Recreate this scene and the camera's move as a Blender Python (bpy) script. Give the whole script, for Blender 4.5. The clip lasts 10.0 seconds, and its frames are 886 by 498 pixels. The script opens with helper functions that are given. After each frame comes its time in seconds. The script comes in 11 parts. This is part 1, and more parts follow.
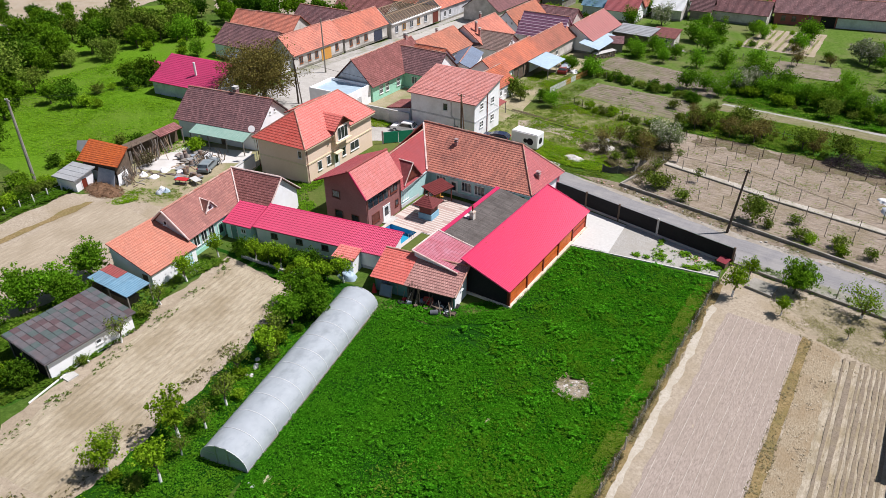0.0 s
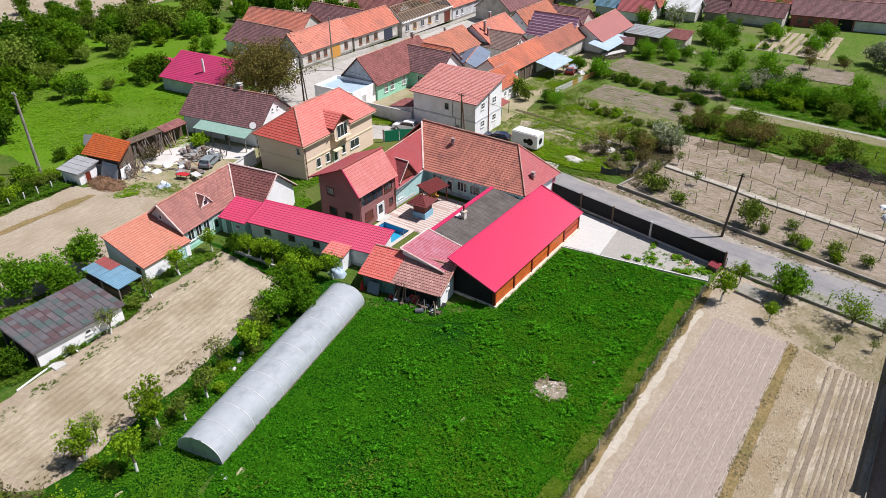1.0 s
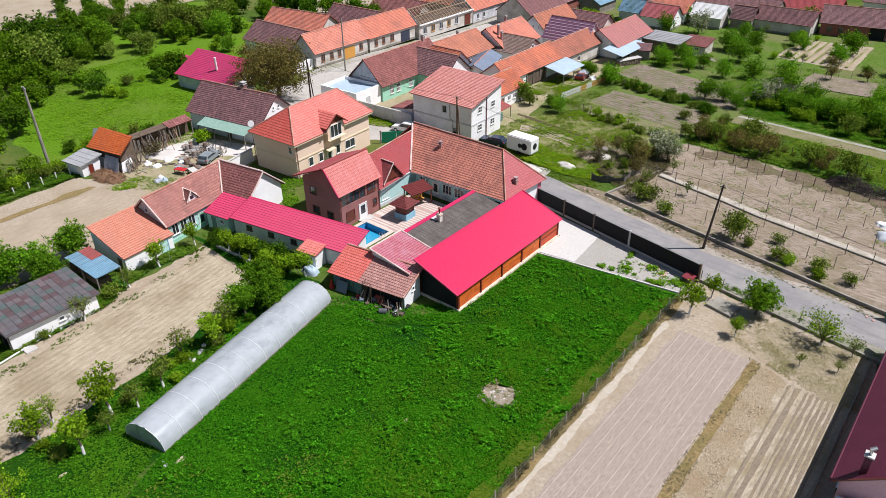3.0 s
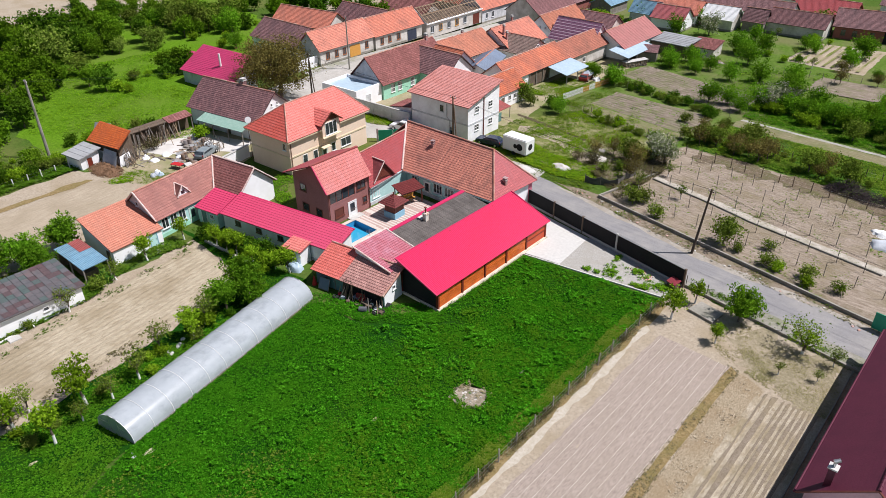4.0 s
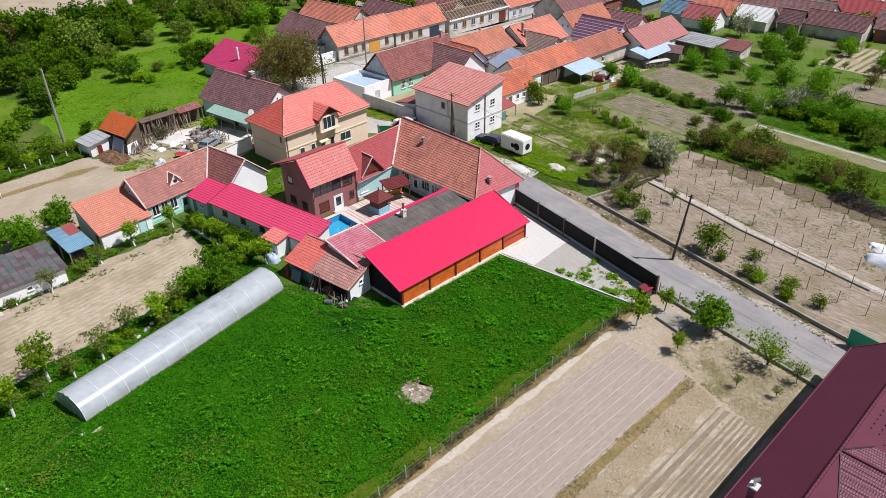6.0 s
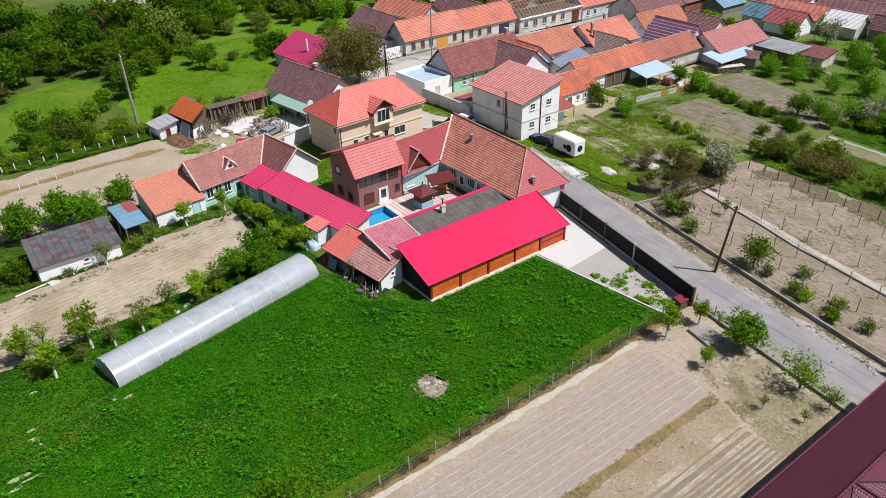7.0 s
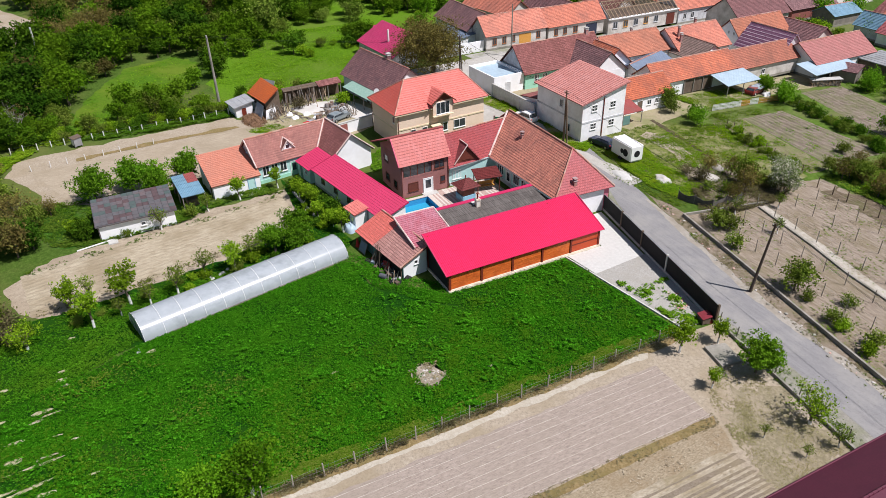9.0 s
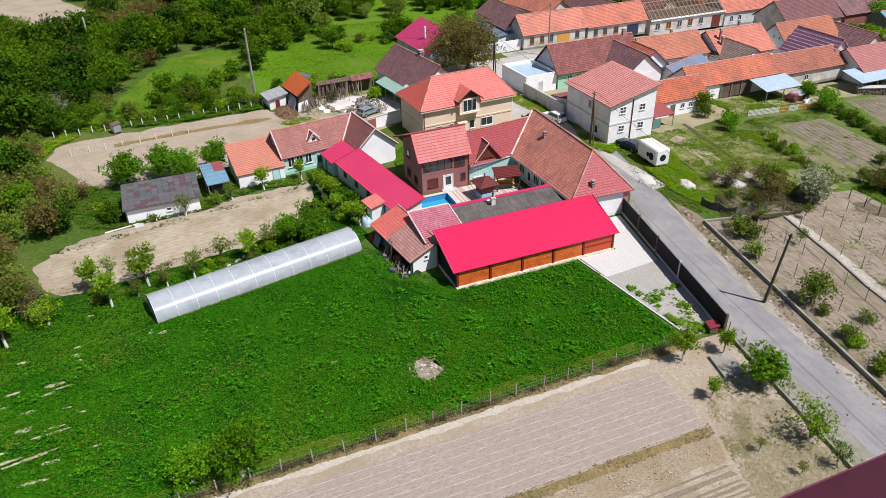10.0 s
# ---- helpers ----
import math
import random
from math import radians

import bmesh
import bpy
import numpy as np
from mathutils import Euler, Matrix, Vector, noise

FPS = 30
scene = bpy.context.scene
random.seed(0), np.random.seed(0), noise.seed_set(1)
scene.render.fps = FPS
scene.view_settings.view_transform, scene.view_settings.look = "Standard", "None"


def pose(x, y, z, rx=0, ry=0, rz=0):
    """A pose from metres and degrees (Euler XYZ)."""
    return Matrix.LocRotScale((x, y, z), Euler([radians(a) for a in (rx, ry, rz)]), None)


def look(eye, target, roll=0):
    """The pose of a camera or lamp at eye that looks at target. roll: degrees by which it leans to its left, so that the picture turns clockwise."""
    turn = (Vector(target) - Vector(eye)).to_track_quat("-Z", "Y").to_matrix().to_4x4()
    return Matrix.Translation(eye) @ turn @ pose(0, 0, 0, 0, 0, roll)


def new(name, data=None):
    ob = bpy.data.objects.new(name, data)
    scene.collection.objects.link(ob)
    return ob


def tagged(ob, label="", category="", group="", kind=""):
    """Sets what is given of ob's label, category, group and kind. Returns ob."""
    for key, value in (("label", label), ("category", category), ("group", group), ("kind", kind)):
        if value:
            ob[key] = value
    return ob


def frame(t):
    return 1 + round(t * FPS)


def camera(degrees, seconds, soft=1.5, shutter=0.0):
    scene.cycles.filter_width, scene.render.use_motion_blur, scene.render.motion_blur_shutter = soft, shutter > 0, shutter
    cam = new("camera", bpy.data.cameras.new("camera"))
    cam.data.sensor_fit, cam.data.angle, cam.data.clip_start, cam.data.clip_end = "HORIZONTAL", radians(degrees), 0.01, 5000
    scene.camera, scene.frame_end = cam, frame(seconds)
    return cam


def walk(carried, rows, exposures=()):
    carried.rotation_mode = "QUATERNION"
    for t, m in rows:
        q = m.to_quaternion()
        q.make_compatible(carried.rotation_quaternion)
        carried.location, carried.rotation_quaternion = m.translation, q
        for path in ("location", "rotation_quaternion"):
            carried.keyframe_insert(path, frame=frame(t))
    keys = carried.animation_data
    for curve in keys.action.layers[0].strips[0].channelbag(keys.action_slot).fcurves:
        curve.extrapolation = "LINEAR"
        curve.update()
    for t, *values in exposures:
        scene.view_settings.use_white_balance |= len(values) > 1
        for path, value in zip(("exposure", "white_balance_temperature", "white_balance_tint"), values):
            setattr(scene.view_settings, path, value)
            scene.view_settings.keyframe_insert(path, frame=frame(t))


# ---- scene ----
cam = camera(64.3, 10.0, soft=0.5)
PATH = [
    (0, (27.02, -53.31, 43.65), (8.19, -24.91, 22.69), -0.70),
    (0.5, (28.53, -52.41, 43.70), (9.20, -24.35, 22.72), -0.50),
    (1, (30.15, -51.47, 43.76), (10.32, -23.79, 22.76), -0.70),
    (1.5, (31.84, -50.44, 43.83), (11.52, -23.12, 22.87), -0.80),
    (2, (33.57, -49.28, 43.91), (12.68, -22.31, 23.00), -0.80),
    (2.5, (35.26, -48.05, 43.95), (13.85, -21.48, 23.07), -0.90),
    (4, (39.84, -44.07, 43.87), (17.12, -18.62, 22.95), -0.70),
    (4.5, (41.33, -42.67, 43.84), (18.19, -17.63, 22.92), -0.70),
    (5, (42.91, -41.19, 43.81), (19.35, -16.58, 22.85), -0.70),
    (6.5, (48.04, -36.19, 43.82), (22.01, -14.27, 22.78), -1.40),
    (7, (49.58, -34.53, 43.77), (22.03, -14.58, 22.71), -1.50),
    (7.5, (51.03, -32.86, 43.67), (22.42, -14.47, 22.61), -1.60),
    (8, (52.37, -31.18, 43.60), (23.07, -13.91, 22.54), -1.50),
    (8.5, (53.64, -29.52, 43.55), (23.70, -13.40, 22.49), -1.50),
    (9, (54.77, -27.80, 43.51), (24.25, -12.84, 22.43), -1.50),
    (9.5, (55.85, -26.03, 43.48), (24.73, -12.39, 22.38), -1.50),
    (10, (56.86, -24.25, 43.49), (25.27, -11.78, 22.37), -1.50),
]
walk(cam, [(t, look(eye, target, roll)) for t, eye, target, roll in PATH], [(0.0, 0.25), (2.5, 0.25), (5.0, 0.21), (7.0, 0.17), (10.0, 0.17)])

# world, sun
SUN_TO = Vector((0.80, 0.60, 0)).normalized()
SUN_ELEV = radians(59)
world = bpy.data.worlds.new("world")
scene.world = world
world.use_nodes = True
wn = world.node_tree
sky = wn.nodes.new("ShaderNodeTexSky")
sky.sky_type = "NISHITA"
sky.sun_disc = False
sky.sun_elevation = SUN_ELEV
sky.sun_rotation = math.atan2(SUN_TO.x, SUN_TO.y)
wn.links.new(sky.outputs["Color"], wn.nodes["Background"].inputs["Color"])
wn.nodes["Background"].inputs["Strength"].default_value = 0.064
sun_data = bpy.data.lights.new("sun", "SUN")
sun_data.energy, sun_data.angle, sun_data.color = 5.0, radians(0.5), (1.0, 0.955, 0.968)
sun = new("sun", sun_data)
sun_dir = Vector((SUN_TO.x * math.cos(SUN_ELEV), SUN_TO.y * math.cos(SUN_ELEV), math.sin(SUN_ELEV)))
sun.matrix_world = look(sun_dir * 300, (0, 0, 0))
scene.view_settings.exposure = 0.26

# ---------- materials ----------
def nodes_of(name):
    m = bpy.data.materials.new(name)
    m.use_nodes = True
    return m, m.node_tree, m.node_tree.nodes["Principled BSDF"]


def ramp_of(nt, fac, stops):
    r = nt.nodes.new("ShaderNodeValToRGB")
    while len(r.color_ramp.elements) < len(stops):
        r.color_ramp.elements.new(0.5)
    for el, (p, c) in zip(r.color_ramp.elements, stops):
        el.position, el.color = p, (*c, 1)
    nt.links.new(fac, r.inputs["Fac"])
    return r.outputs["Color"]


def noise_of(nt, scale, detail=4.0, rough=0.6, vec=None, stretch=None):
    n = nt.nodes.new("ShaderNodeTexNoise")
    n.inputs["Scale"].default_value, n.inputs["Detail"].default_value, n.inputs["Roughness"].default_value = scale, detail, rough
    if vec is None:
        vec = nt.nodes.new("ShaderNodeNewGeometry").outputs["Position"]
    if stretch:
        mp = nt.nodes.new("ShaderNodeMapping")
        mp.inputs["Rotation"].default_value = (0, 0, stretch[3])
        mp.inputs["Scale"].default_value = stretch[:3]
        nt.links.new(vec, mp.inputs["Vector"])
        vec = mp.outputs["Vector"]
    nt.links.new(vec, n.inputs["Vector"])
    return n.outputs["Fac"]


def mix_of(nt, fac, a, b, mode="MIX"):
    x = nt.nodes.new("ShaderNodeMix")
    x.data_type, x.blend_type = "RGBA", mode
    for sock, v in ((x.inputs[0], fac), (x.inputs[6], a), (x.inputs[7], b)):
        if isinstance(v, (int, float)):
            sock.default_value = v
        elif isinstance(v, tuple):
            sock.default_value = (*v, 1)
        else:
            nt.links.new(v, sock)
    return x.outputs[2]


def bump_of(nt, bsdf, height, strength, dist):
    b = nt.nodes.new("ShaderNodeBump")
    b.inputs["Strength"].default_value, b.inputs["Distance"].default_value = strength, dist
    nt.links.new(height, b.inputs["Height"])
    nt.links.new(b.outputs["Normal"], bsdf.inputs["Normal"])


def mat(name, c1, c2, rough=0.8, fine=6.0, coarse=0.35, stain=None, amount=0.5, bump=0.3, metal=0.0, spec=0.3, stretch=None):
    """Mottled surface: c1 to c2 by fine grain, large patches towards stain."""
    m, nt, b = nodes_of(name)
    f = noise_of(nt, fine, 5, 0.65, stretch=stretch)
    col = ramp_of(nt, f, [(0.3, c1), (0.7, c2)])
    if stain:
        g = noise_of(nt, coarse, 5, 0.6)
        fac = ramp_of(nt, g, [(0.42, (0, 0, 0)), (0.68, (amount, amount, amount))])
        col = mix_of(nt, fac, col, stain)
    nt.links.new(col, b.inputs["Base Color"])
    b.inputs["Roughness"].default_value, b.inputs["Metallic"].default_value = rough, metal
    b.inputs["Specular IOR Level"].default_value = spec
    if bump:
        bump_of(nt, b, f, bump, 0.03)
    return m


def tile_mat(name, c1, c2, c3, joint, width=0.24, row=0.34, rough=0.75, stain=(0.05, 0.04, 0.035), amount=0.5, coarse=0.5, mortar=0.022):
    """Roof tiles laid by UV in metres, each tile with a tone of its own, weathered in patches."""
    m, nt, b = nodes_of(name)
    uv = nt.nodes.new("ShaderNodeUVMap")
    br = nt.nodes.new("ShaderNodeTexBrick")
    nt.links.new(uv.outputs["UV"], br.inputs["Vector"])
    br.offset = 0.5
    for k, v in (("Color1", c1), ("Color2", c2), ("Mortar", joint)):
        br.inputs[k].default_value = (*v, 1)
    for k, v in (("Scale", 1.0), ("Mortar Size", mortar), ("Mortar Smooth", 0.3), ("Bias", 0.0), ("Brick Width", width), ("Row Height", row)):
        br.inputs[k].default_value = v
    f = noise_of(nt, 1.6, 6, 0.7)
    col = mix_of(nt, ramp_of(nt, f, [(0.42, (0, 0, 0)), (0.66, (0.75, 0.75, 0.75))]), br.outputs["Color"], c3)
    g = noise_of(nt, coarse, 6, 0.65, stretch=(1, 1, 0.6, 0.4))
    col = mix_of(nt, ramp_of(nt, g, [(0.46, (0, 0, 0)), (0.72, (amount, amount, amount))]), col, stain)
    # streaks of grime running down the slope
    h = noise_of(nt, 1.0, 6, 0.7, uv.outputs["UV"], (2.4, 0.3, 1, 0))
    col = mix_of(nt, ramp_of(nt, h, [(0.48, (0, 0, 0)), (0.72, (amount, amount, amount))]), col, stain)
    k = noise_of(nt, 3.5, 4, 0.8)
    col = mix_of(nt, 0.55, col, ramp_of(nt, k, [(0.3, (0.55, 0.55, 0.55)), (0.7, (1.0, 1.0, 1.0))]), "MULTIPLY")
    # each roof plane a little brighter or duller than the next
    oi = nt.nodes.new("ShaderNodeObjectInfo")
    hs = nt.nodes.new("ShaderNodeHueSaturation")
    for sock, lo, hi in (("Value", 0.99, 1.25), ("Saturation", 1.05, 0.92)):
        mr = nt.nodes.new("ShaderNodeMapRange")
        mr.inputs[3].default_value, mr.inputs[4].default_value = lo, hi
        nt.links.new(oi.outputs["Random"], mr.inputs[0])
        nt.links.new(mr.outputs[0], hs.inputs[sock])
    nt.links.new(col, hs.inputs["Color"])
    nt.links.new(hs.outputs["Color"], b.inputs["Base Color"])
    b.inputs["Roughness"].default_value = rough
    b.inputs["Specular IOR Level"].default_value = 0.25
    bump_of(nt, b, br.outputs["Fac"], -0.35, 0.03)
    return m


def leaf_mat(name, c1, c2, c3, patch=None, scale=0.3, through_light=0.3):
    m, nt, b = nodes_of(name)
    g = nt.nodes.new("ShaderNodeNewGeometry")
    oi = nt.nodes.new("ShaderNodeObjectInfo")
    col = ramp_of(nt, g.outputs["Random Per Island"], [(0.0, c1), (0.55, c2), (1.0, c3)])
    if patch:
        g2 = noise_of(nt, scale, 6, 0.6)
        col = mix_of(nt, ramp_of(nt, g2, [(0.42, (0, 0, 0)), (0.66, (0.85, 0.85, 0.85))]), col, mix_of(nt, 0.5, col, patch))
    hs = nt.nodes.new("ShaderNodeHueSaturation")
    mr = nt.nodes.new("ShaderNodeMapRange")
    mr.inputs[3].default_value, mr.inputs[4].default_value = 0.72, 1.3
    nt.links.new(oi.outputs["Random"], mr.inputs[0])
    nt.links.new(mr.outputs[0], hs.inputs["Value"])
    nt.links.new(col, hs.inputs["Color"])
    nt.links.new(hs.outputs["Color"], b.inputs["Base Color"])
    b.inputs["Roughness"].default_value = 0.8
    b.inputs["Specular IOR Level"].default_value = 0.0
    tr = nt.nodes.new("ShaderNodeBsdfTranslucent")
    nt.links.new(hs.outputs["Color"], tr.inputs["Color"])
    mx = nt.nodes.new("ShaderNodeMixShader")
    mx.inputs[0].default_value = through_light
    nt.links.new(b.outputs[0], mx.inputs[1])
    nt.links.new(tr.outputs[0], mx.inputs[2])
    nt.links.new(mx.outputs[0], nt.nodes["Material Output"].inputs["Surface"])
    return m


def ground_mat(name, stops, fine=3.0, coarse=0.12, patch=None, amount=0.8, bump=0.5, stretch=None, lo=0.45, hi=0.62):
    m, nt, b = nodes_of(name)
    f = noise_of(nt, fine, 8, 0.72, stretch=stretch)
    col = ramp_of(nt, f, stops)
    grain = noise_of(nt, 8.0, 4, 0.75)
    col = mix_of(nt, 0.7, col, ramp_of(nt, grain, [(0.3, (0.62, 0.61, 0.6)), (0.5, (1.0, 1.0, 1.0)), (0.75, (1.0, 1.0, 1.0))]), "MULTIPLY")
    if patch:
        g = noise_of(nt, coarse, 8, 0.62)
        col = mix_of(nt, ramp_of(nt, g, [(lo, (0, 0, 0)), (hi, (amount, amount, amount))]), col, patch)
    nt.links.new(col, b.inputs["Base Color"])
    b.inputs["Roughness"].default_value = 0.95
    b.inputs["Specular IOR Level"].default_value = 0.03
    bump_of(nt, b, f, bump, 0.12)
    return m


PINK = mat("pink_sheet", (0.60, 0.012, 0.072), (0.68, 0.018, 0.092), 0.42, 3, 0.2, (0.53, 0.014, 0.068), 0.5, 0.05, spec=0.45)
CRIMSON = mat("crimson_sheet", (0.47, 0.020, 0.085), (0.56, 0.03, 0.115), 0.45, 3, 0.25, (0.44, 0.02, 0.08), 0.5, 0.05, spec=0.45)
MAROON = mat("maroon_tile", (0.088, 0.016, 0.033), (0.118, 0.024, 0.046), 0.6, 9, 0.5, (0.075, 0.016, 0.032), 0.5, 0.15, spec=0.25)
MAGENTA = mat("magenta_sheet", (0.44, 0.035, 0.115), (0.52, 0.05, 0.145), 0.5, 2, 0.3, (0.36, 0.04, 0.10), 0.6, 0.05)
BRIGHT = tile_mat("bright_orange_tile", (0.64, 0.135, 0.1052), (0.72, 0.18, 0.1472), (0.55, 0.115, 0.0912), (0.26, 0.045, 0.0351), row=0.4, stain=(0.6, 0.2, 0.1748), amount=0.3)
SALMON = tile_mat("salmon_tile", (0.6, 0.2, 0.1828), (0.68, 0.25, 0.2311), (0.52, 0.17, 0.1472), (0.26, 0.08, 0.0701), row=0.4, stain=(0.62, 0.3, 0.3082), amount=0.3)
OLDTILE = tile_mat("old_brown_tile", (0.27, 0.1, 0.0912), (0.4, 0.165, 0.1541), (0.19, 0.075, 0.0701), (0.1, 0.03, 0.021), stain=(0.13, 0.05, 0.0421), amount=0.6)
DARKTILE = tile_mat("dark_brown_tile", (0.21, 0.102, 0.1035), (0.34, 0.175, 0.1725), (0.14, 0.068, 0.0713), (0.06, 0.028, 0.0281), stain=(0.08, 0.05, 0.0561), amount=0.6)
REDTILE = tile_mat("red_tile", (0.38, 0.075, 0.0772), (0.45, 0.1, 0.1052), (0.31, 0.065, 0.0701), (0.18, 0.04, 0.0421), stain=(0.3, 0.1, 0.1122), amount=0.4)
FARTILE = tile_mat("weathered_orange_tile", (0.600, 0.189, 0.118), (0.690, 0.239, 0.153), (0.480, 0.151, 0.096), (0.220, 0.063, 0.048), stain=(0.270, 0.113, 0.087), amount=0.7, coarse=0.3)
RUSTTILE = tile_mat("rust_tile", (0.580, 0.168, 0.087), (0.680, 0.223, 0.122), (0.470, 0.130, 0.074), (0.200, 0.050, 0.035), stain=(0.220, 0.088, 0.066), amount=0.75, coarse=0.28)
PALETILE = tile_mat("pale_pink_tile", (0.47, 0.20, 0.19), (0.55, 0.25, 0.235), (0.40, 0.165, 0.155), (0.24, 0.09, 0.085), stain=(0.30, 0.15, 0.135), amount=0.55)
BROWNRUST = tile_mat("brown_rust_tile", (0.370, 0.115, 0.068), (0.470, 0.156, 0.093), (0.280, 0.087, 0.055), (0.140, 0.046, 0.030), stain=(0.160, 0.069, 0.047), amount=0.7, coarse=0.3)
TANORANGE = tile_mat("tan_orange_tile", (0.480, 0.168, 0.095), (0.560, 0.210, 0.125), (0.380, 0.130, 0.076), (0.190, 0.063, 0.042), stain=(0.240, 0.105, 0.072), amount=0.7, coarse=0.3)
DUSKTILE = tile_mat("dusky_maroon_tile", (0.20, 0.085, 0.085), (0.27, 0.12, 0.12), (0.15, 0.065, 0.068), (0.08, 0.035, 0.036), stain=(0.12, 0.06, 0.06), amount=0.6)
GREYTILE = tile_mat("grey_brown_tile", (0.25, 0.17, 0.145), (0.34, 0.235, 0.20), (0.19, 0.135, 0.115), (0.10, 0.07, 0.062), stain=(0.13, 0.10, 0.08), amount=0.5)
PURPLE = tile_mat("purple_sheet", (0.17, 0.075, 0.13), (0.21, 0.095, 0.16), (0.15, 0.065, 0.115), (0.52, 0.38, 0.46), 40.0, 0.72, stain=(0.2, 0.1, 0.14), amount=0.3, mortar=0.13)
SLATE = mat("asbestos_sheet", (0.085, 0.075, 0.07), (0.20, 0.175, 0.16), 0.9, 2.2, 0.6, (0.07, 0.06, 0.054), 0.6, 0.3, stretch=(0.25, 3.0, 1.0, 0.0))
TIN = mat("patched_tin", (0.085, 0.085, 0.09), (0.13, 0.125, 0.13), 0.7, 1.5, 0.7, (0.16, 0.10, 0.10), 0.6, 0.15)
TINRED = mat("red_tin", (0.28, 0.06, 0.06), (0.35, 0.09, 0.08), 0.6, 2, 0.5, (0.2, 0.09, 0.08), 0.6, 0.1)
TINBLUE = mat("blue_tin", (0.13, 0.26, 0.36), (0.20, 0.34, 0.44), 0.5, 1.5, 0.4, (0.12, 0.18, 0.22), 0.5, 0.1, spec=0.5)
BLUEROOF = mat("slate_blue_sheet", (0.13, 0.17, 0.24), (0.17, 0.22, 0.30), 0.5, 1.5, 0.4, (0.11, 0.13, 0.17), 0.5, 0.1, spec=0.5)
AWNBLUE = mat("pale_blue_sheet", (0.34, 0.45, 0.53), (0.44, 0.55, 0.63), 0.5, 1.5, 0.4, (0.30, 0.38, 0.44), 0.5, 0.05, spec=0.5)
AWNGREEN = mat("pale_green_sheet", (0.20, 0.33, 0.27), (0.28, 0.40, 0.34), 0.5, 1.5, 0.4, (0.22, 0.36, 0.30), 0.5, 0.05)
WHITE = mat("white_render", (0.85, 0.855, 0.875), (0.90, 0.905, 0.92), 0.9, 4, 0.5, (0.66, 0.65, 0.62), 0.4, 0.15)
BRICKWALL = mat("red_brick_wall", (0.26, 0.085, 0.07), (0.34, 0.12, 0.10), 0.9, 5, 0.4, (0.18, 0.08, 0.07), 0.5, 0.2)
GREYWALL = mat("grey_render", (0.54, 0.55, 0.57), (0.66, 0.67, 0.69), 0.9, 3, 0.5, (0.30, 0.31, 0.32), 0.6, 0.15)
DULLWALL = mat("stained_render", (0.56, 0.53, 0.49), (0.66, 0.63, 0.59), 0.9, 3, 0.5, (0.30, 0.27, 0.23), 0.7, 0.2)
BEIGE = mat("beige_render", (0.78, 0.605, 0.475), (0.83, 0.655, 0.52), 0.9, 5, 0.3, (0.68, 0.51, 0.36), 0.4, 0.1)
BEIGETRIM = mat("cream_render", (0.68, 0.56, 0.38), (0.74, 0.61, 0.43), 0.9, 5, 0.3, None, 0, 0.1)
BROWN = mat("dusty_brown_render", (0.28, 0.12, 0.11), (0.34, 0.15, 0.14), 0.9, 5, 0.35, (0.20, 0.085, 0.075), 0.5, 0.1)
TEAL = mat("pale_teal_render", (0.42, 0.66, 0.64), (0.50, 0.73, 0.71), 0.9, 4, 0.5, (0.30, 0.46, 0.44), 0.5, 0.1)
GREENWALL = mat("mint_render", (0.30, 0.62, 0.46), (0.38, 0.70, 0.53), 0.9, 4, 0.5, (0.28, 0.5, 0.4), 0.5, 0.1)
TEALDARK = mat("teal_boards", (0.10, 0.22, 0.20), (0.16, 0.30, 0.27), 0.8, 4, 0.5, (0.10, 0.15, 0.14), 0.6, 0.1)
PINKWALL = mat("rose_render", (0.55, 0.16, 0.22), (0.62, 0.20, 0.27), 0.9, 4, 0.5, None, 0, 0.1)
PLANK = mat("varnished_plank", (0.50, 0.085, 0.015), (0.80, 0.20, 0.040), 0.5, 3, 1.2, (0.36, 0.06, 0.012), 0.5, 0.15, stretch=(1, 0.25, 4, 0))
CREAMBASE = mat("cream_footing", (0.60, 0.53, 0.42), (0.74, 0.67, 0.55), 0.95, 3, 0.9, (0.48, 0.42, 0.32), 0.6, 0.3)
POSTWOOD = mat("dark_red_wood", (0.14, 0.022, 0.012), (0.20, 0.035, 0.018), 0.6, 4, 0.5, None, 0, 0.1)
DOORRED = mat("red_stained_door", (0.46, 0.06, 0.02), (0.54, 0.08, 0.025), 0.5, 3, 0.5, (0.40, 0.05, 0.015), 0.4, 0.1)
DARKWOOD = mat("weathered_wood", (0.10, 0.07, 0.05), (0.20, 0.15, 0.11), 0.9, 5, 0.6, (0.07, 0.05, 0.04), 0.6, 0.3, stretch=(3, 3, 0.4, 0))
GREYWOOD = mat("grey_weathered_wood", (0.18, 0.16, 0.14), (0.30, 0.27, 0.24), 0.9, 5, 0.6, (0.11, 0.10, 0.09), 0.6, 0.3, stretch=(3, 3, 0.4, 0))
RAFTER = mat("raw_rafter", (0.27, 0.19, 0.125), (0.40, 0.30, 0.205), 0.8, 4, 0.5, (0.28, 0.20, 0.13), 0.5, 0.1)
RUSTWOOD = mat("rust_brown_paint", (0.30, 0.10, 0.035), (0.38, 0.14, 0.05), 0.6, 4, 0.5, None, 0, 0.1)
GATEWOOD = mat("honey_wood", (0.55, 0.26, 0.05), (0.64, 0.33, 0.08), 0.6, 4, 0.5, None, 0, 0.1)
BROWNPAINT = mat("brown_paint", (0.12, 0.03, 0.02), (0.16, 0.045, 0.03), 0.5, 3, 0.4, (0.10, 0.03, 0.02), 0.4, 0.05)
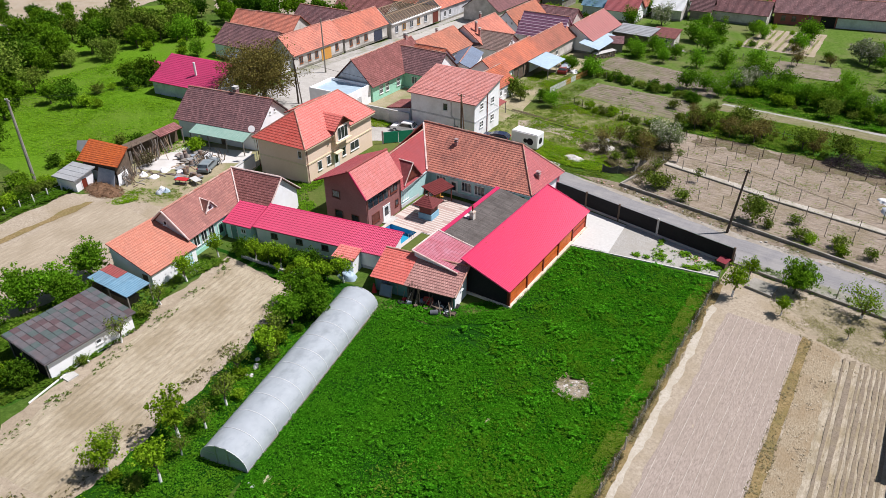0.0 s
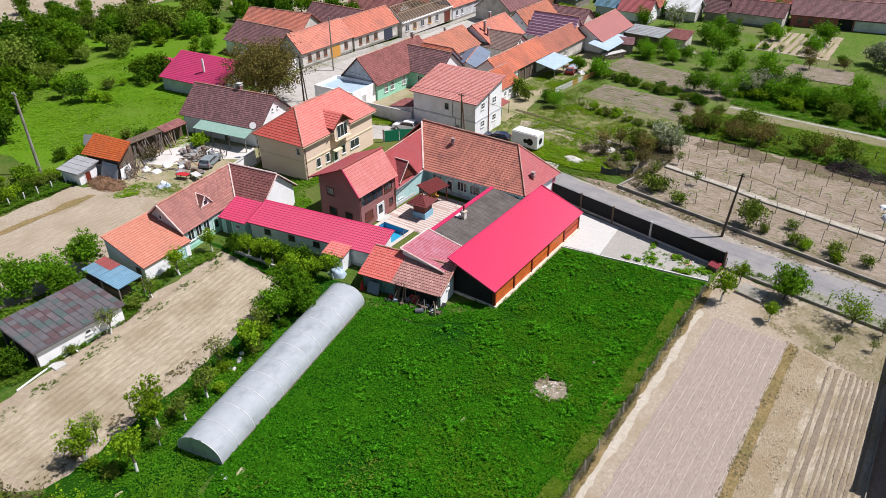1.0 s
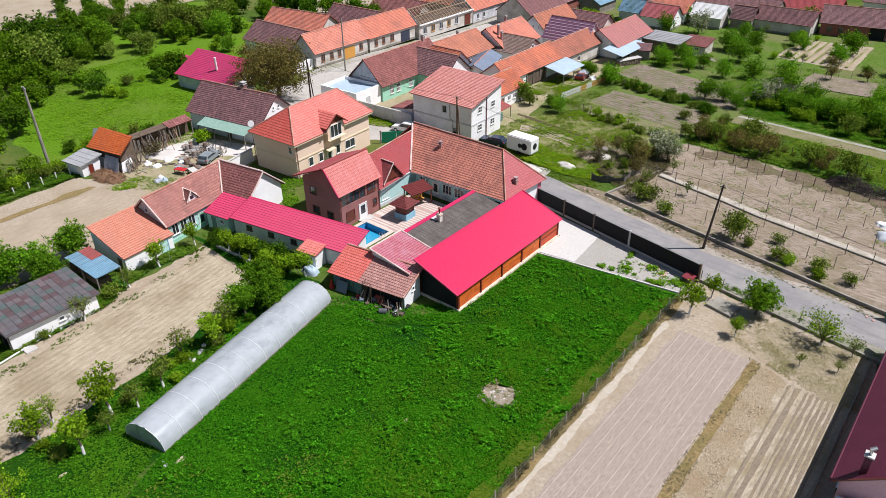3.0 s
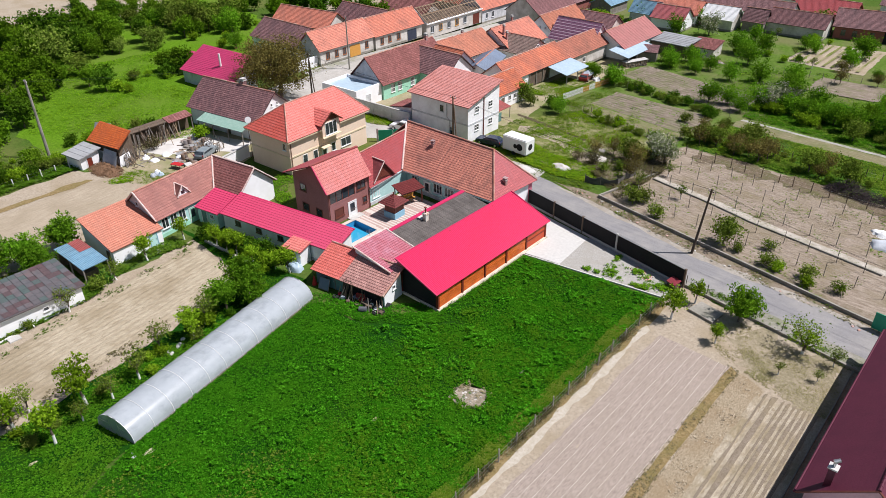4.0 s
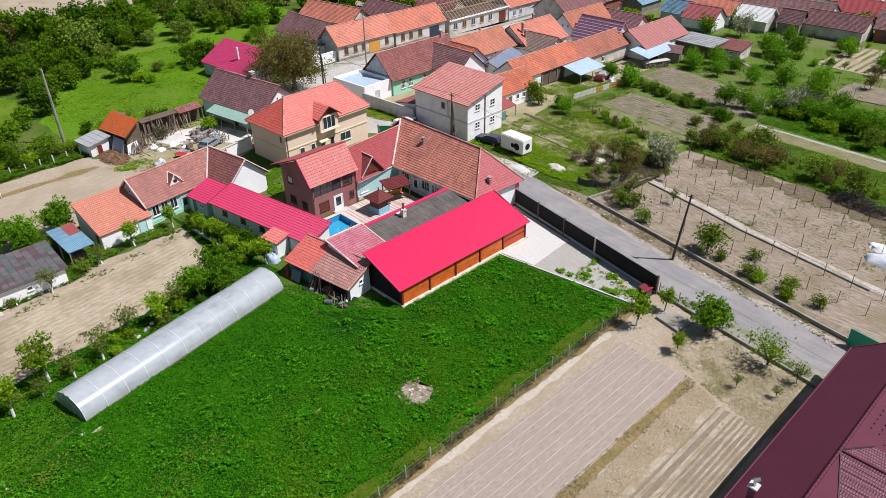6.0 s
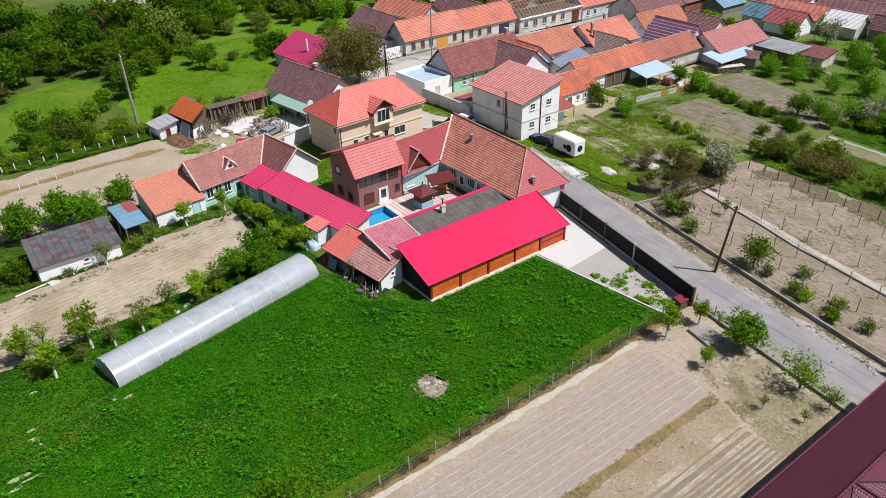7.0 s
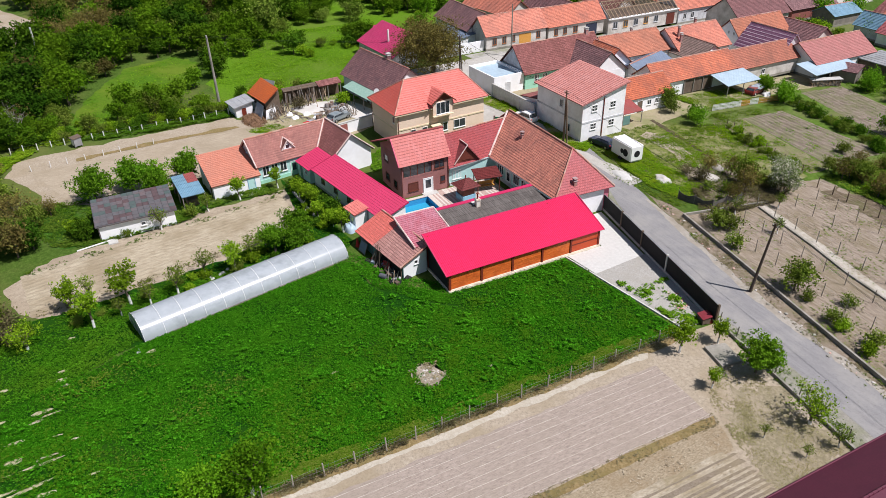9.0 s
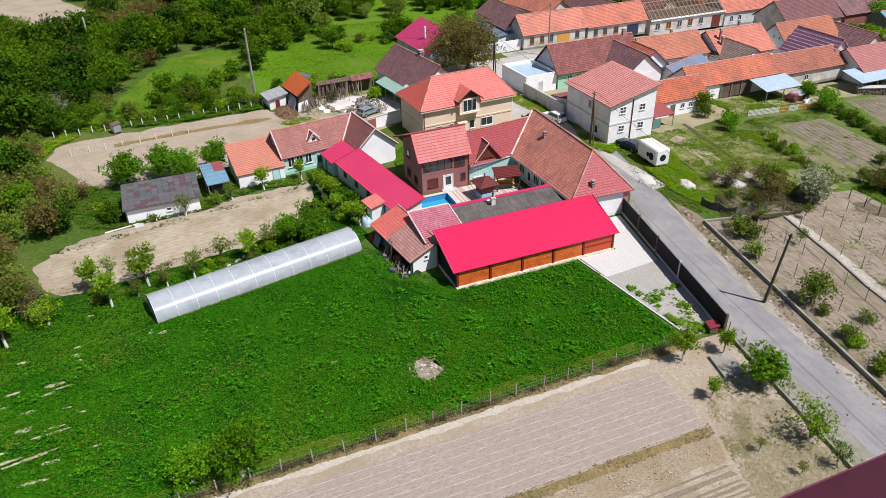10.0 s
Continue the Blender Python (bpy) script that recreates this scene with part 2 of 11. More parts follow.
# Black of nets and decals, and of panels that paint shaded recesses
BLACKNETSHADE = mat("black_net_and_shade", (0.008, 0.008, 0.009), (0.018, 0.018, 0.02), 0.85, 8, 0.6, (0.02, 0.02, 0.02), 0.5, 0.2)
CONCRETE = mat("concrete", (0.42, 0.41, 0.39), (0.54, 0.53, 0.50), 0.9, 4, 0.35, (0.34, 0.33, 0.31), 0.6, 0.15)
PALECONC = mat("pale_concrete", (0.47, 0.46, 0.435), (0.58, 0.57, 0.54), 0.9, 3, 0.3, (0.50, 0.49, 0.46), 0.5, 0.1)
OLDCONC = mat("mossy_concrete", (0.24, 0.22, 0.19), (0.36, 0.34, 0.30), 0.95, 4, 0.5, (0.14, 0.14, 0.10), 0.7, 0.3)
POLEWOOD = mat("tarred_pole", (0.06, 0.045, 0.035), (0.11, 0.085, 0.065), 0.9, 4, 0.6, None, 0, 0.2, stretch=(3, 3, 0.3, 0))
CHIMBRICK = tile_mat("chimney_brick", (0.42, 0.13, 0.092), (0.5, 0.17, 0.115), (0.36, 0.11, 0.0805), (0.4, 0.36, 0.368), 0.25, 0.08, stain=(0.2, 0.1, 0.092), amount=0.4)
STEEL = mat("galvanised_steel", (0.45, 0.46, 0.47), (0.55, 0.56, 0.57), 0.4, 4, 0.5, None, 0, 0.02, metal=0.9)
WHITEPAINT = mat("white_paint", (0.76, 0.76, 0.75), (0.82, 0.82, 0.81), 0.55, 5, 0.5, (0.70, 0.70, 0.68), 0.3, 0.03)
BARK = mat("grey_bark", (0.10, 0.075, 0.055), (0.18, 0.14, 0.11), 0.95, 8, 0.6, None, 0, 0.5, stretch=(2, 2, 0.4, 0))
LIME = mat("limewash", (0.68, 0.67, 0.64), (0.78, 0.77, 0.74), 0.95, 8, 0.6, None, 0, 0.3)
POOLBLUE = mat("blue_liner", (0.03, 0.25, 0.50), (0.05, 0.33, 0.58), 0.35, 3, 0.6, None, 0, 0.03, spec=0.5)
POOLRIM = mat("cream_rim", (0.52, 0.45, 0.40), (0.60, 0.53, 0.47), 0.5, 3, 0.6, None, 0, 0.03)
PAVEA = mat("rose_paver", (0.40, 0.29, 0.255), (0.48, 0.35, 0.31), 0.85, 6, 0.5, (0.42, 0.30, 0.26), 0.4, 0.1)
PAVEB = mat("cream_paver", (0.54, 0.48, 0.43), (0.62, 0.55, 0.50), 0.85, 6, 0.5, (0.52, 0.44, 0.38), 0.4, 0.1)
SCRAP = mat("rusty_scrap", (0.10, 0.07, 0.055), (0.28, 0.17, 0.11), 0.8, 5, 1.2, (0.30, 0.30, 0.31), 0.8, 0.3)
POLYWHITE = mat("white_plastic_sheeting", (0.50, 0.53, 0.57), (0.74, 0.76, 0.78), 0.4, 1.5, 0.6, (0.40, 0.43, 0.47), 0.6, 0.4, spec=0.5)
TARP = mat("blue_grey_tarp", (0.22, 0.27, 0.34), (0.36, 0.41, 0.47), 0.5, 2, 0.8, (0.5, 0.5, 0.52), 0.6, 0.2)
MUCKSTRAW = mat("rotting_straw", (0.16, 0.085, 0.045), (0.34, 0.21, 0.12), 1.0, 6, 0.8, (0.09, 0.05, 0.03), 0.6, 0.3)
MUCK = mat("dung_heap", (0.13, 0.07, 0.04), (0.25, 0.15, 0.09), 1.0, 5, 0.8, (0.06, 0.035, 0.02), 0.6, 0.8)
CARWHITE = mat("white_car_paint", (0.74, 0.74, 0.74), (0.78, 0.78, 0.78), 0.25, 2, 0.5, None, 0, 0.0, spec=0.6)
CARBLUE = mat("dark_blue_car_paint", (0.015, 0.022, 0.05), (0.02, 0.03, 0.065), 0.25, 2, 0.5, None, 0, 0.0, spec=0.6)
CARRED = mat("faded_red_car_paint", (0.20, 0.022, 0.022), (0.28, 0.04, 0.035), 0.45, 2, 0.8, (0.22, 0.12, 0.10), 0.6, 0.05)
CARGREY = mat("faded_grey_paint", (0.16, 0.20, 0.22), (0.22, 0.26, 0.28), 0.5, 2, 0.8, (0.3, 0.3, 0.3), 0.5, 0.05)
SCRAPGREY = mat("dull_grey_steel", (0.07, 0.075, 0.085), (0.12, 0.125, 0.14), 0.6, 4, 0.6, (0.09, 0.06, 0.045), 0.5, 0.1)
RUBBER = mat("tyre_rubber", (0.012, 0.012, 0.012), (0.025, 0.025, 0.025), 0.8, 5, 0.5, None, 0, 0.1)
GREENPAINT = mat("green_paint", (0.015, 0.26, 0.15), (0.02, 0.31, 0.18), 0.5, 3, 0.5, (0.02, 0.22, 0.13), 0.4, 0.05)
REDPAINT = mat("red_paint", (0.42, 0.02, 0.025), (0.50, 0.03, 0.03), 0.5, 3, 0.5, None, 0, 0.05)
BLUEPAINT = mat("sky_blue_paint", (0.20, 0.42, 0.56), (0.26, 0.48, 0.62), 0.6, 3, 0.5, None, 0, 0.05)
STONE = mat("pale_stone", (0.42, 0.39, 0.35), (0.58, 0.55, 0.51), 0.95, 3, 0.8, (0.30, 0.28, 0.25), 0.5, 0.5)
BRICKRUBBLE = mat("brick_rubble", (0.45, 0.22, 0.17), (0.58, 0.36, 0.30), 0.95, 4, 1.0, (0.5, 0.45, 0.42), 0.6, 0.4)


def glass_mat():
    m, nt, b = nodes_of("window_glass")
    f = noise_of(nt, 0.7, 3)
    nt.links.new(ramp_of(nt, f, [(0.35, (0.012, 0.016, 0.02)), (0.65, (0.05, 0.06, 0.07))]), b.inputs["Base Color"])
    b.inputs["Roughness"].default_value = 0.06
    b.inputs["Specular IOR Level"].default_value = 0.7
    return m


GLASS = glass_mat()


def water_mat():
    m, nt, b = nodes_of("pool_water")
    b.inputs["Base Color"].default_value = (0.03, 0.30, 0.48, 1)
    b.inputs["Roughness"].default_value = 0.04
    bump_of(nt, b, noise_of(nt, 2.5, 3), 0.1, 0.02)
    return m


WATER = water_mat()


def polycarb_mat():
    """Milky twin-wall polycarbonate: part of the light passes, the rest scatters or glances off."""
    m, nt, b = nodes_of("polycarbonate")
    f = noise_of(nt, 0.8, 5)
    nt.links.new(ramp_of(nt, f, [(0.35, (0.41, 0.445, 0.475)), (0.65, (0.47, 0.505, 0.54))]), b.inputs["Base Color"])
    b.inputs["Roughness"].default_value = 0.2
    b.inputs["Specular IOR Level"].default_value = 0.6
    g = noise_of(nt, 0.45, 6, 0.7, stretch=(1.0, 0.5, 1.0, -0.13))
    nt.links.new(ramp_of(nt, g, [(0.30, (0.58, 0.58, 0.58)), (0.48, (0.80, 0.80, 0.80))]), b.inputs["Alpha"])
    return m


POLYCARB = polycarb_mat()

# ---------- mesh helpers ----------
def gz(x, y):
    """Height of the ground: level, falling gently by a metre and a half to the far side of the village."""
    s = min(1.0, max(0.0, (y - 50.0) / 55.0))
    return -1.5 * s * s * (3 - 2 * s)


def mesh_of(name, bm, material, smooth=False):
    me = bpy.data.meshes.new(name)
    bm.to_mesh(me)
    bm.free()
    me.materials.append(material)
    if smooth:
        me.polygons.foreach_set("use_smooth", [True] * len(me.polygons))
    return me


def part(name, bm, material, parent, label="", smooth=False):
    ob = new(name, mesh_of(name, bm, material, smooth))
    ob.parent = parent
    return tagged(ob, label)


def thing(name, label, category, x, y, rot=0.0, z=None, group="", kind=""):
    ob = new(name)
    ob.empty_display_size = 0.5
    ob.matrix_basis = pose(x, y, gz(x, y) if z is None else z, 0, 0, rot)
    return tagged(ob, label, category, group, kind)


def solo(name, bm, material, label, category, x=0, y=0, z=0, rot=0, kind="", group="", smooth=False):
    ob = new(name, mesh_of(name, bm, material, smooth))
    ob.matrix_basis = pose(x, y, z, 0, 0, rot)
    return tagged(ob, label, category, group, kind)


def box(bm, x0, x1, y0, y1, z0, z1):
    v = [bm.verts.new(p) for p in ((x0, y0, z0), (x1, y0, z0), (x1, y1, z0), (x0, y1, z0), (x0, y0, z1), (x1, y0, z1), (x1, y1, z1), (x0, y1, z1))]
    for f in ((3, 2, 1, 0), (4, 5, 6, 7), (0, 1, 5, 4), (1, 2, 6, 5), (2, 3, 7, 6), (3, 0, 4, 7)):
        bm.faces.new([v[i] for i in f])
    return bm


def boxm(*a):
    return box(bmesh.new(), *a)


def prism(bm, poly, z0, z1):
    """Upright prism over a polygon of (x, y); z1 may be a list, one top height a corner."""
    n = len(poly)
    tops = z1 if isinstance(z1, (list, tuple)) else [z1] * n
    a = [bm.verts.new((x, y, z0)) for x, y in poly]
    b = [bm.verts.new((x, y, h)) for (x, y), h in zip(poly, tops)]
    bm.faces.new(a[::-1])
    bm.faces.new(b)
    for i in range(n):
        bm.faces.new((a[i], a[(i + 1) % n], b[(i + 1) % n], b[i]))
    return bm


def slab(bm, pts, t):
    """Solid between a polygon in space and the same polygon moved by t along its normal, downwards."""
    P = [Vector(p) for p in pts]
    n = (P[1] - P[0]).cross(P[-1] - P[0]).normalized()
    if n.z < 0:
        P.reverse()
        n = -n
    a = [bm.verts.new(p) for p in P]
    b = [bm.verts.new(p - n * t) for p in P]
    bm.faces.new(a)
    bm.faces.new(b[::-1])
    k = len(P)
    for i in range(k):
        bm.faces.new((a[(i + 1) % k], a[i], b[i], b[(i + 1) % k]))
    return bm


def tube(bm, p, q, r0, r1, n=6, cap=True):
    p, q = Vector(p), Vector(q)
    d = (q - p).normalized()
    u = d.orthogonal().normalized()
    w = d.cross(u)
    rings = []
    for c, r in ((p, r0), (q, r1)):
        rings.append([bm.verts.new(c + (u * math.cos(2 * math.pi * i / n) + w * math.sin(2 * math.pi * i / n)) * r) for i in range(n)])
    for i in range(n):
        bm.faces.new((rings[0][i], rings[0][(i + 1) % n], rings[1][(i + 1) % n], rings[1][i]))
    if cap:
        bm.faces.new(rings[0][::-1])
        bm.faces.new(rings[1])
    return bm


def pipe(bm, pts, r, n=5, closed=False):
    """One unbroken tube along a line of points."""
    P = [Vector(p) for p in pts]
    k = len(P)
    rings = []
    u = None
    for i, p in enumerate(P):
        a, b = (P[i - 1], P[(i + 1) % k]) if closed else (P[max(0, i - 1)], P[min(k - 1, i + 1)])
        d = (b - a).normalized()
        u = d.orthogonal() if u is None else u - d * u.dot(d)
        u.normalize()
        w = d.cross(u)
        rings.append([bm.verts.new(p + (u * math.cos(2 * math.pi * j / n) + w * math.sin(2 * math.pi * j / n)) * r) for j in range(n)])
    for i in range(k if closed else k - 1):
        a, b = rings[i], rings[(i + 1) % k]
        for j in range(n):
            bm.faces.new((a[j], a[(j + 1) % n], b[(j + 1) % n], b[j]))
    if not closed:
        bm.faces.new(rings[0][::-1])
        bm.faces.new(rings[-1])
    return bm


def roof_sheet(bm, a, b, c, d, course=0.34, lift=0.04, rib=0.0, ribh=0.03, under=0.12):
    """Roof plane: a, b the eave's ends, c, d the ridge's (c above b). Overlapping courses, ribs down the slope where rib > 0, a slab beneath.
    UV in metres: along the eave and up the slope."""
    uvl = bm.loops.layers.uv.verify()
    a, b, c, d = map(Vector, (a, b, c, d))
    e = (b - a).normalized()
    up = ((c + d) / 2 - (a + b) / 2)
    up = (up - e * up.dot(e)).normalized()
    nrm = e.cross(up).normalized()
    if nrm.z < 0:
        nrm = -nrm
    length = max((d - a).dot(up), (c - b).dot(up))
    rows = max(1, round(length / course)) if course else 1
    cols = max(1, round((b - a).length / rib)) if rib else 1

    def at(s, t):
        return a.lerp(d, t).lerp(b.lerp(c, t), s)

    def face(ps):
        try:
            f = bm.faces.new([bm.verts.new(p) for p in ps])
        except ValueError:
            return
        if f.normal.dot(nrm) < 0 and f.calc_area() > 0:
            f.normal_update()
            if f.normal.dot(nrm) < -0.2:
                f.normal_flip()
        for lp in f.loops:
            w = lp.vert.co - a
            lp[uvl].uv = (w.dot(e), w.dot(up))

    for r in range(rows):
        t0, t1 = r / rows, (r + 1) / rows
        for k in range(cols):
            s0, s1 = k / cols, (k + 1) / cols
            if rib:
                sm, sn = s0 + (s1 - s0) * 0.35, s0 + (s1 - s0) * 0.65
                for (u0, h0), (u1, h1) in (((s0, 0), (sm, ribh)), ((sm, ribh), (sn, ribh)), ((sn, ribh), (s1, 0))):
                    face((at(u0, t0) + nrm * (lift + h0), at(u1, t0) + nrm * (lift + h1), at(u1, t1) + nrm * h1, at(u0, t1) + nrm * h0))
                    face((at(u0, t0) + nrm * h0, at(u1, t0) + nrm * h1, at(u1, t0) + nrm * (lift + h1), at(u0, t0) + nrm * (lift + h0)))
            else:
                ps = [at(s0, t0) + nrm * lift, at(s1, t0) + nrm * lift, at(s1, t1), at(s0, t1)]
                if (ps[2] - ps[3]).length < 1e-4:
                    ps.pop()
                face(ps)
        if not rib:
            face((at(0, t0), at(1, t0), at(1, t0) + nrm * lift, at(0, t0) + nrm * lift))
    pts = [a, b, c, d] if (c - d).length > 1e-3 else [a, b, c]
    low = [bm.verts.new(p - nrm * under) for p in pts]
    top = [bm.verts.new(p) for p in pts]
    bm.faces.new(low)
    for i in range(len(pts)):
        bm.faces.new((top[i], top[(i + 1) % len(pts)], low[(i + 1) % len(pts)], low[i]))
    bmesh.ops.remove_doubles(bm, verts=bm.verts[:], dist=0.0005)
    return bm


def ridge_cap(bm, p, q, r=0.13, step=0.42, n=6):
    """Half-round ridge tiles, each lapped over the next, in one run."""
    p, q = Vector(p), Vector(q)
    d = (q - p).normalized()
    u = d.orthogonal().normalized()
    w = d.cross(u)
    k = max(1, round((q - p).length / step))
    rings = []
    for i in range(k):
        for t, rr in ((i / k, r), ((i + 0.98) / k, r * 0.82)):
            c = p.lerp(q, t)
            rings.append([bm.verts.new(c + (u * math.cos(2 * math.pi * j / n) + w * math.sin(2 * math.pi * j / n)) * rr) for j in range(n)])
    for a, b in zip(rings, rings[1:]):
        for j in range(n):
            bm.faces.new((a[j], a[(j + 1) % n], b[(j + 1) % n], b[j]))
    bm.faces.new(rings[0][::-1])
    bm.faces.new(rings[-1])
    return bm


def caps(parent, material, *lines, r=0.105, name="ridge", label=""):
    for p, q in lines:
        part(name, ridge_cap(bmesh.new(), p, q, r), material, parent, label)


FACES = {"E": (0, 1), "W": (0, -1), "N": (1, 1), "S": (1, -1)}


def facebox(bm, face, c, a0, a1, z0, z1, d0, d1):
    ax, sg = FACES[face]
    lo, hi = sorted((c + sg * d0, c + sg * d1))
    return box(bm, lo, hi, a0, a1, z0, z1) if ax == 0 else box(bm, a0, a1, lo, hi, z0, z1)


def window(parent, face, c, a, z, w, h, frame=None, panes=2, name="window", sill=True, pane_mat=None, cross=False):
    """Window on a wall face at c along its normal axis, centred at a along the wall and z up: outer frame, mullions, recessed panes."""
    frame = frame or WHITEPAINT
    f = 0.07
    ax, sg = FACES[face]
    P = (lambda u, h2, d: (c + sg * d, u, h2)) if ax == 0 else (lambda u, h2, d: (u, c + sg * d, h2))
    bm = bmesh.new()
    ring = []
    for du, d in ((0.0, -0.05), (0.0, 0.06), (f, 0.06), (f, -0.05)):
        ring.append([bm.verts.new(P(u, q, d)) for u, q in ((a - w / 2 + du, z - h / 2 + du), (a + w / 2 - du, z - h / 2 + du), (a + w / 2 - du, z + h / 2 - du), (a - w / 2 + du, z + h / 2 - du))])
    for k in range(4):
        for i in range(4):
            bm.faces.new((ring[k][i], ring[k][(i + 1) % 4], ring[(k + 1) % 4][(i + 1) % 4], ring[(k + 1) % 4][i]))
    bmesh.ops.recalc_face_normals(bm, faces=bm.faces)
    ob = part(name, bm, frame, parent)
    for i in range(1, panes):
        m = a - w / 2 + w * i / panes
        part("mullion", facebox(bmesh.new(), face, c, m - f / 2, m + f / 2, z - h / 2 + f, z + h / 2 - f, -0.05, 0.055), frame, ob)
    if cross:
        part("transom", facebox(bmesh.new(), face, c, a - w / 2 + f, a + w / 2 - f, z - f / 2, z + f / 2, -0.05, 0.052), frame, ob)
    if sill:
        part("sill", facebox(bmesh.new(), face, c, a - w / 2 - 0.06, a + w / 2 + 0.06, z - h / 2 - 0.06, z - h / 2 - 0.002, -0.05, 0.14), frame, ob)
    inner = (w - 2 * f - (panes - 1) * f) / panes
    for i in range(panes):
        p0 = a - w / 2 + f + i * (inner + f)
        part("pane", facebox(bmesh.new(), face, c, p0 + 0.002, p0 + inner - 0.002, z - h / 2 + f + 0.002, z + h / 2 - f - 0.002, -0.04, 0.012), pane_mat or GLASS, ob)
    return ob


def door(parent, face, c, a, w, h, material, z0=0.0, frame=None, glazed=False, name="door"):
    bm = bmesh.new()
    for a0, a1, z1, z2 in ((a - w / 2 - 0.08, a - w / 2, z0, z0 + h + 0.08), (a + w / 2, a + w / 2 + 0.08, z0, z0 + h + 0.08), (a - w / 2, a + w / 2, z0 + h, z0 + h + 0.08)):
        facebox(bm, face, c, a0, a1, z1, z2, -0.05, 0.07)
    ob = part(name, bm, frame or WHITEPAINT, parent)
    part("leaf", facebox(bmesh.new(), face, c, a - w / 2 + 0.002, a + w / 2 - 0.002, z0, z0 + h - 0.002, -0.04, 0.03), material, ob)
    if glazed:
        part("pane", facebox(bmesh.new(), face, c, a - w * 0.3, a + w * 0.3, z0 + h * 0.35, z0 + h * 0.9, 0.02, 0.04), GLASS, ob)
    part("handle", facebox(bmesh.new(), face, c, a + w * 0.36, a + w * 0.4, z0 + 0.98, z0 + 1.1, 0.03, 0.08), STEEL, ob)
    return ob


def chimney(parent, x, y, z0, z1, w=0.5, material=None, capmat=None):
    bm = bmesh.new()
    uvl = bm.loops.layers.uv.verify()
    box(bm, x - w / 2, x + w / 2, y - w / 2, y + w / 2, z0, z1)
    for f in bm.faces:
        for lp in f.loops:
            co = lp.vert.co
            lp[uvl].uv = (co.x + co.y, co.z)
    ob = part("chimney", bm, material or CHIMBRICK, parent)
    bm = bmesh.new()
    k = w / 2 + 0.07
    box(bm, x - k, x + k, y - k, y + k, z1 + 0.002, z1 + 0.1)
    for sx in (-1, 1):
        for sy in (-1, 1):
            box(bm, x + sx * w * 0.36 - 0.04, x + sx * w * 0.36 + 0.04, y + sy * w * 0.36 - 0.04, y + sy * w * 0.36 + 0.04, z1 + 0.1, z1 + 0.32)
    box(bm, x - k, x + k, y - k, y + k, z1 + 0.32, z1 + 0.4)
    part("cap", bm, capmat or CONCRETE, ob)
    return ob


def gable_house(ob, w, l, eave, ridge, wall, tile, axis="y", over=0.35, x0=0.0, y0=0.0, course=0.34, rib=0.0, ridge_at=0.5, eave2=None, trim=None, base=None, z0=0.0):
    """Walls and pitched roof over x0..x0+w, y0..y0+l, ridge along axis; ridge_at shifts it, eave2 sets the far eave's height."""
    eave2 = eave if eave2 is None else eave2
    M = (lambda u, v, z: (x0 + u, y0 + v, z)) if axis == "y" else (lambda u, v, z: (x0 + v, y0 + u, z))
    W, L = (w, l) if axis == "y" else (l, w)
    r = W * ridge_at
    bm = bmesh.new()
    ends = []
    for v in (0, L):
        ends.append([bm.verts.new(M(*p)) for p in ((0, v, z0), (W, v, z0), (W, v, eave2), (r, v, ridge), (0, v, eave))])
    bm.faces.new(ends[0])
    bm.faces.new(ends[1][::-1])
    for i in range(5):
        bm.faces.new((ends[0][i], ends[1][i], ends[1][(i + 1) % 5], ends[0][(i + 1) % 5]))
    bmesh.ops.recalc_face_normals(bm, faces=bm.faces)
    part("wall", bm, wall, ob)
    if base:
        bm = bmesh.new()
        box(bm, x0 - 0.04, x0 + w + 0.04, y0 - 0.04, y0 + l + 0.04, 0, 0.45)
        part("plinth", bm, base, ob)
    s1, s2 = (ridge - eave) / r, (ridge - eave2) / (W - r)
    k = 0.13
    A = (M(-over, -over, eave - s1 * over + k), M(-over, L + over, eave - s1 * over + k), M(r, L + over, ridge + k), M(r, -over, ridge + k))
    B = (M(W + over, -over, eave2 - s2 * over + k), M(W + over, L + over, eave2 - s2 * over + k), M(r, L + over, ridge + k), M(r, -over, ridge + k))
    for q in (A, B):
        part("roof", roof_sheet(bmesh.new(), *q, course=course, rib=rib), tile, ob)
    part("ridge", ridge_cap(bmesh.new(), M(r, -over, ridge + k + 0.03), M(r, L + over, ridge + k + 0.03)), trim or tile_plain(tile), ob)
    return M


def tile_plain(tile):
    return CRIMSON if tile in (PINK, CRIMSON, MAGENTA) else RIDGE


RIDGE = mat("ridge_tile", (0.36, 0.14, 0.10), (0.48, 0.215, 0.16), 0.8, 5, 0.8, (0.55, 0.45, 0.38), 0.7, 0.2)


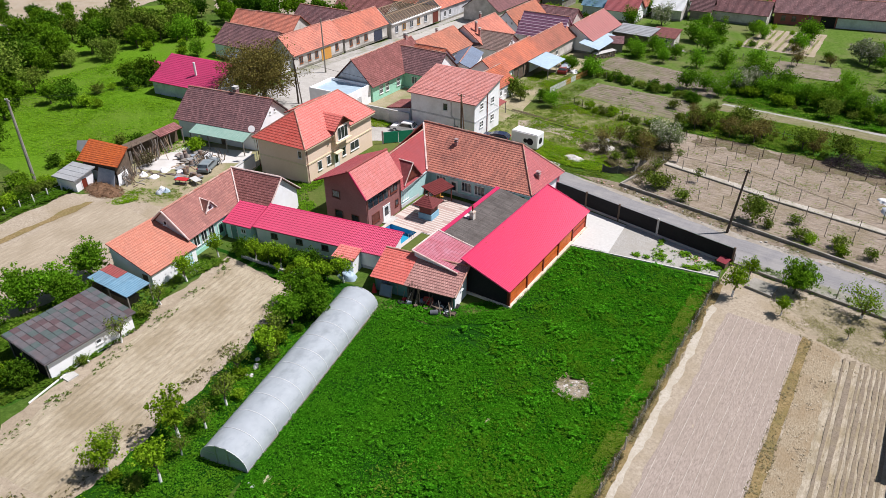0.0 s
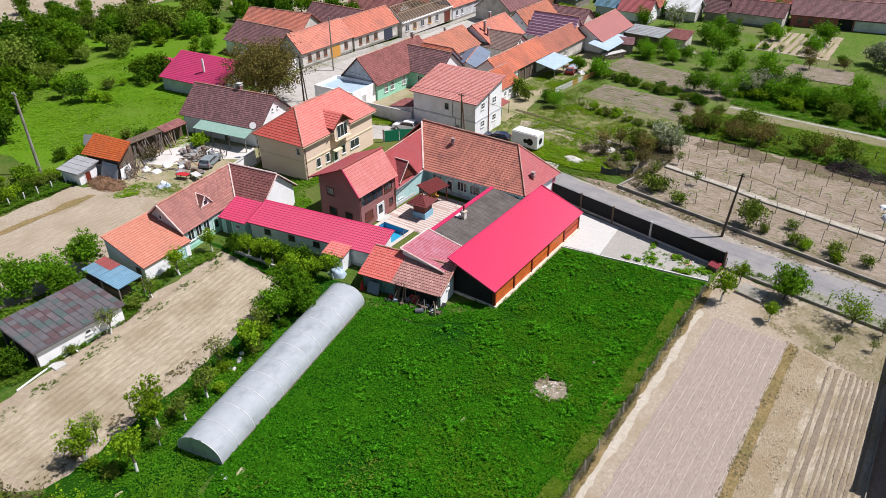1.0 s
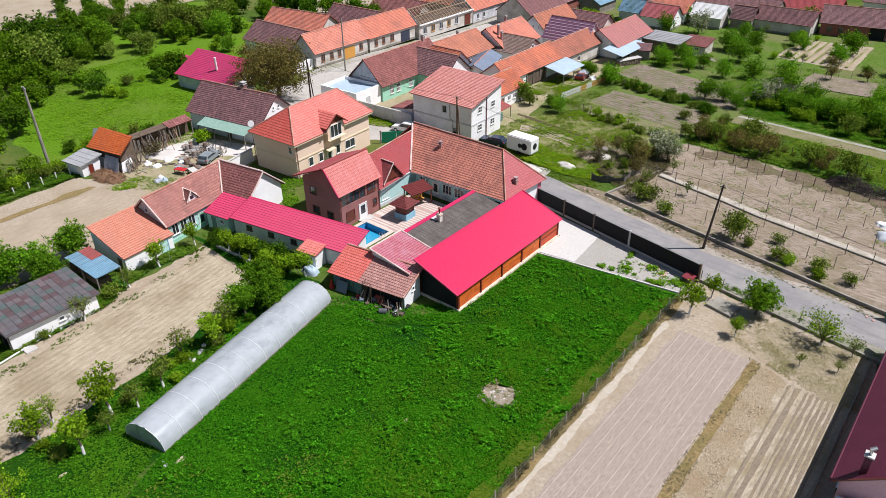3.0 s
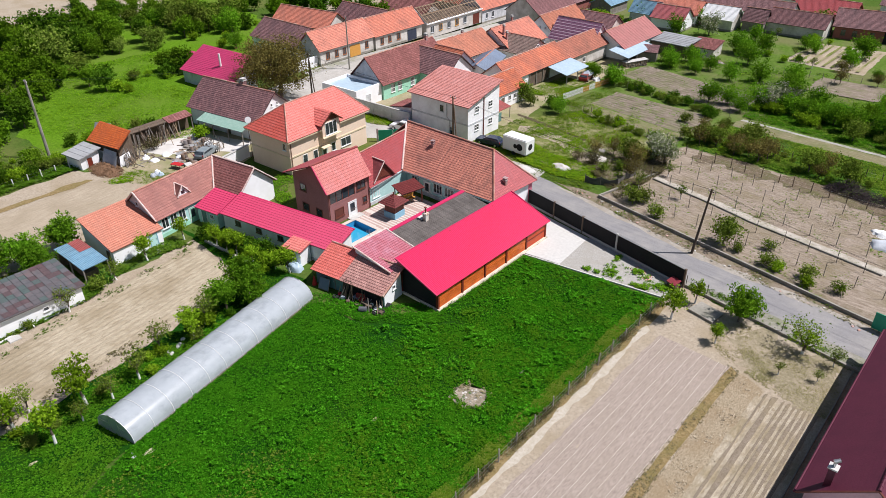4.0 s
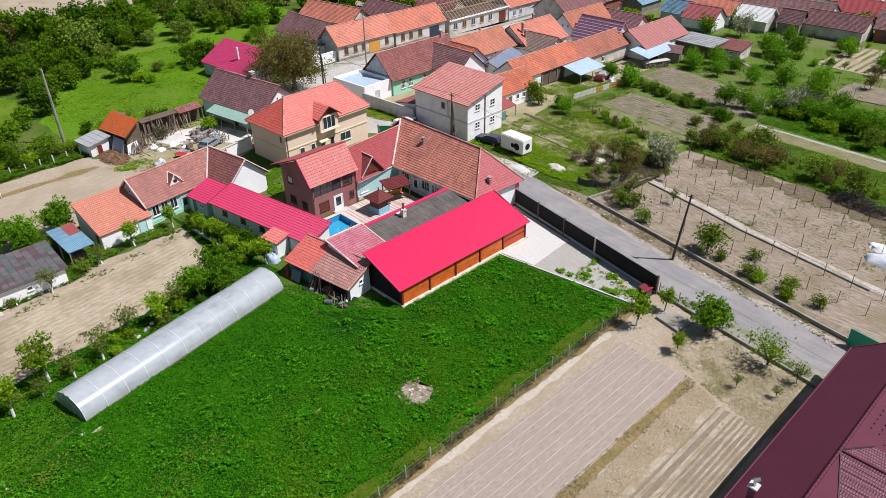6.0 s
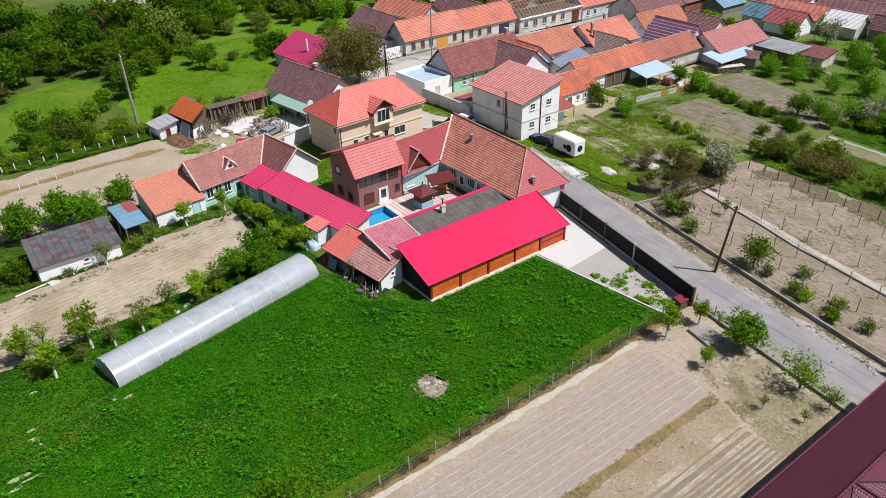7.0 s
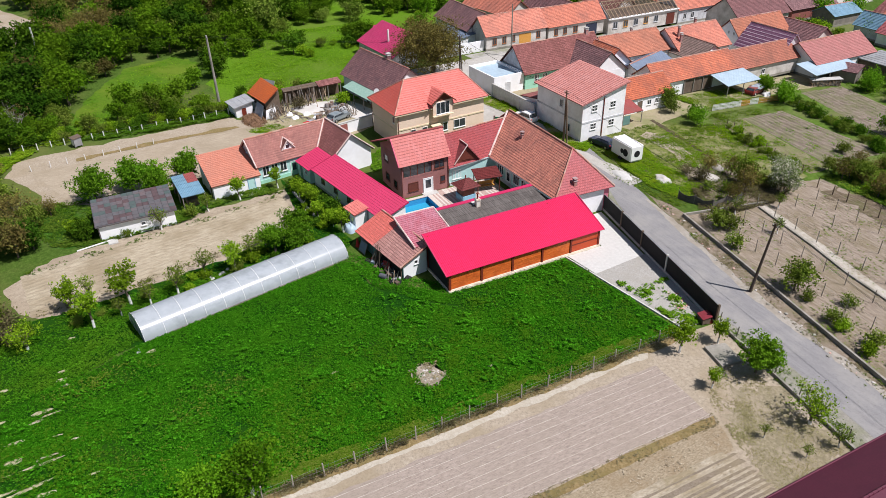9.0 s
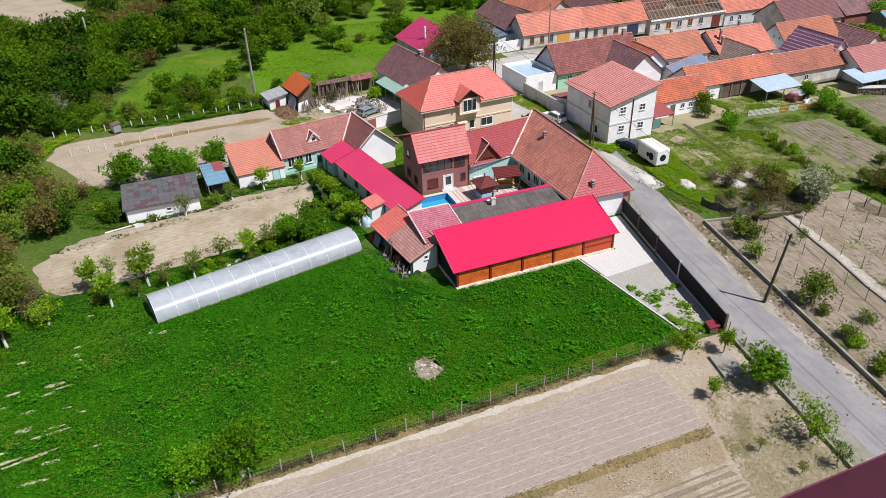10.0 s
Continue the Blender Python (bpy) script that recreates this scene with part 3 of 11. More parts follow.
def hip_house(ob, w, l, eave, ridge, wall, tile, inset0, inset1, axis="y", over=0.5, x0=0.0, y0=0.0, course=0.38, rib=0.0, soffit=None):
    """Block with a hipped roof; the ridge runs along axis and stops inset0 and inset1 short of the eaves' ends."""
    M = (lambda u, v, z: (x0 + u, y0 + v, z)) if axis == "y" else (lambda u, v, z: (x0 + v, y0 + u, z))
    W, L = (w, l) if axis == "y" else (l, w)
    part("wall", boxm(x0, x0 + w, y0, y0 + l, 0, eave), wall, ob)
    e = eave + 0.02
    a, b, c, d = M(-over, -over, e), M(W + over, -over, e), M(W + over, L + over, e), M(-over, L + over, e)
    p, q = M(W / 2, inset0, ridge), M(W / 2, L - inset1, ridge)
    for s in ((a, d, q, p), (b, c, q, p)):
        part("roof", roof_sheet(bmesh.new(), *s, course=course, rib=rib), tile, ob)
    for s in ((a, b, p, p), (d, c, q, q)):
        part("roof", roof_sheet(bmesh.new(), *s, course=course), tile, ob)
    up = Vector((0, 0, 0.04))
    caps(ob, RIDGE, *[(Vector(u) + up, Vector(v) + up) for u, v in ((p, q), (a, p), (b, p), (c, q), (d, q))])
    return M


def mono_shed(ob, w, l, z_lo, z_hi, wall, tile, high="W", over=0.25, x0=0.0, y0=0.0, course=0.34, rib=0.0, ribh=0.03, z0=0.0):
    """Lean-to block: roof rises towards side high."""
    hs = {"W": (1, 0, 0, 1), "E": (0, 1, 1, 0), "S": (1, 1, 0, 0), "N": (0, 0, 1, 1)}[high]
    P = [(x0, y0), (x0 + w, y0), (x0 + w, y0 + l), (x0, y0 + l)]
    part("wall", prism(bmesh.new(), P, z0, [z_hi if h else z_lo for h in hs]), wall, ob)
    run = w if high in "WE" else l
    s = (z_hi - z_lo) / run
    k = 0.14
    lo, hi = z_lo - s * over + k, z_hi + s * over + k
    X0, X1, Y0, Y1 = x0 - over, x0 + w + over, y0 - over, y0 + l + over
    q = {"W": ((X1, Y0, lo), (X1, Y1, lo), (X0, Y1, hi), (X0, Y0, hi)), "E": ((X0, Y0, lo), (X0, Y1, lo), (X1, Y1, hi), (X1, Y0, hi)),
         "N": ((X0, Y0, lo), (X1, Y0, lo), (X1, Y1, hi), (X0, Y1, hi)), "S": ((X0, Y1, lo), (X1, Y1, lo), (X1, Y0, hi), (X0, Y0, hi))}[high]
    part("roof", roof_sheet(bmesh.new(), *q, course=course, rib=rib, ribh=ribh), tile, ob)
    return q


def flat_sheet(name, poly, material, label, category, z=0.03, rough=0.0, seed=0, step=1.0):
    """Ground patch with an uneven rim, one filled polygon laid on the ground."""
    rnd = random.Random(seed)
    pts = []
    n = len(poly)
    for i in range(n):
        p, q = Vector(poly[i]), Vector(poly[(i + 1) % n])
        k = max(1, round((q - p).length / step))
        nn = Vector((q.y - p.y, p.x - q.x)).normalized()
        for j in range(k):
            c = p.lerp(q, j / k)
            w = rough * (noise.noise((c.x * 0.35, c.y * 0.35, seed)) * 1.6 + rnd.uniform(-0.4, 0.4)) if rough else 0.0
            pts.append(c + nn * w)
    bm = bmesh.new()
    vs = [bm.verts.new((p.x, p.y, gz(p.x, p.y) + z)) for p in pts]
    f = bm.faces.new(vs)
    bmesh.ops.triangulate(bm, faces=[f])
    if max(p.y for p in pts) > 50:
        for cut in range(50, 108, 4):
            bmesh.ops.bisect_plane(bm, geom=bm.verts[:] + bm.edges[:] + bm.faces[:], plane_co=(0, cut, 0), plane_no=(0, 1, 0))
        for v in bm.verts:
            v.co.z = gz(v.co.x, v.co.y) + z
    for f in bm.faces:
        if f.normal.z < 0:
            f.normal_flip()
    return solo(name, bm, material, label, category, kind="structure")


def furrow_sheet(name, corners, spacing, amp, material, label, category, z=0.03, jitter=0.02, seed=3, step=0.8, kind="structure"):
    """Tilled bed: corners a, b, c, d; furrows run from a-b to d-c, side by side along a-b."""
    a, b, c, d = [Vector(p) for p in corners]
    nu = max(2, round((b - a).length / spacing)) * 4
    nv = max(2, round((d - a).length / step))
    verts, faces = [], []
    for j in range(nv + 1):
        for i in range(nu + 1):
            p = a.lerp(b, i / nu).lerp(d.lerp(c, i / nu), j / nv)
            edge = min(1, i / 4, (nu - i) / 4, j, nv - j)
            h = amp * (0.5 - 0.5 * math.cos(2 * math.pi * i / 4)) * (0.75 + 0.5 * noise.noise((p.x * 0.9, p.y * 0.9, seed)))
            h += jitter * noise.noise((p.x * 2.5, p.y * 2.5, seed + 5))
            sh = 0.12 * noise.noise((p.x * 0.5, p.y * 0.5, seed + 9)) if edge == 1 else 0.3 * noise.noise((p.x * 0.7, p.y * 0.7, seed + 2))
            verts.append((p.x + sh, p.y + sh * 0.6, gz(p.x, p.y) + z + h * edge))
    for j in range(nv):
        for i in range(nu):
            k = j * (nu + 1) + i
            faces.append((k, k + 1, k + nu + 2, k + nu + 1))
    me = bpy.data.meshes.new(name)
    me.from_pydata(verts, [], faces)
    me.materials.append(material)
    me.polygons.foreach_set("use_smooth", [True] * len(faces))
    ob = new(name, me)
    if me.polygons[0].normal.z < 0:
        me.flip_normals()
    return tagged(ob, label, category, kind=kind)


def inside(poly, x, y):
    r, n = False, len(poly)
    for i in range(n):
        (x0, y0), (x1, y1) = poly[i], poly[i - 1]
        if (y0 > y) != (y1 > y) and x < (x1 - x0) * (y - y0) / (y1 - y0) + x0:
            r = not r
    return r

# ---------- ground ----------
MEADOW = ground_mat("open_ground", [(0.28, (0.035, 0.07, 0.011)), (0.5, (0.06, 0.11, 0.017)), (0.72, (0.105, 0.165, 0.033))], 2.2, 0.06, (0.15, 0.15, 0.05), 0.6)
LUSH = ground_mat("lush_meadow", [(0.28, (0.05, 0.12, 0.006)), (0.5, (0.092, 0.195, 0.010)), (0.72, (0.14, 0.26, 0.018))], 2.2, 0.06, (0.13, 0.17, 0.035), 0.5)
ROUGHGRASS = ground_mat("rough_grass", [(0.28, (0.022, 0.07, 0.008)), (0.5, (0.042, 0.112, 0.012)), (0.72, (0.08, 0.165, 0.026))], 2.5, 0.22, (0.16, 0.145, 0.065), 0.55, lo=0.5, hi=0.7)
CROP = ground_mat("clover_floor", [(0.28, (0.005, 0.028, 0.002)), (0.5, (0.009, 0.052, 0.004)), (0.72, (0.022, 0.095, 0.006))], 7.0, 0.25, (0.03, 0.085, 0.006), 0.5)
SOIL = ground_mat("dry_soil", [(0.25, (0.27, 0.22, 0.16)), (0.5, (0.36, 0.30, 0.225)), (0.75, (0.45, 0.385, 0.295))], 2.0, 0.18, (0.27, 0.215, 0.15), 0.55, 0.6)
SOILSTREAK = ground_mat("raked_soil", [(0.25, (0.28, 0.23, 0.165)), (0.5, (0.375, 0.315, 0.235)), (0.75, (0.465, 0.40, 0.305))], 1.6, 0.15, (0.28, 0.23, 0.16), 0.55, 0.6, stretch=(3.0, 0.35, 1, 0.16))
CLODSOIL = ground_mat("cloddy_soil", [(0.26, (0.235, 0.190, 0.125)), (0.46, (0.395, 0.335, 0.242)), (0.72, (0.50, 0.435, 0.325))], 2.2, 0.2, (0.265, 0.212, 0.135), 0.65, 1.2, stretch=(2.0, 0.45, 1, 0.14))
BEDSOIL = ground_mat("grey_bed_soil", [(0.28, (0.23, 0.186, 0.155)), (0.5, (0.335, 0.278, 0.236)), (0.72, (0.43, 0.365, 0.312))], 4.0, 0.2, (0.30, 0.25, 0.205), 0.5, 0.5, stretch=(2.2, 0.5, 1, 0.0))
PALESOIL = ground_mat("pale_soil", [(0.28, (0.25, 0.202, 0.148)), (0.5, (0.37, 0.312, 0.238)), (0.72, (0.48, 0.415, 0.325))], 3.2, 0.2, (0.28, 0.225, 0.145), 0.6, 0.5)
DRYGRASS = ground_mat("dry_grass", [(0.25, (0.15, 0.105, 0.045)), (0.5, (0.245, 0.18, 0.085)), (0.75, (0.35, 0.27, 0.145))], 4.0, 0.4, (0.17, 0.145, 0.055), 0.6, 0.6)
VINESOIL = ground_mat("vineyard_soil", [(0.25, (0.120, 0.092, 0.066)), (0.42, (0.244, 0.195, 0.149)), (0.6, (0.354, 0.296, 0.239)), (0.8, (0.460, 0.405, 0.340))], 1.4, 0.2, (0.184, 0.152, 0.083), 0.65, 1.0, stretch=(0.5, 2.4, 1, -0.14), lo=0.46, hi=0.66)
GARDEN = ground_mat("garden_soil", [(0.25, (0.12, 0.096, 0.072)), (0.5, (0.225, 0.185, 0.145)), (0.75, (0.36, 0.305, 0.25))], 1.3, 0.3, (0.13, 0.15, 0.055), 0.5, 0.5, stretch=(0.4, 2.5, 1, -0.2))
YARD = ground_mat("yard_dirt", [(0.25, (0.26, 0.22, 0.14)), (0.5, (0.34, 0.29, 0.19)), (0.75, (0.42, 0.37, 0.26))], 2.0, 0.25, (0.16, 0.19, 0.06), 0.6, 0.4)
ASPHALT = ground_mat("worn_asphalt", [(0.25, (0.20, 0.194, 0.196)), (0.5, (0.243, 0.236, 0.237)), (0.75, (0.29, 0.283, 0.281))], 1.0, 0.25, (0.34, 0.325, 0.30), 0.5, 0.15, stretch=(0.12, 2.2, 1, 0.2))
STREETDUST = ground_mat("dusty_street", [(0.25, (0.36, 0.34, 0.31)), (0.5, (0.44, 0.42, 0.385)), (0.75, (0.52, 0.50, 0.46))], 1.0, 0.2, (0.34, 0.32, 0.28), 0.5, 0.2)
GRAVEL = ground_mat("gravel", [(0.25, (0.28, 0.265, 0.24)), (0.5, (0.37, 0.355, 0.325)), (0.75, (0.47, 0.455, 0.42))], 6.0, 0.4, (0.33, 0.31, 0.27), 0.6, 0.5)

OLDSLAB = mat("dirty_pale_concrete", (0.52, 0.50, 0.47), (0.62, 0.60, 0.57), 0.95, 2, 0.5, (0.42, 0.39, 0.34), 0.5, 0.2)
POOL = (-21.0, -16.9, 1.6, 7.3)


def build_ground():
    xs = [-1500, -700, -400, -260, -180, -120, -80, -50, POOL[0], POOL[1], 0, 20, 40, 80, 160, 300, 700, 1500]
    ys = [-1500, -700, -300, -150, -80, -40, -20, POOL[2], POOL[3], 20, 40, 50, 55, 60, 65, 70, 75, 80, 85, 90, 95, 100, 105, 150, 300, 700, 1500]
    bm = bmesh.new()
    g = {(i, j): bm.verts.new((x, y, gz(x, y))) for i, x in enumerate(xs) for j, y in enumerate(ys)}
    for i in range(len(xs) - 1):
        for j in range(len(ys) - 1):
            if xs[i] == POOL[0] and ys[j] == POOL[2]:
                continue
            bm.faces.new((g[i, j], g[i + 1, j], g[i + 1, j + 1], g[i, j + 1]))
    solo("ground", bm, MEADOW, "rough green spring grassland around the village", "ground", kind="structure")


build_ground()

FIELD = [(-5.6, -7.2), (-3.0, -3.6), (0.3, -0.6), (0.5, 14.2), (16.6, 16.6), (16.9, 5), (16.7, -12), (16.9, -30), (17.2, -48), (-2.5, -48), (-4.5, -36), (-6.4, -31.5), (-8.8, -20), (-11.2, -8.5), (-10.5, -7.3)]
flat_sheet("field", FIELD, CROP, "lush dark green clover field", "field", 0.03, 0.12, 1)
flat_sheet("grass_strip", [(-7, -31.6), (-12.8, -7.6), (-15, -5.5), (-22, -6.5), (-36, -8.5), (-31.5, -9.0), (-20.5, -9.5), (-16.5, -34), (-16, -42), (-26, -50), (-6, -62), (17, -62), (17.3, -48), (-2.5, -48), (-4.5, -36)], CROP, "rough orchard grass beside the greenhouse", "grass", 0.02, 0.3, 2)
furrow_sheet("soil_field", [(-31.2, -9.6), (-20.9, -10.2), (-16.6, -40.2), (-26.0, -41.4)], 0.8, 0.12, CLODSOIL, "pale dry tilled vegetable plot", "field", 0.04, 0.05, 4)
flat_sheet("soil_rim", [(-32.6, -9.0), (-20.2, -9.4), (-15.8, -36), (-16.2, -39.6), (-18.2, -41.4), (-24, -43.2), (-28.4, -38.0), (-29.4, -30), (-31.4, -22)], SOIL, "trodden dry soil round the plot", "soil", 0.03, 0.45, 5)
flat_sheet("weed_strip", [(-31.6, -9.0), (-32.8, -16), (-29.6, -23), (-29.4, -34), (-31, -38), (-42, -40), (-42, -30), (-40, -20), (-36, -12)], ROUGHGRASS, "weedy strip along the sheds", "grass", 0.022, 0.4, 6)
# pale field beyond the left house
flat_sheet("pale_field", [(-63.5, -9.8), (-54.0, -3.2), (-46.5, -5.0), (-43.5, -13), (-41.5, -22), (-41, -33), (-43, -38), (-50, -40), (-56, -43.5), (-61.5, -42.5), (-62.8, -26)], PALESOIL, "pale freshly tilled field", "field", 0.03, 0.4, 7)
furrow_sheet("tilled_rows", [(-57.8, -7.2), (-46.8, -8.4), (-44.5, -36), (-55.8, -40)], 0.75, 0.06, SOILSTREAK, "tilled rows of dry soil", "field", 0.045, 0.05, 8)
flat_sheet("grass_divider", [(-59.3, -9.5), (-58.2, -9.0), (-58.0, -24), (-57.0, -34), (-58.2, -34), (-59.2, -24)], DRYGRASS, "strip of dry grass between the tilled beds", "grass", 0.06, 0.3, 9)
flat_sheet("farmyard", [(-64.5, -7.5), (-57, -7), (-48.5, -4.5), (-43, 0), (-46.8, 8), (-50, 17), (-66, 11), (-67, 2)], YARD, "trodden earth farmyard", "yard", 0.035, 0.4, 10)
flat_sheet("yard_paving", [(-62.6, 0.6), (-58.2, 2.2), (-57.2, 5.6), (-52.5, 9.0), (-50.5, 11.5), (-52.5, 14.0), (-62.8, 10.6), (-63.2, 5.0)], OLDSLAB, "pale concrete yard slab with clutter", "pavement", 0.05, 0.25, 11)
# tilled land on the other side of the field fence
flat_sheet("bare_soil", [(17.0, -60), (17.0, 0), (17.0, 15.8), (17.2, 20.3), (35.6, 17.6), (36.5, 10), (36.5, -60)], PALESOIL, "bare pale soil beside the tilled beds", "soil", 0.025, 0.15, 12)
furrow_sheet("tilled_bed", [(19.3, 11.0), (26.3, 10.7), (25.9, -60), (18.9, -60)], 0.86, 0.035, BEDSOIL, "grey-brown finely tilled vegetable bed", "field", 0.04, 0.03, 13, 0.7)
flat_sheet("dry_verge", [(26.4, 10.8), (27.2, 10.4), (27.2, -60), (26.1, -60)], DRYGRASS, "strip of dry brown grass", "grass", 0.055, 0.12, 14)
STUBBLE = ground_mat("stubble", [(0.28, (0.20, 0.15, 0.09)), (0.5, (0.33, 0.27, 0.185)), (0.72, (0.47, 0.40, 0.295))], 4.5, 0.4, (0.27, 0.20, 0.12), 0.6, 0.8, stretch=(2.0, 0.8, 1, 0.0))
flat_sheet("stubble", [(27.2, 10.6), (29.9, 9.6), (29.8, -60), (27.1, -60)], STUBBLE, "strip of straw-strewn stubble soil", "field", 0.038, 0.2, 56)
DRYLAWN = ground_mat("dry_lawn", [(0.28, (0.16, 0.14, 0.085)), (0.5, (0.25, 0.215, 0.14)), (0.72, (0.35, 0.30, 0.21))], 3.0, 0.5, (0.34, 0.285, 0.21), 0.7)
ROWSOIL = ground_mat("row_soil", [(0.28, (0.27, 0.225, 0.16)), (0.5, (0.40, 0.345, 0.26)), (0.72, (0.52, 0.46, 0.36))], 3.2, 0.35, (0.25, 0.20, 0.115), 0.7, 0.8, stretch=(1.6, 0.6, 1, 0.0))
furrow_sheet("ploughed_rows", [(29.6, 8.6), (35.0, 9.4), (35.0, -60), (29.5, -60)], 0.45, 0.06, ROWSOIL, "ploughed rows of pale soil", "field", 0.05, 0.06, 15, 0.7)
# Flat dark strips paint the shade that the low rows don't cast
FURROWSHADE = ground_mat("furrow_shade_soil", [(0.28, (0.156, 0.124, 0.091)), (0.5, (0.221, 0.182, 0.137)), (0.72, (0.299, 0.247, 0.195))], 4.0, 0.5, (0.247, 0.202, 0.130), 0.6)
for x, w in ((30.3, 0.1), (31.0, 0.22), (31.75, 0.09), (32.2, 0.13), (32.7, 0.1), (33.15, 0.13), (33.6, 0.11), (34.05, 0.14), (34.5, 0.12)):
    flat_sheet("furrow_shade", [(x - w, 9.2), (x + w, 9.5), (x + w * 0.9, -60), (x - w * 0.9, -60)], FURROWSHADE, "flat dark strip painting shade between the pale rows", "field", 0.125, 0.05, round(x * 10), 0.8)
flat_sheet("sandy_soil", [(18.2, 12.0), (17.6, 19.8), (35.2, 17.2), (35.6, 9.4), (31, 9.2), (27.2, 10.9), (22, 11.4)], PALESOIL, "trodden pale sandy soil under the fruit trees", "soil", 0.036, 0.5, 67, 0.5)
flat_sheet("dry_lawn", [(26.5, 12.2), (25, 14.6), (26.4, 17.6), (33.8, 17.2), (35.6, 10.0), (33.6, 9.8), (31.4, 10.4), (29, 10.8)], DRYLAWN, "thin dry lawn under the fruit trees", "grass", 0.045, 1.3, 52, 0.4)
flat_sheet("fence_verge", [(16.75, 15.6), (17.7, 15.8), (17.75, -60), (16.7, -60), (16.6, -30), (16.5, -10)], DRYGRASS, "dead grass along the wire fence", "grass", 0.05, 0.3, 17)
# road, verges, vineyard
ROAD = [(-27, 32.8), (-14, 30.6), (-7, 27.8), (8, 23.4), (17.2, 21.7), (24, 21.7), (36, 20.1), (70, 14.8), (71, 20.0), (36, 24.9), (28, 25.9), (21, 26.4), (15, 27.0), (8.6, 28.5), (0.8, 30.2), (-8, 32.6), (-26.5, 36.0)]
flat_sheet("road", ROAD, ASPHALT, "narrow worn grey asphalt lane", "road", 0.04, 0.05, 18)
GARDENMOSS = ground_mat("fallow_soil", [(0.25, (0.12, 0.11, 0.06)), (0.5, (0.21, 0.19, 0.11)), (0.75, (0.33, 0.295, 0.205))], 1.6, 0.25, (0.13, 0.16, 0.05), 0.6, 0.5, stretch=(0.5, 2.0, 1, -0.2))
PATHDUST = ground_mat("pale_path", [(0.25, (0.26, 0.25, 0.23)), (0.5, (0.36, 0.345, 0.32)), (0.75, (0.46, 0.445, 0.415))], 1.5, 0.4, (0.2, 0.21, 0.12), 0.6)
flat_sheet("vineyard_soil", [(-0.4, 33.0), (31, 28.2), (70, 22.8), (70, 53.4), (30, 54.8), (8, 56.2), (0.5, 56.4), (-1.5, 47)], VINESOIL, "dry raked vineyard soil", "soil", 0.02, 0.4, 20)
HEDGESHADE = ground_mat("hedge_shade_earth", [(0.25, (0.08, 0.06, 0.04)), (0.5, (0.15, 0.118, 0.082)), (0.75, (0.26, 0.21, 0.155))], 2.0, 0.3, (0.10, 0.115, 0.035), 0.5, 0.8)
LEDGE = ground_mat("pale_ledge", [(0.25, (0.34, 0.30, 0.25)), (0.5, (0.46, 0.42, 0.36)), (0.75, (0.57, 0.53, 0.47))], 2.2, 0.4, (0.27, 0.24, 0.17), 0.6)
flat_sheet("vineyard_path", [(2.2, 42.7), (7.9, 41.7), (12.2, 40.5), (17.3, 39.1), (25, 38.0), (33, 36.6), (70, 31.4), (70, 32.6), (33, 37.8), (25, 39.2), (17.7, 40.5), (12.4, 41.8), (8, 42.7), (2.4, 43.8)], LEDGE, "pale concrete path through the vineyard", "path", 0.06, 0.1, 21)
# Sheet of dark brown earth with the hedge's shade put into its colour
flat_sheet("hedge_foot", [(3, 53.2), (14, 52.9), (31, 50.8), (60, 48), (60, 51), (33, 53.8), (14, 56.2), (3, 56.6)], HEDGESHADE, "dark earth with the hedge's shade painted in", "soil", 0.04, 1.3, 122, 0.5)
flat_sheet("green_verge", [(0.5, 56.6), (12, 56.4), (30, 55.2), (70, 54), (70, 72), (24, 71.0), (3, 72.5), (-1, 66)], ROUGHGRASS, "rough green strip with hedge", "grass", 0.025, 0.5, 22)
flat_sheet("path_bank", [(2, 70.4), (23, 69.2), (70, 65.5), (70, 69), (23, 72.9), (2.4, 74)], GARDENMOSS, "bare weedy bank beside the footpath", "soil", 0.045, 0.3, 53)
flat_sheet("path_strip", [(2.4, 74.0), (23, 72.8), (70, 69), (70, 69.8), (24, 73.6), (2.6, 74.8)], PATHDUST, "pale footpath strip", "path", 0.06, 0.15, 23)
VERGEDUST = ground_mat("grey_verge", [(0.25, (0.20, 0.19, 0.16)), (0.5, (0.28, 0.265, 0.23)), (0.75, (0.36, 0.34, 0.30))], 2.0, 0.4, (0.16, 0.18, 0.08), 0.6)
VERGEPALE = ground_mat("pale_grit", [(0.25, (0.26, 0.235, 0.20)), (0.5, (0.35, 0.32, 0.275)), (0.75, (0.43, 0.40, 0.35))], 2.4, 0.5, (0.25, 0.21, 0.16), 0.6)
BROWNVERGE = ground_mat("brown_verge", [(0.25, (0.15, 0.118, 0.085)), (0.5, (0.235, 0.19, 0.145)), (0.75, (0.34, 0.29, 0.23))], 2.2, 0.5, (0.14, 0.13, 0.06), 0.5, 0.6)
flat_sheet("lane_verge", [(-6.8, 25.4), (8, 22.5), (17.0, 20.5), (36, 17.3), (70, 12), (70, 16.6), (36, 21.8), (15, 25.1), (-14, 31.8), (-8, 27)], VERGEDUST, "dusty strip between fence and lane", "verge", 0.03, 0.1, 40)
flat_sheet("road_verge", [(-8, 33.0), (13.2, 27.4), (36.5, 23.8), (71, 18.6), (71, 23.5), (30, 28.6), (-0.6, 33.6)], BROWNVERGE, "dry verge beside the lane", "verge", 0.03, 0.2, 19)
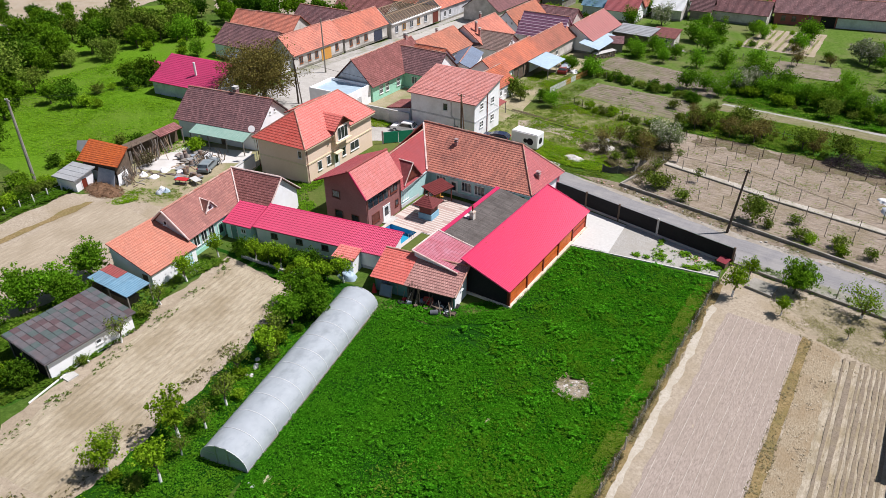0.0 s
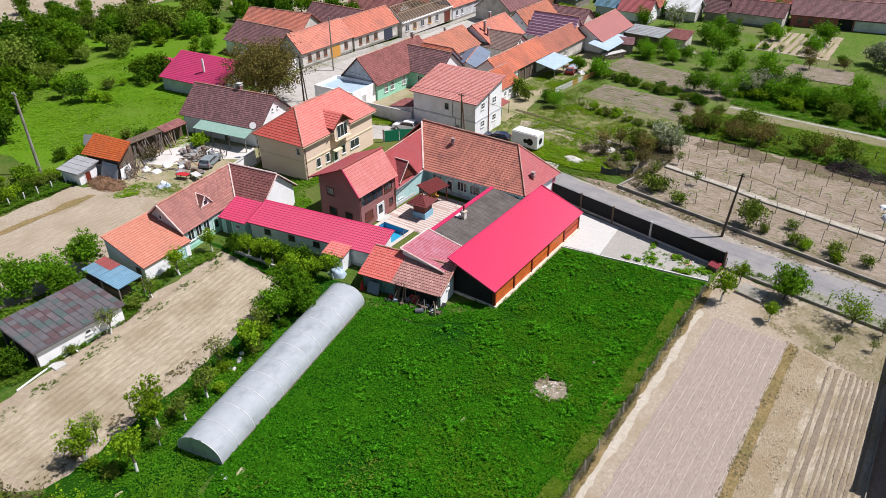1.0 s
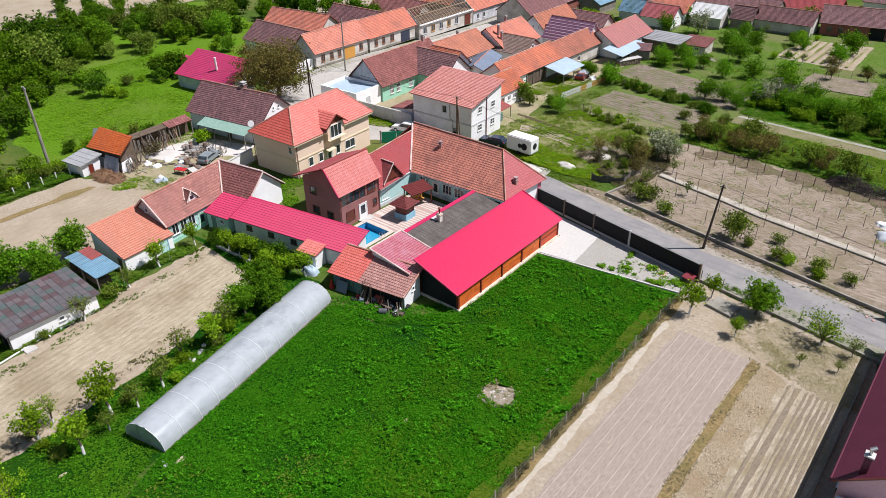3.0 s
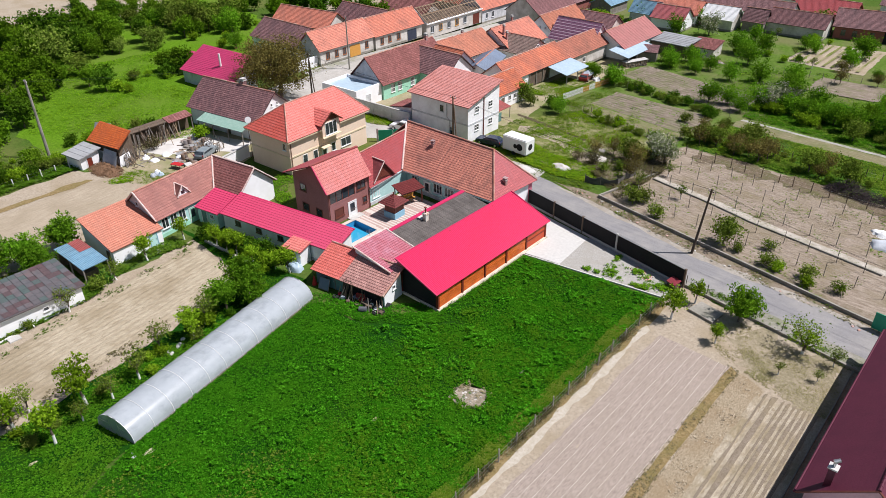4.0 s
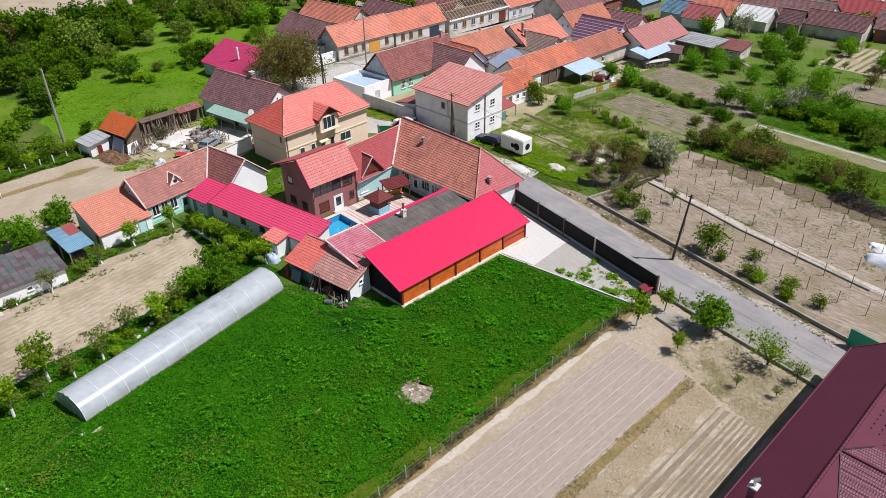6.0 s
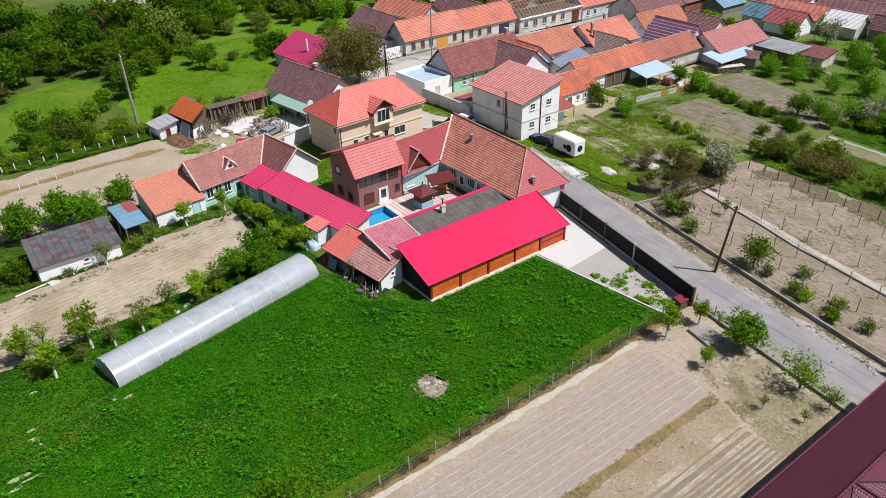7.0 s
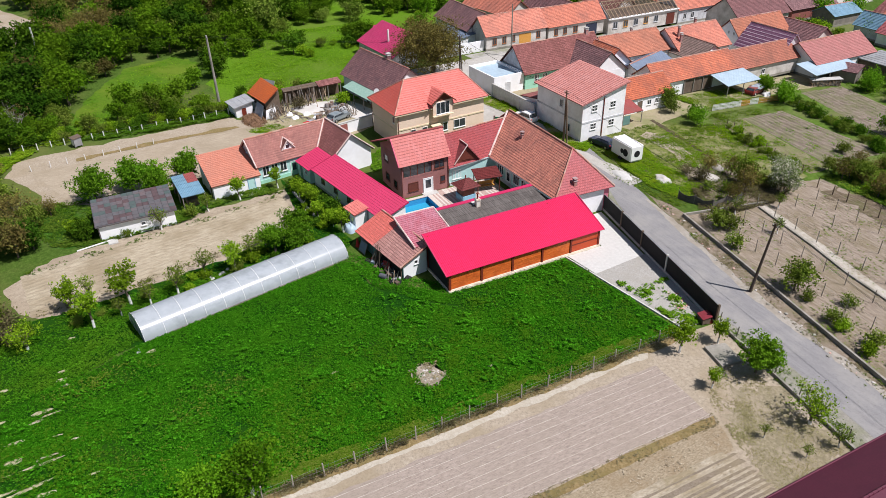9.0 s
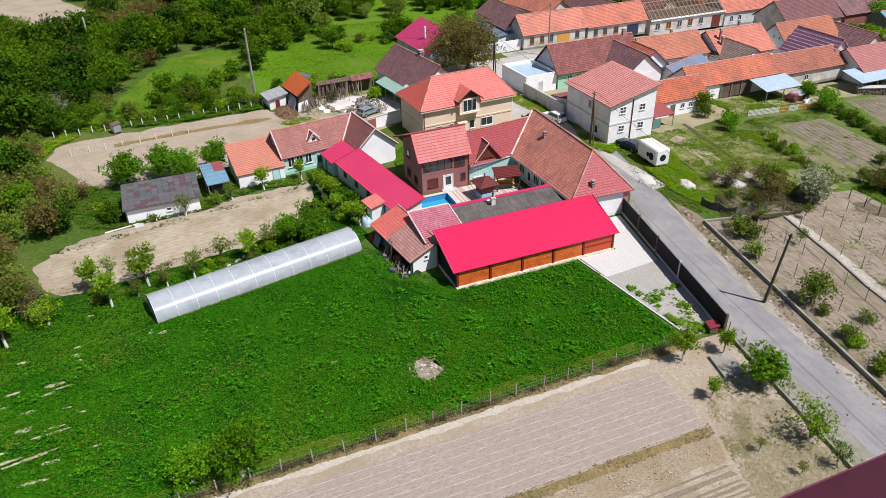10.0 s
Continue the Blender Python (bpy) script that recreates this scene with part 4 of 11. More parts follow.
# court in front of the garage, curb
flat_sheet("drive_slab", [(0.15, 14.8), (4.6, 15.4), (4.0, 22.6), (-6.4, 24.6), (-6.2, 19.8), (0.15, 19.6)], PALECONC, "clean pale concrete slab before the wooden barn", "pavement", 0.06)
flat_sheet("gravel_court", [(0.3, 14.6), (16.6, 17.0), (16.4, 20.3), (8, 22.0), (4.0, 22.8), (4.4, 15.3)], GRAVEL, "gravel court with weeds", "pavement", 0.05, 0.12, 24)
flat_sheet("courtyard_bed", [(-21.9, 11), (-21.9, 17.2), (-11.2, 17.2), (-11.2, 7.6), (-16.6, 7.6), (-21.9, 7.6)], CONCRETE, "concrete bed of the courtyard paving", "pavement", 0.03)
# street and village ground
flat_sheet("street", [(-71.5, 20), (-61.0, 22), (-60.5, 36), (-62.5, 60), (-64, 110), (-66, 160), (-73.5, 160), (-72.4, 80), (-71.8, 45)], STREETDUST, "pale dusty village street", "road", 0.03, 0.3, 25)
flat_sheet("street_pavement", [(-74.7, 42), (-71.6, 42), (-72.2, 80), (-73.6, 140), (-75.4, 140), (-74.7, 100)], PATHDUST, "dusty trodden pavement before the street houses", "pavement", 0.035, 0.2, 124)
flat_sheet("alley", [(-61, 29.5), (-48, 23.5), (-36, 28.8), (-26, 32.6), (-26, 35.6), (-38, 34.2), (-60, 34.4)], STREETDUST, "dusty alley between the houses", "road", 0.025, 0.2, 26)
flat_sheet("village_yard", [(-60, 36), (-41, 35), (-24, 46), (-27, 58), (-28, 70), (-27, 100), (-60, 100)], YARD, "bare yards between village houses", "yard", 0.02, 0.4, 27)
YARDGRASS = ground_mat("yard_grass", [(0.28, (0.08, 0.115, 0.025)), (0.5, (0.15, 0.175, 0.045)), (0.72, (0.25, 0.235, 0.11))], 1.4, 0.2, (0.34, 0.29, 0.19), 0.7)
flat_sheet("builders_yard", [(-26, 36.6), (-15, 35.6), (-9, 37.5), (-1, 41), (-1, 55), (-18, 60), (-26, 50)], YARDGRASS, "patchy yard grass beside the lane", "grass", 0.024, 0.4, 28)
flat_sheet("alley_grass", [(-52.4, 33.4), (-50.1, 31.2), (-43.6, 31.6), (-40.4, 33.0), (-41.6, 35.0), (-47, 34.4)], YARDGRASS, "lush grass under the yard wall", "grass", 0.05, 0.3, 64)
flat_sheet("alley_grass", [(-34.6, 35.3), (-34.0, 34.4), (-27.4, 32.4), (-25.0, 32.9), (-22.4, 34.0), (-24.4, 38.0), (-25.5, 35.2)], YARDGRASS, "lush grass beside the white house", "grass", 0.05, 0.3, 65)
flat_sheet("lane_dust", [(-6.5, 31.9), (0.8, 30.0), (8.3, 28.4), (15.1, 26.9), (20.3, 26.2), (28, 25.8), (36, 24.8), (36, 25.4), (28, 26.5), (20.6, 27.2), (14.8, 27.9), (8.1, 29.3), (-0.8, 31.3)], VERGEPALE, "pale dust and grit along the lane edge", "verge", 0.046, 0.25, 68, 0.7)
flat_sheet("lane_dust", [(-26, 33.2), (-20.9, 34.0), (-17.2, 34.7), (-10.7, 35.0), (-10.4, 32.6), (-16, 32.2), (-22, 32.4)], STREETDUST, "pale dust at the edge of the lane", "verge", 0.058, 0.25, 66)
flat_sheet("earth_track", [(-24, 47), (-21, 48.4), (-12, 46.5), (-7.5, 42.5), (-8.6, 41.4), (-15, 44.8), (-23, 45)], PALESOIL, "trodden earth track", "path", 0.05, 0.3, 29)
DITCHSHADE = ground_mat("ditch_shade_earth", [(0.25, (0.05, 0.04, 0.028)), (0.5, (0.10, 0.078, 0.052)), (0.75, (0.20, 0.16, 0.11))], 2.5, 0.5, (0.09, 0.10, 0.03), 0.5, 0.8)
NEGRASS = ground_mat("garden_grass", [(0.28, (0.05, 0.095, 0.015)), (0.5, (0.09, 0.155, 0.024)), (0.72, (0.145, 0.205, 0.05))], 1.8, 0.1, (0.17, 0.155, 0.08), 0.65)
flat_sheet("garden_ground", [(-27, 58), (-1, 54), (72, 50), (90, 160), (-60, 175), (-60, 100), (-28, 100)], NEGRASS, "rough weedy grass of the back gardens", "grass", 0.014, 0.6, 50, 4)
furrow_sheet("garden_bed", [(-20.8, 73.4), (-20.8, 64.6), (-1.6, 61.0), (-1.4, 72.4)], 0.9, 0.3, GARDEN, "brown garden bed in rows", "field", 0.03, 0.05, 30, 1.2)
flat_sheet("garden_bed", [(-21.2, 64.4), (-21.4, 58.6), (-15.6, 54.8), (-1.2, 56.4), (-1.4, 60.8)], GARDENMOSS, "flat grey-green fallow garden bed", "field", 0.034, 0.3, 61)
# Not dug: the strip's dark brown paints the shaded ditch on level ground
flat_sheet("yard_ditch_shade", [(-27.4, 51.3), (-20.1, 50.3), (-12.4, 48.9), (-12.4, 48.2), (-20.2, 49.5), (-27.4, 50.5)], DITCHSHADE, "flat brown strip painting a ditch's shade across the yard", "ditch", 0.055, 0.15, 62, 0.5)
flat_sheet("trodden_ground", [(-12.5, 44.8), (-8.6, 48.6), (-3.2, 49.6), (0, 46), (0.6, 41), (-2.5, 38.4), (-7, 40), (-10.5, 42.4)], BROWNVERGE, "bare brown ground under the scrub", "soil", 0.045, 0.5, 63)
furrow_sheet("garden_bed", [(-25.5, 94.5), (-26, 84.5), (0.0, 76.5), (0.5, 88.5)], 1.0, 0.28, GARDEN, "brown dug garden bed", "field", 0.03, 0.05, 31, 1.2)
furrow_sheet("garden_bed", [(-5.4, 116.6), (11.0, 116), (10.5, 137), (-3.0, 135.0)], 2.0, 0.3, PALESOIL, "pale striped vegetable plot", "field", 0.04, 0.05, 32, 1.2)
for i in range(9):
    x = -3.8 + i * 1.62
    flat_sheet("crop_row", [(x, 117.0), (x + 0.6, 117.0), (x + 0.8, 134.6), (x + 0.3, 134.6)], YARDGRASS, "narrow row of green seedlings", "crop", 0.3, 0.1, 60 + i, 1.5)
furrow_sheet("garden_bed", [(5, 99.5), (18, 100.5), (17, 110), (5, 109.5)], 1.6, 0.10, GARDEN, "striped garden plot", "field", 0.16, 0.05, 33, 1.2)
flat_sheet("meadow", [(-60, 2), (-57, 12), (-62, 22), (-72, 24), (-86, 38), (-100, 48), (-112, 62), (-150, 74), (-160, 50), (-136, 32), (-118, 8), (-90, -8), (-72, -10)], LUSH, "lush green meadow behind the farm", "grass", 0.02, 0.8, 51, 3)
flat_sheet("far_field", [(-150, 30), (-150, 60), (-165, 100), (-260, 90), (-260, 0), (-172, 12)], PALESOIL, "pale distant ploughed field", "field", 0.03, 1.0, 34, 4)
flat_sheet("far_field", [(-128, 74), (-96, 92), (-92, 130), (-140, 150), (-190, 120)], PALESOIL, "pale distant field", "field", 0.03, 1.0, 35, 4)
flat_sheet("far_field", [(-132, -46), (-136, -41.5), (-156, -38), (-190, -52), (-184, -68), (-152, -58)], PALESOIL, "bare pale field behind the wood", "field", 0.03, 1.0, 36, 4)
flat_sheet("clearing", [(-66, -36), (-77, -34.5), (-90, -29), (-103, -22), (-106, -12), (-98, -8), (-88, -13), (-77, -19), (-68, -27)], ground_mat("short_grass", [(0.28, (0.042, 0.105, 0.008)), (0.5, (0.07, 0.155, 0.011)), (0.72, (0.10, 0.20, 0.016))], 1.2, 0.09, (0.135, 0.185, 0.022), 0.7), "bright mown grass clearing", "grass", 0.04, 0.6, 37)

# ---------- plants ----------
LEAF_FRESH = leaf_mat("fresh_leaf", (0.1, 0.2, 0.0072), (0.19, 0.325, 0.0132), (0.31, 0.44, 0.03), (0.18, 0.32, 0.018), 0.25, 0.34)
LEAF_GREEN = leaf_mat("wood_leaf", (0.065, 0.15, 0.006), (0.092, 0.195, 0.009), (0.135, 0.245, 0.015), (0.14, 0.22, 0.015), 0.13, 0.35)
LEAF_DARK = leaf_mat("dark_leaf", (0.036, 0.098, 0.006), (0.055, 0.134, 0.008), (0.085, 0.178, 0.012), (0.085, 0.145, 0.012), 0.12, 0.2)
LEAF_OLIVE = leaf_mat("olive_leaf", (0.0723, 0.1275, 0.0128), (0.1232, 0.1913, 0.0204), (0.1827, 0.2465, 0.0357), (0.153, 0.153, 0.0357), 0.2, 0.18)
LEAF_NEAR = leaf_mat("young_leaf", (0.055, 0.16, 0.005), (0.10, 0.25, 0.009), (0.165, 0.335, 0.016), (0.11, 0.24, 0.010), 0.25, 0.3)
LEAF_BRIGHT = leaf_mat("bright_wood_leaf", (0.08, 0.185, 0.006), (0.115, 0.24, 0.010), (0.165, 0.30, 0.016), (0.15, 0.25, 0.015), 0.15, 0.35)
LEAF_BUD = leaf_mat("budding_leaf", (0.11, 0.088, 0.026), (0.165, 0.135, 0.038), (0.215, 0.20, 0.055))
LEAF_TWIG = leaf_mat("dull_twig", (0.085, 0.07, 0.04), (0.14, 0.118, 0.06), (0.16, 0.165, 0.055))
LEAF_BLOOM = leaf_mat("blossom", (0.09, 0.15, 0.03), (0.24, 0.28, 0.13), (0.62, 0.58, 0.51))
LEAF_CROP = leaf_mat("clover_leaf", (0.022, 0.122, 0.004), (0.036, 0.188, 0.006), (0.11, 0.39, 0.018), (0.08, 0.25, 0.011), 0.3)
LEAF_GRASS = leaf_mat("grass_tuft", (0.0486, 0.124, 0.0078), (0.081, 0.178, 0.013), (0.14, 0.243, 0.0259), (0.194, 0.216, 0.0389), 0.3)
LEAF_LONG = leaf_mat("long_grass", (0.023, 0.095, 0.004), (0.043, 0.155, 0.006), (0.090, 0.248, 0.013), (0.108, 0.189, 0.013), 0.3)
LEAF_BROAD = leaf_mat("weed_and_leaf_highlight", (0.05, 0.17, 0.006), (0.09, 0.245, 0.0096), (0.15, 0.32, 0.021))
LEAF_LUSH = leaf_mat("lush_grass", (0.085, 0.195, 0.0066), (0.155, 0.3, 0.0108), (0.235, 0.37, 0.0228), (0.26, 0.27, 0.024), 0.35)
LEAF_LEAFY = leaf_mat("leafy_green", (0.06, 0.17, 0.0072), (0.11, 0.265, 0.012), (0.19, 0.37, 0.024), (0.17, 0.29, 0.018), 0.25)
LEAF_MEADOW = leaf_mat("meadow_tuft", (0.055, 0.15, 0.005), (0.11, 0.24, 0.009), (0.18, 0.33, 0.016), (0.15, 0.24, 0.018), 0.1)
LEAF_STRAW = leaf_mat("straw_tuft", (0.24, 0.2, 0.11), (0.32, 0.27, 0.16), (0.17, 0.18, 0.06))

LEAF_DRYLAWN = leaf_mat("dry_lawn_blade", (0.19, 0.172, 0.08), (0.26, 0.225, 0.12), (0.34, 0.295, 0.17), (0.19, 0.20, 0.075), 0.3)
LEAF_CHAFF = leaf_mat("bleached_straw", (0.28, 0.22, 0.14), (0.42, 0.35, 0.245), (0.56, 0.49, 0.38), None, 0.3, 0.15)
LEAF_DEEP = leaf_mat("deep_leaf", (0.018, 0.058, 0.004), (0.030, 0.085, 0.006), (0.05, 0.12, 0.009), (0.05, 0.09, 0.01), 0.12, 0.12)
LEAF_PALE = leaf_mat("pale_leaf", (0.10, 0.185, 0.018), (0.18, 0.28, 0.034), (0.29, 0.38, 0.065), (0.20, 0.26, 0.05), 0.2, 0.25)
LEAF_RUST = leaf_mat("rusty_leaf", (0.07, 0.055, 0.018), (0.12, 0.095, 0.028), (0.16, 0.16, 0.04), (0.10, 0.12, 0.03), 0.2, 0.15)


DEADBARK = mat("dead_wood", (0.26, 0.235, 0.205), (0.38, 0.35, 0.31), 0.95, 6, 0.6, (0.2, 0.17, 0.14), 0.5, 0.2)


def leaf_mesh(name, centres, sizes, rnd, material, squash=1.0):
    """Many small pointed leaves, each turned its own way."""
    n = len(centres)
    c = np.asarray(centres, dtype=float)
    s = np.asarray(sizes, dtype=float)[:, None]
    a = rnd.normal(size=(n, 3))
    a /= np.linalg.norm(a, axis=1, keepdims=True)
    b = rnd.normal(size=(n, 3))
    b -= a * (a * b).sum(1, keepdims=True)
    b /= np.linalg.norm(b, axis=1, keepdims=True)
    v = np.stack([c - a * s, c + a * s * 0.7 + b * s * 0.72, c + a * s * 0.7 - b * s * 0.72], 1).reshape(-1, 3)
    me = bpy.data.meshes.new(name)
    me.vertices.add(3 * n)
    me.vertices.foreach_set("co", v.ravel())
    me.loops.add(3 * n)
    me.loops.foreach_set("vertex_index", np.arange(3 * n, dtype=np.int32))
    me.polygons.add(n)
    me.polygons.foreach_set("loop_start", np.arange(0, 3 * n, 3, dtype=np.int32))
    me.update(calc_edges=True)
    me.materials.append(material)
    return me


def tree_meshes(seed, height, trunk_h, spread, leaves, leaf_size, leafmat, limbs=6, flat=0.8, lime=False, trunk_r=0.12, fill=0.55, bark_mat=None):
    """Meshes of a tree: trunk with limbs, crown of loose leaf clumps round the limb ends."""
    rnd = np.random.RandomState(seed)
    bm = bmesh.new()
    lean = Vector((rnd.uniform(-0.12, 0.12), rnd.uniform(-0.12, 0.12), 1)).normalized()
    top = lean * trunk_h
    mid = lean * trunk_h * 0.5 + Vector((rnd.uniform(-0.05, 0.05), rnd.uniform(-0.05, 0.05), 0)) * trunk_h
    tube(bm, (0, 0, -0.15), mid, trunk_r * 1.25, trunk_r, 7, False)
    tube(bm, mid, top, trunk_r, trunk_r * 0.8, 7, False)
    ends = []
    for i in range(limbs):
        ang = 2 * math.pi * (i + rnd.uniform(-0.3, 0.3)) / limbs
        rise = rnd.uniform(0.45, 1.0)
        reach = spread * rnd.uniform(0.55, 0.95) * (1.15 - 0.5 * rise)
        e = Vector((math.cos(ang) * reach, math.sin(ang) * reach, trunk_h + (height - trunk_h) * rise * 0.8))
        m = top.lerp(e, 0.5) + Vector((rnd.uniform(-0.1, 0.1), rnd.uniform(-0.1, 0.1), rnd.uniform(0, 0.15))) * spread
        tube(bm, top, m, trunk_r * 0.55, trunk_r * 0.35, 5, False)
        tube(bm, m, e, trunk_r * 0.35, trunk_r * 0.1, 4, False)
        ends += [(e, 1.0), (m, 0.8)]
        for k in range(2):
            w = m.lerp(e, rnd.uniform(0.1, 0.8))
            t = w + Vector(rnd.normal(size=3)) * spread * 0.28 + Vector((0, 0, 0.1 * spread))
            tube(bm, w, t, trunk_r * 0.2, trunk_r * 0.06, 3, False)
            ends.append((t, 0.75))
    ends.append((top + Vector((0, 0, (height - trunk_h) * 0.75)), 1.0))
    bark = mesh_of("trunk", bm, bark_mat or BARK)
    wash = None
    if lime:
        bm = bmesh.new()
        tube(bm, (0, 0, -0.1), mid * 1.3, trunk_r * 1.36, trunk_r * 1.08, 8, False)
        wash = mesh_of("limewash", bm, LIME)
    wts = np.array([w for _, w in ends])
    pick = rnd.choice(len(ends), leaves, p=wts / wts.sum())
    base = np.array([list(e) for e, _ in ends])[pick]
    rad = spread * fill * (0.55 + 0.45 * wts[pick])
    # leaves gather in small clumps inside each cluster
    clump = rnd.randint(0, 14, leaves)
    off = np.random.RandomState(seed + 7).normal(size=(len(ends), 14, 3)) * 0.52
    d = off[pick, clump] + rnd.normal(size=(leaves, 3)) * 0.19
    d[:, 2] *= flat
    pts = base + d * rad[:, None]
    pts[:, 2] = np.maximum(pts[:, 2], 0.15)
    crown = leaf_mesh("crown", pts, leaf_size * rnd.uniform(0.6, 1.3, leaves), rnd, leafmat)
    return bark, wash, crown


def tree_kind(base_seed, n, **k):
    return [tree_meshes(base_seed + i * 11, **k) for i in range(n)]


KINDS = {
    "fruit": tree_kind(100, 4, height=3.7, trunk_h=1.35, spread=0.95, leaves=1500, leaf_size=0.105, leafmat=LEAF_FRESH, limbs=5, lime=True, trunk_r=0.09, fill=0.6),
    "thin": tree_kind(200, 3, height=3.4, trunk_h=1.1, spread=1.0, leaves=560, leaf_size=0.095, leafmat=LEAF_OLIVE, limbs=7, lime=True, trunk_r=0.08),
    "cherry": tree_kind(300, 3, height=3.6, trunk_h=0.9, spread=1.7, leaves=5600, leaf_size=0.115, leafmat=LEAF_LEAFY, limbs=7, trunk_r=0.12, fill=0.5),
    "sparse": tree_kind(400, 3, height=4.0, trunk_h=0.8, spread=2.2, leaves=1300, leaf_size=0.115, leafmat=LEAF_FRESH, limbs=8, lime=True, trunk_r=0.14, fill=0.42),
    "wood": tree_kind(500, 6, height=8.0, trunk_h=2.0, spread=3.2, leaves=2500, leaf_size=0.33, leafmat=LEAF_DARK, limbs=8, trunk_r=0.2, fill=0.52, flat=1.0),
    "greenwood": tree_kind(600, 5, height=7.0, trunk_h=1.6, spread=2.9, leaves=2400, leaf_size=0.31, leafmat=LEAF_GREEN, limbs=8, trunk_r=0.18, fill=0.52, flat=1.0),
    "olivewood": tree_kind(700, 4, height=7.0, trunk_h=1.5, spread=3.0, leaves=2300, leaf_size=0.26, leafmat=LEAF_OLIVE, limbs=8, trunk_r=0.18, fill=0.55),
    "near": tree_kind(660, 2, height=4.2, trunk_h=1.1, spread=1.95, leaves=3300, leaf_size=0.12, leafmat=LEAF_NEAR, limbs=9, lime=True, trunk_r=0.13, fill=0.5),
    "garden": tree_kind(640, 5, height=5.4, trunk_h=0.75, spread=2.5, leaves=2500, leaf_size=0.2, leafmat=LEAF_LEAFY, limbs=9, trunk_r=0.13, fill=0.56, flat=1.0),
    "pale": tree_kind(730, 2, height=6.4, trunk_h=1.0, spread=3.4, leaves=4200, leaf_size=0.24, leafmat=LEAF_PALE, limbs=10, trunk_r=0.18, fill=0.5),
    "bare": tree_kind(750, 3, height=6.5, trunk_h=1.5, spread=2.8, leaves=1100, leaf_size=0.2, leafmat=LEAF_BUD, limbs=12, trunk_r=0.16, fill=0.5),
    "dead": tree_kind(770, 3, height=6.5, trunk_h=1.1, spread=2.9, leaves=60, leaf_size=0.14, leafmat=LEAF_TWIG, limbs=16, trunk_r=0.2, fill=0.5, bark_mat=DEADBARK),
    "bloom": tree_kind(800, 2, height=4.2, trunk_h=1.0, spread=2.2, leaves=3000, leaf_size=0.15, leafmat=LEAF_BLOOM, limbs=7, trunk_r=0.13, fill=0.5),
    "big": tree_kind(850, 1, height=10.2, trunk_h=2.2, spread=5.9, leaves=26000, leaf_size=0.15, leafmat=LEAF_BUD, limbs=22, trunk_r=0.42, fill=0.40),
    "bush": tree_kind(900, 5, height=1.8, trunk_h=0.25, spread=1.0, leaves=1400, leaf_size=0.12, leafmat=LEAF_FRESH, limbs=6, trunk_r=0.04, fill=0.6),
    "darkbush": tree_kind(950, 4, height=2.0, trunk_h=0.25, spread=1.2, leaves=1600, leaf_size=0.135, leafmat=LEAF_DARK, limbs=6, trunk_r=0.04, fill=0.6),
    "olivebush": tree_kind(970, 4, height=1.8, trunk_h=0.2, spread=1.1, leaves=950, leaf_size=0.115, leafmat=LEAF_OLIVE, limbs=7, trunk_r=0.04, fill=0.6),
    "brownbush": tree_kind(990, 3, height=2.4, trunk_h=0.2, spread=1.3, leaves=900, leaf_size=0.11, leafmat=LEAF_TWIG, limbs=12, trunk_r=0.05, fill=0.55),
}
WORDS = {
    "fruit": ("young fruit tree with fresh leaves and limewashed trunk", "fruit tree"), "thin": ("thin young fruit tree with sparse leaves", "fruit tree"),
    "cherry": ("round leafy fruit tree in fresh green", "fruit tree"), "sparse": ("open-crowned fruit tree with limewashed trunk", "fruit tree"),
    "wood": ("dark green tree of the dense wood", "tree"), "greenwood": ("fresh green tree of the thicket", "tree"), "olivewood": ("pale olive tree with loose crown", "tree"),
    "near": ("fresh green fruit tree with limewashed trunk by the fence", "fruit tree"), "garden": ("leafy garden tree branching low", "tree"), "pale": ("broad pale green willow-like tree", "tree"), "bare": ("nearly bare tree just coming into bud", "tree"), "dead": ("bare grey dead tree with spreading branches", "tree"), "bloom": ("fruit tree covered in white blossom", "blossoming tree"), "big": ("large old tree with reddish-brown budding crown", "tree"),
    "bush": ("leafy bush in fresh spring green", "bush"), "darkbush": ("dense bush with dark green leaves", "bush"), "olivebush": ("loose shrub with olive-green leaves", "bush"),
    "brownbush": ("tangled brown shrub with few dull leaves", "bush"),
}
plant_rnd = random.Random(5)


def plant(kind, x, y, size=1.0, group="", wide=1.0):
    bark, wash, crown = plant_rnd.choice(KINDS[kind])
    label, cat = WORDS[kind]
    ob = thing("bush" if "bush" in kind else "tree", label, cat, x, y, group=group)
    s = size * plant_rnd.uniform(0.88, 1.12)
    ob.matrix_basis = pose(x, y, gz(x, y), plant_rnd.uniform(-4, 4), plant_rnd.uniform(-4, 4), plant_rnd.uniform(0, 360)) @ Matrix.Diagonal((s * wide, s * wide, s, 1))
    for nm, me in (("trunk", bark), ("limewash", wash), ("crown", crown)):
        if me:
            new(nm, me).parent = ob
    return ob


def scatter(kinds, poly, n, size, gap, seed, group, keep=()):
    rnd = random.Random(seed)
    xs, ys = [p[0] for p in poly], [p[1] for p in poly]
    done, tries = [], 0
    while len(done) < n and tries < n * 60:
        tries += 1
        x, y = rnd.uniform(min(xs), max(xs)), rnd.uniform(min(ys), max(ys))
        if not inside(poly, x, y) or any(inside(k, x, y) for k in keep) or any((x - a) ** 2 + (y - b) ** 2 < gap * gap for a, b in done):
            continue
        done.append((x, y))
        plant(rnd.choice(kinds), x, y, rnd.uniform(*size), group)


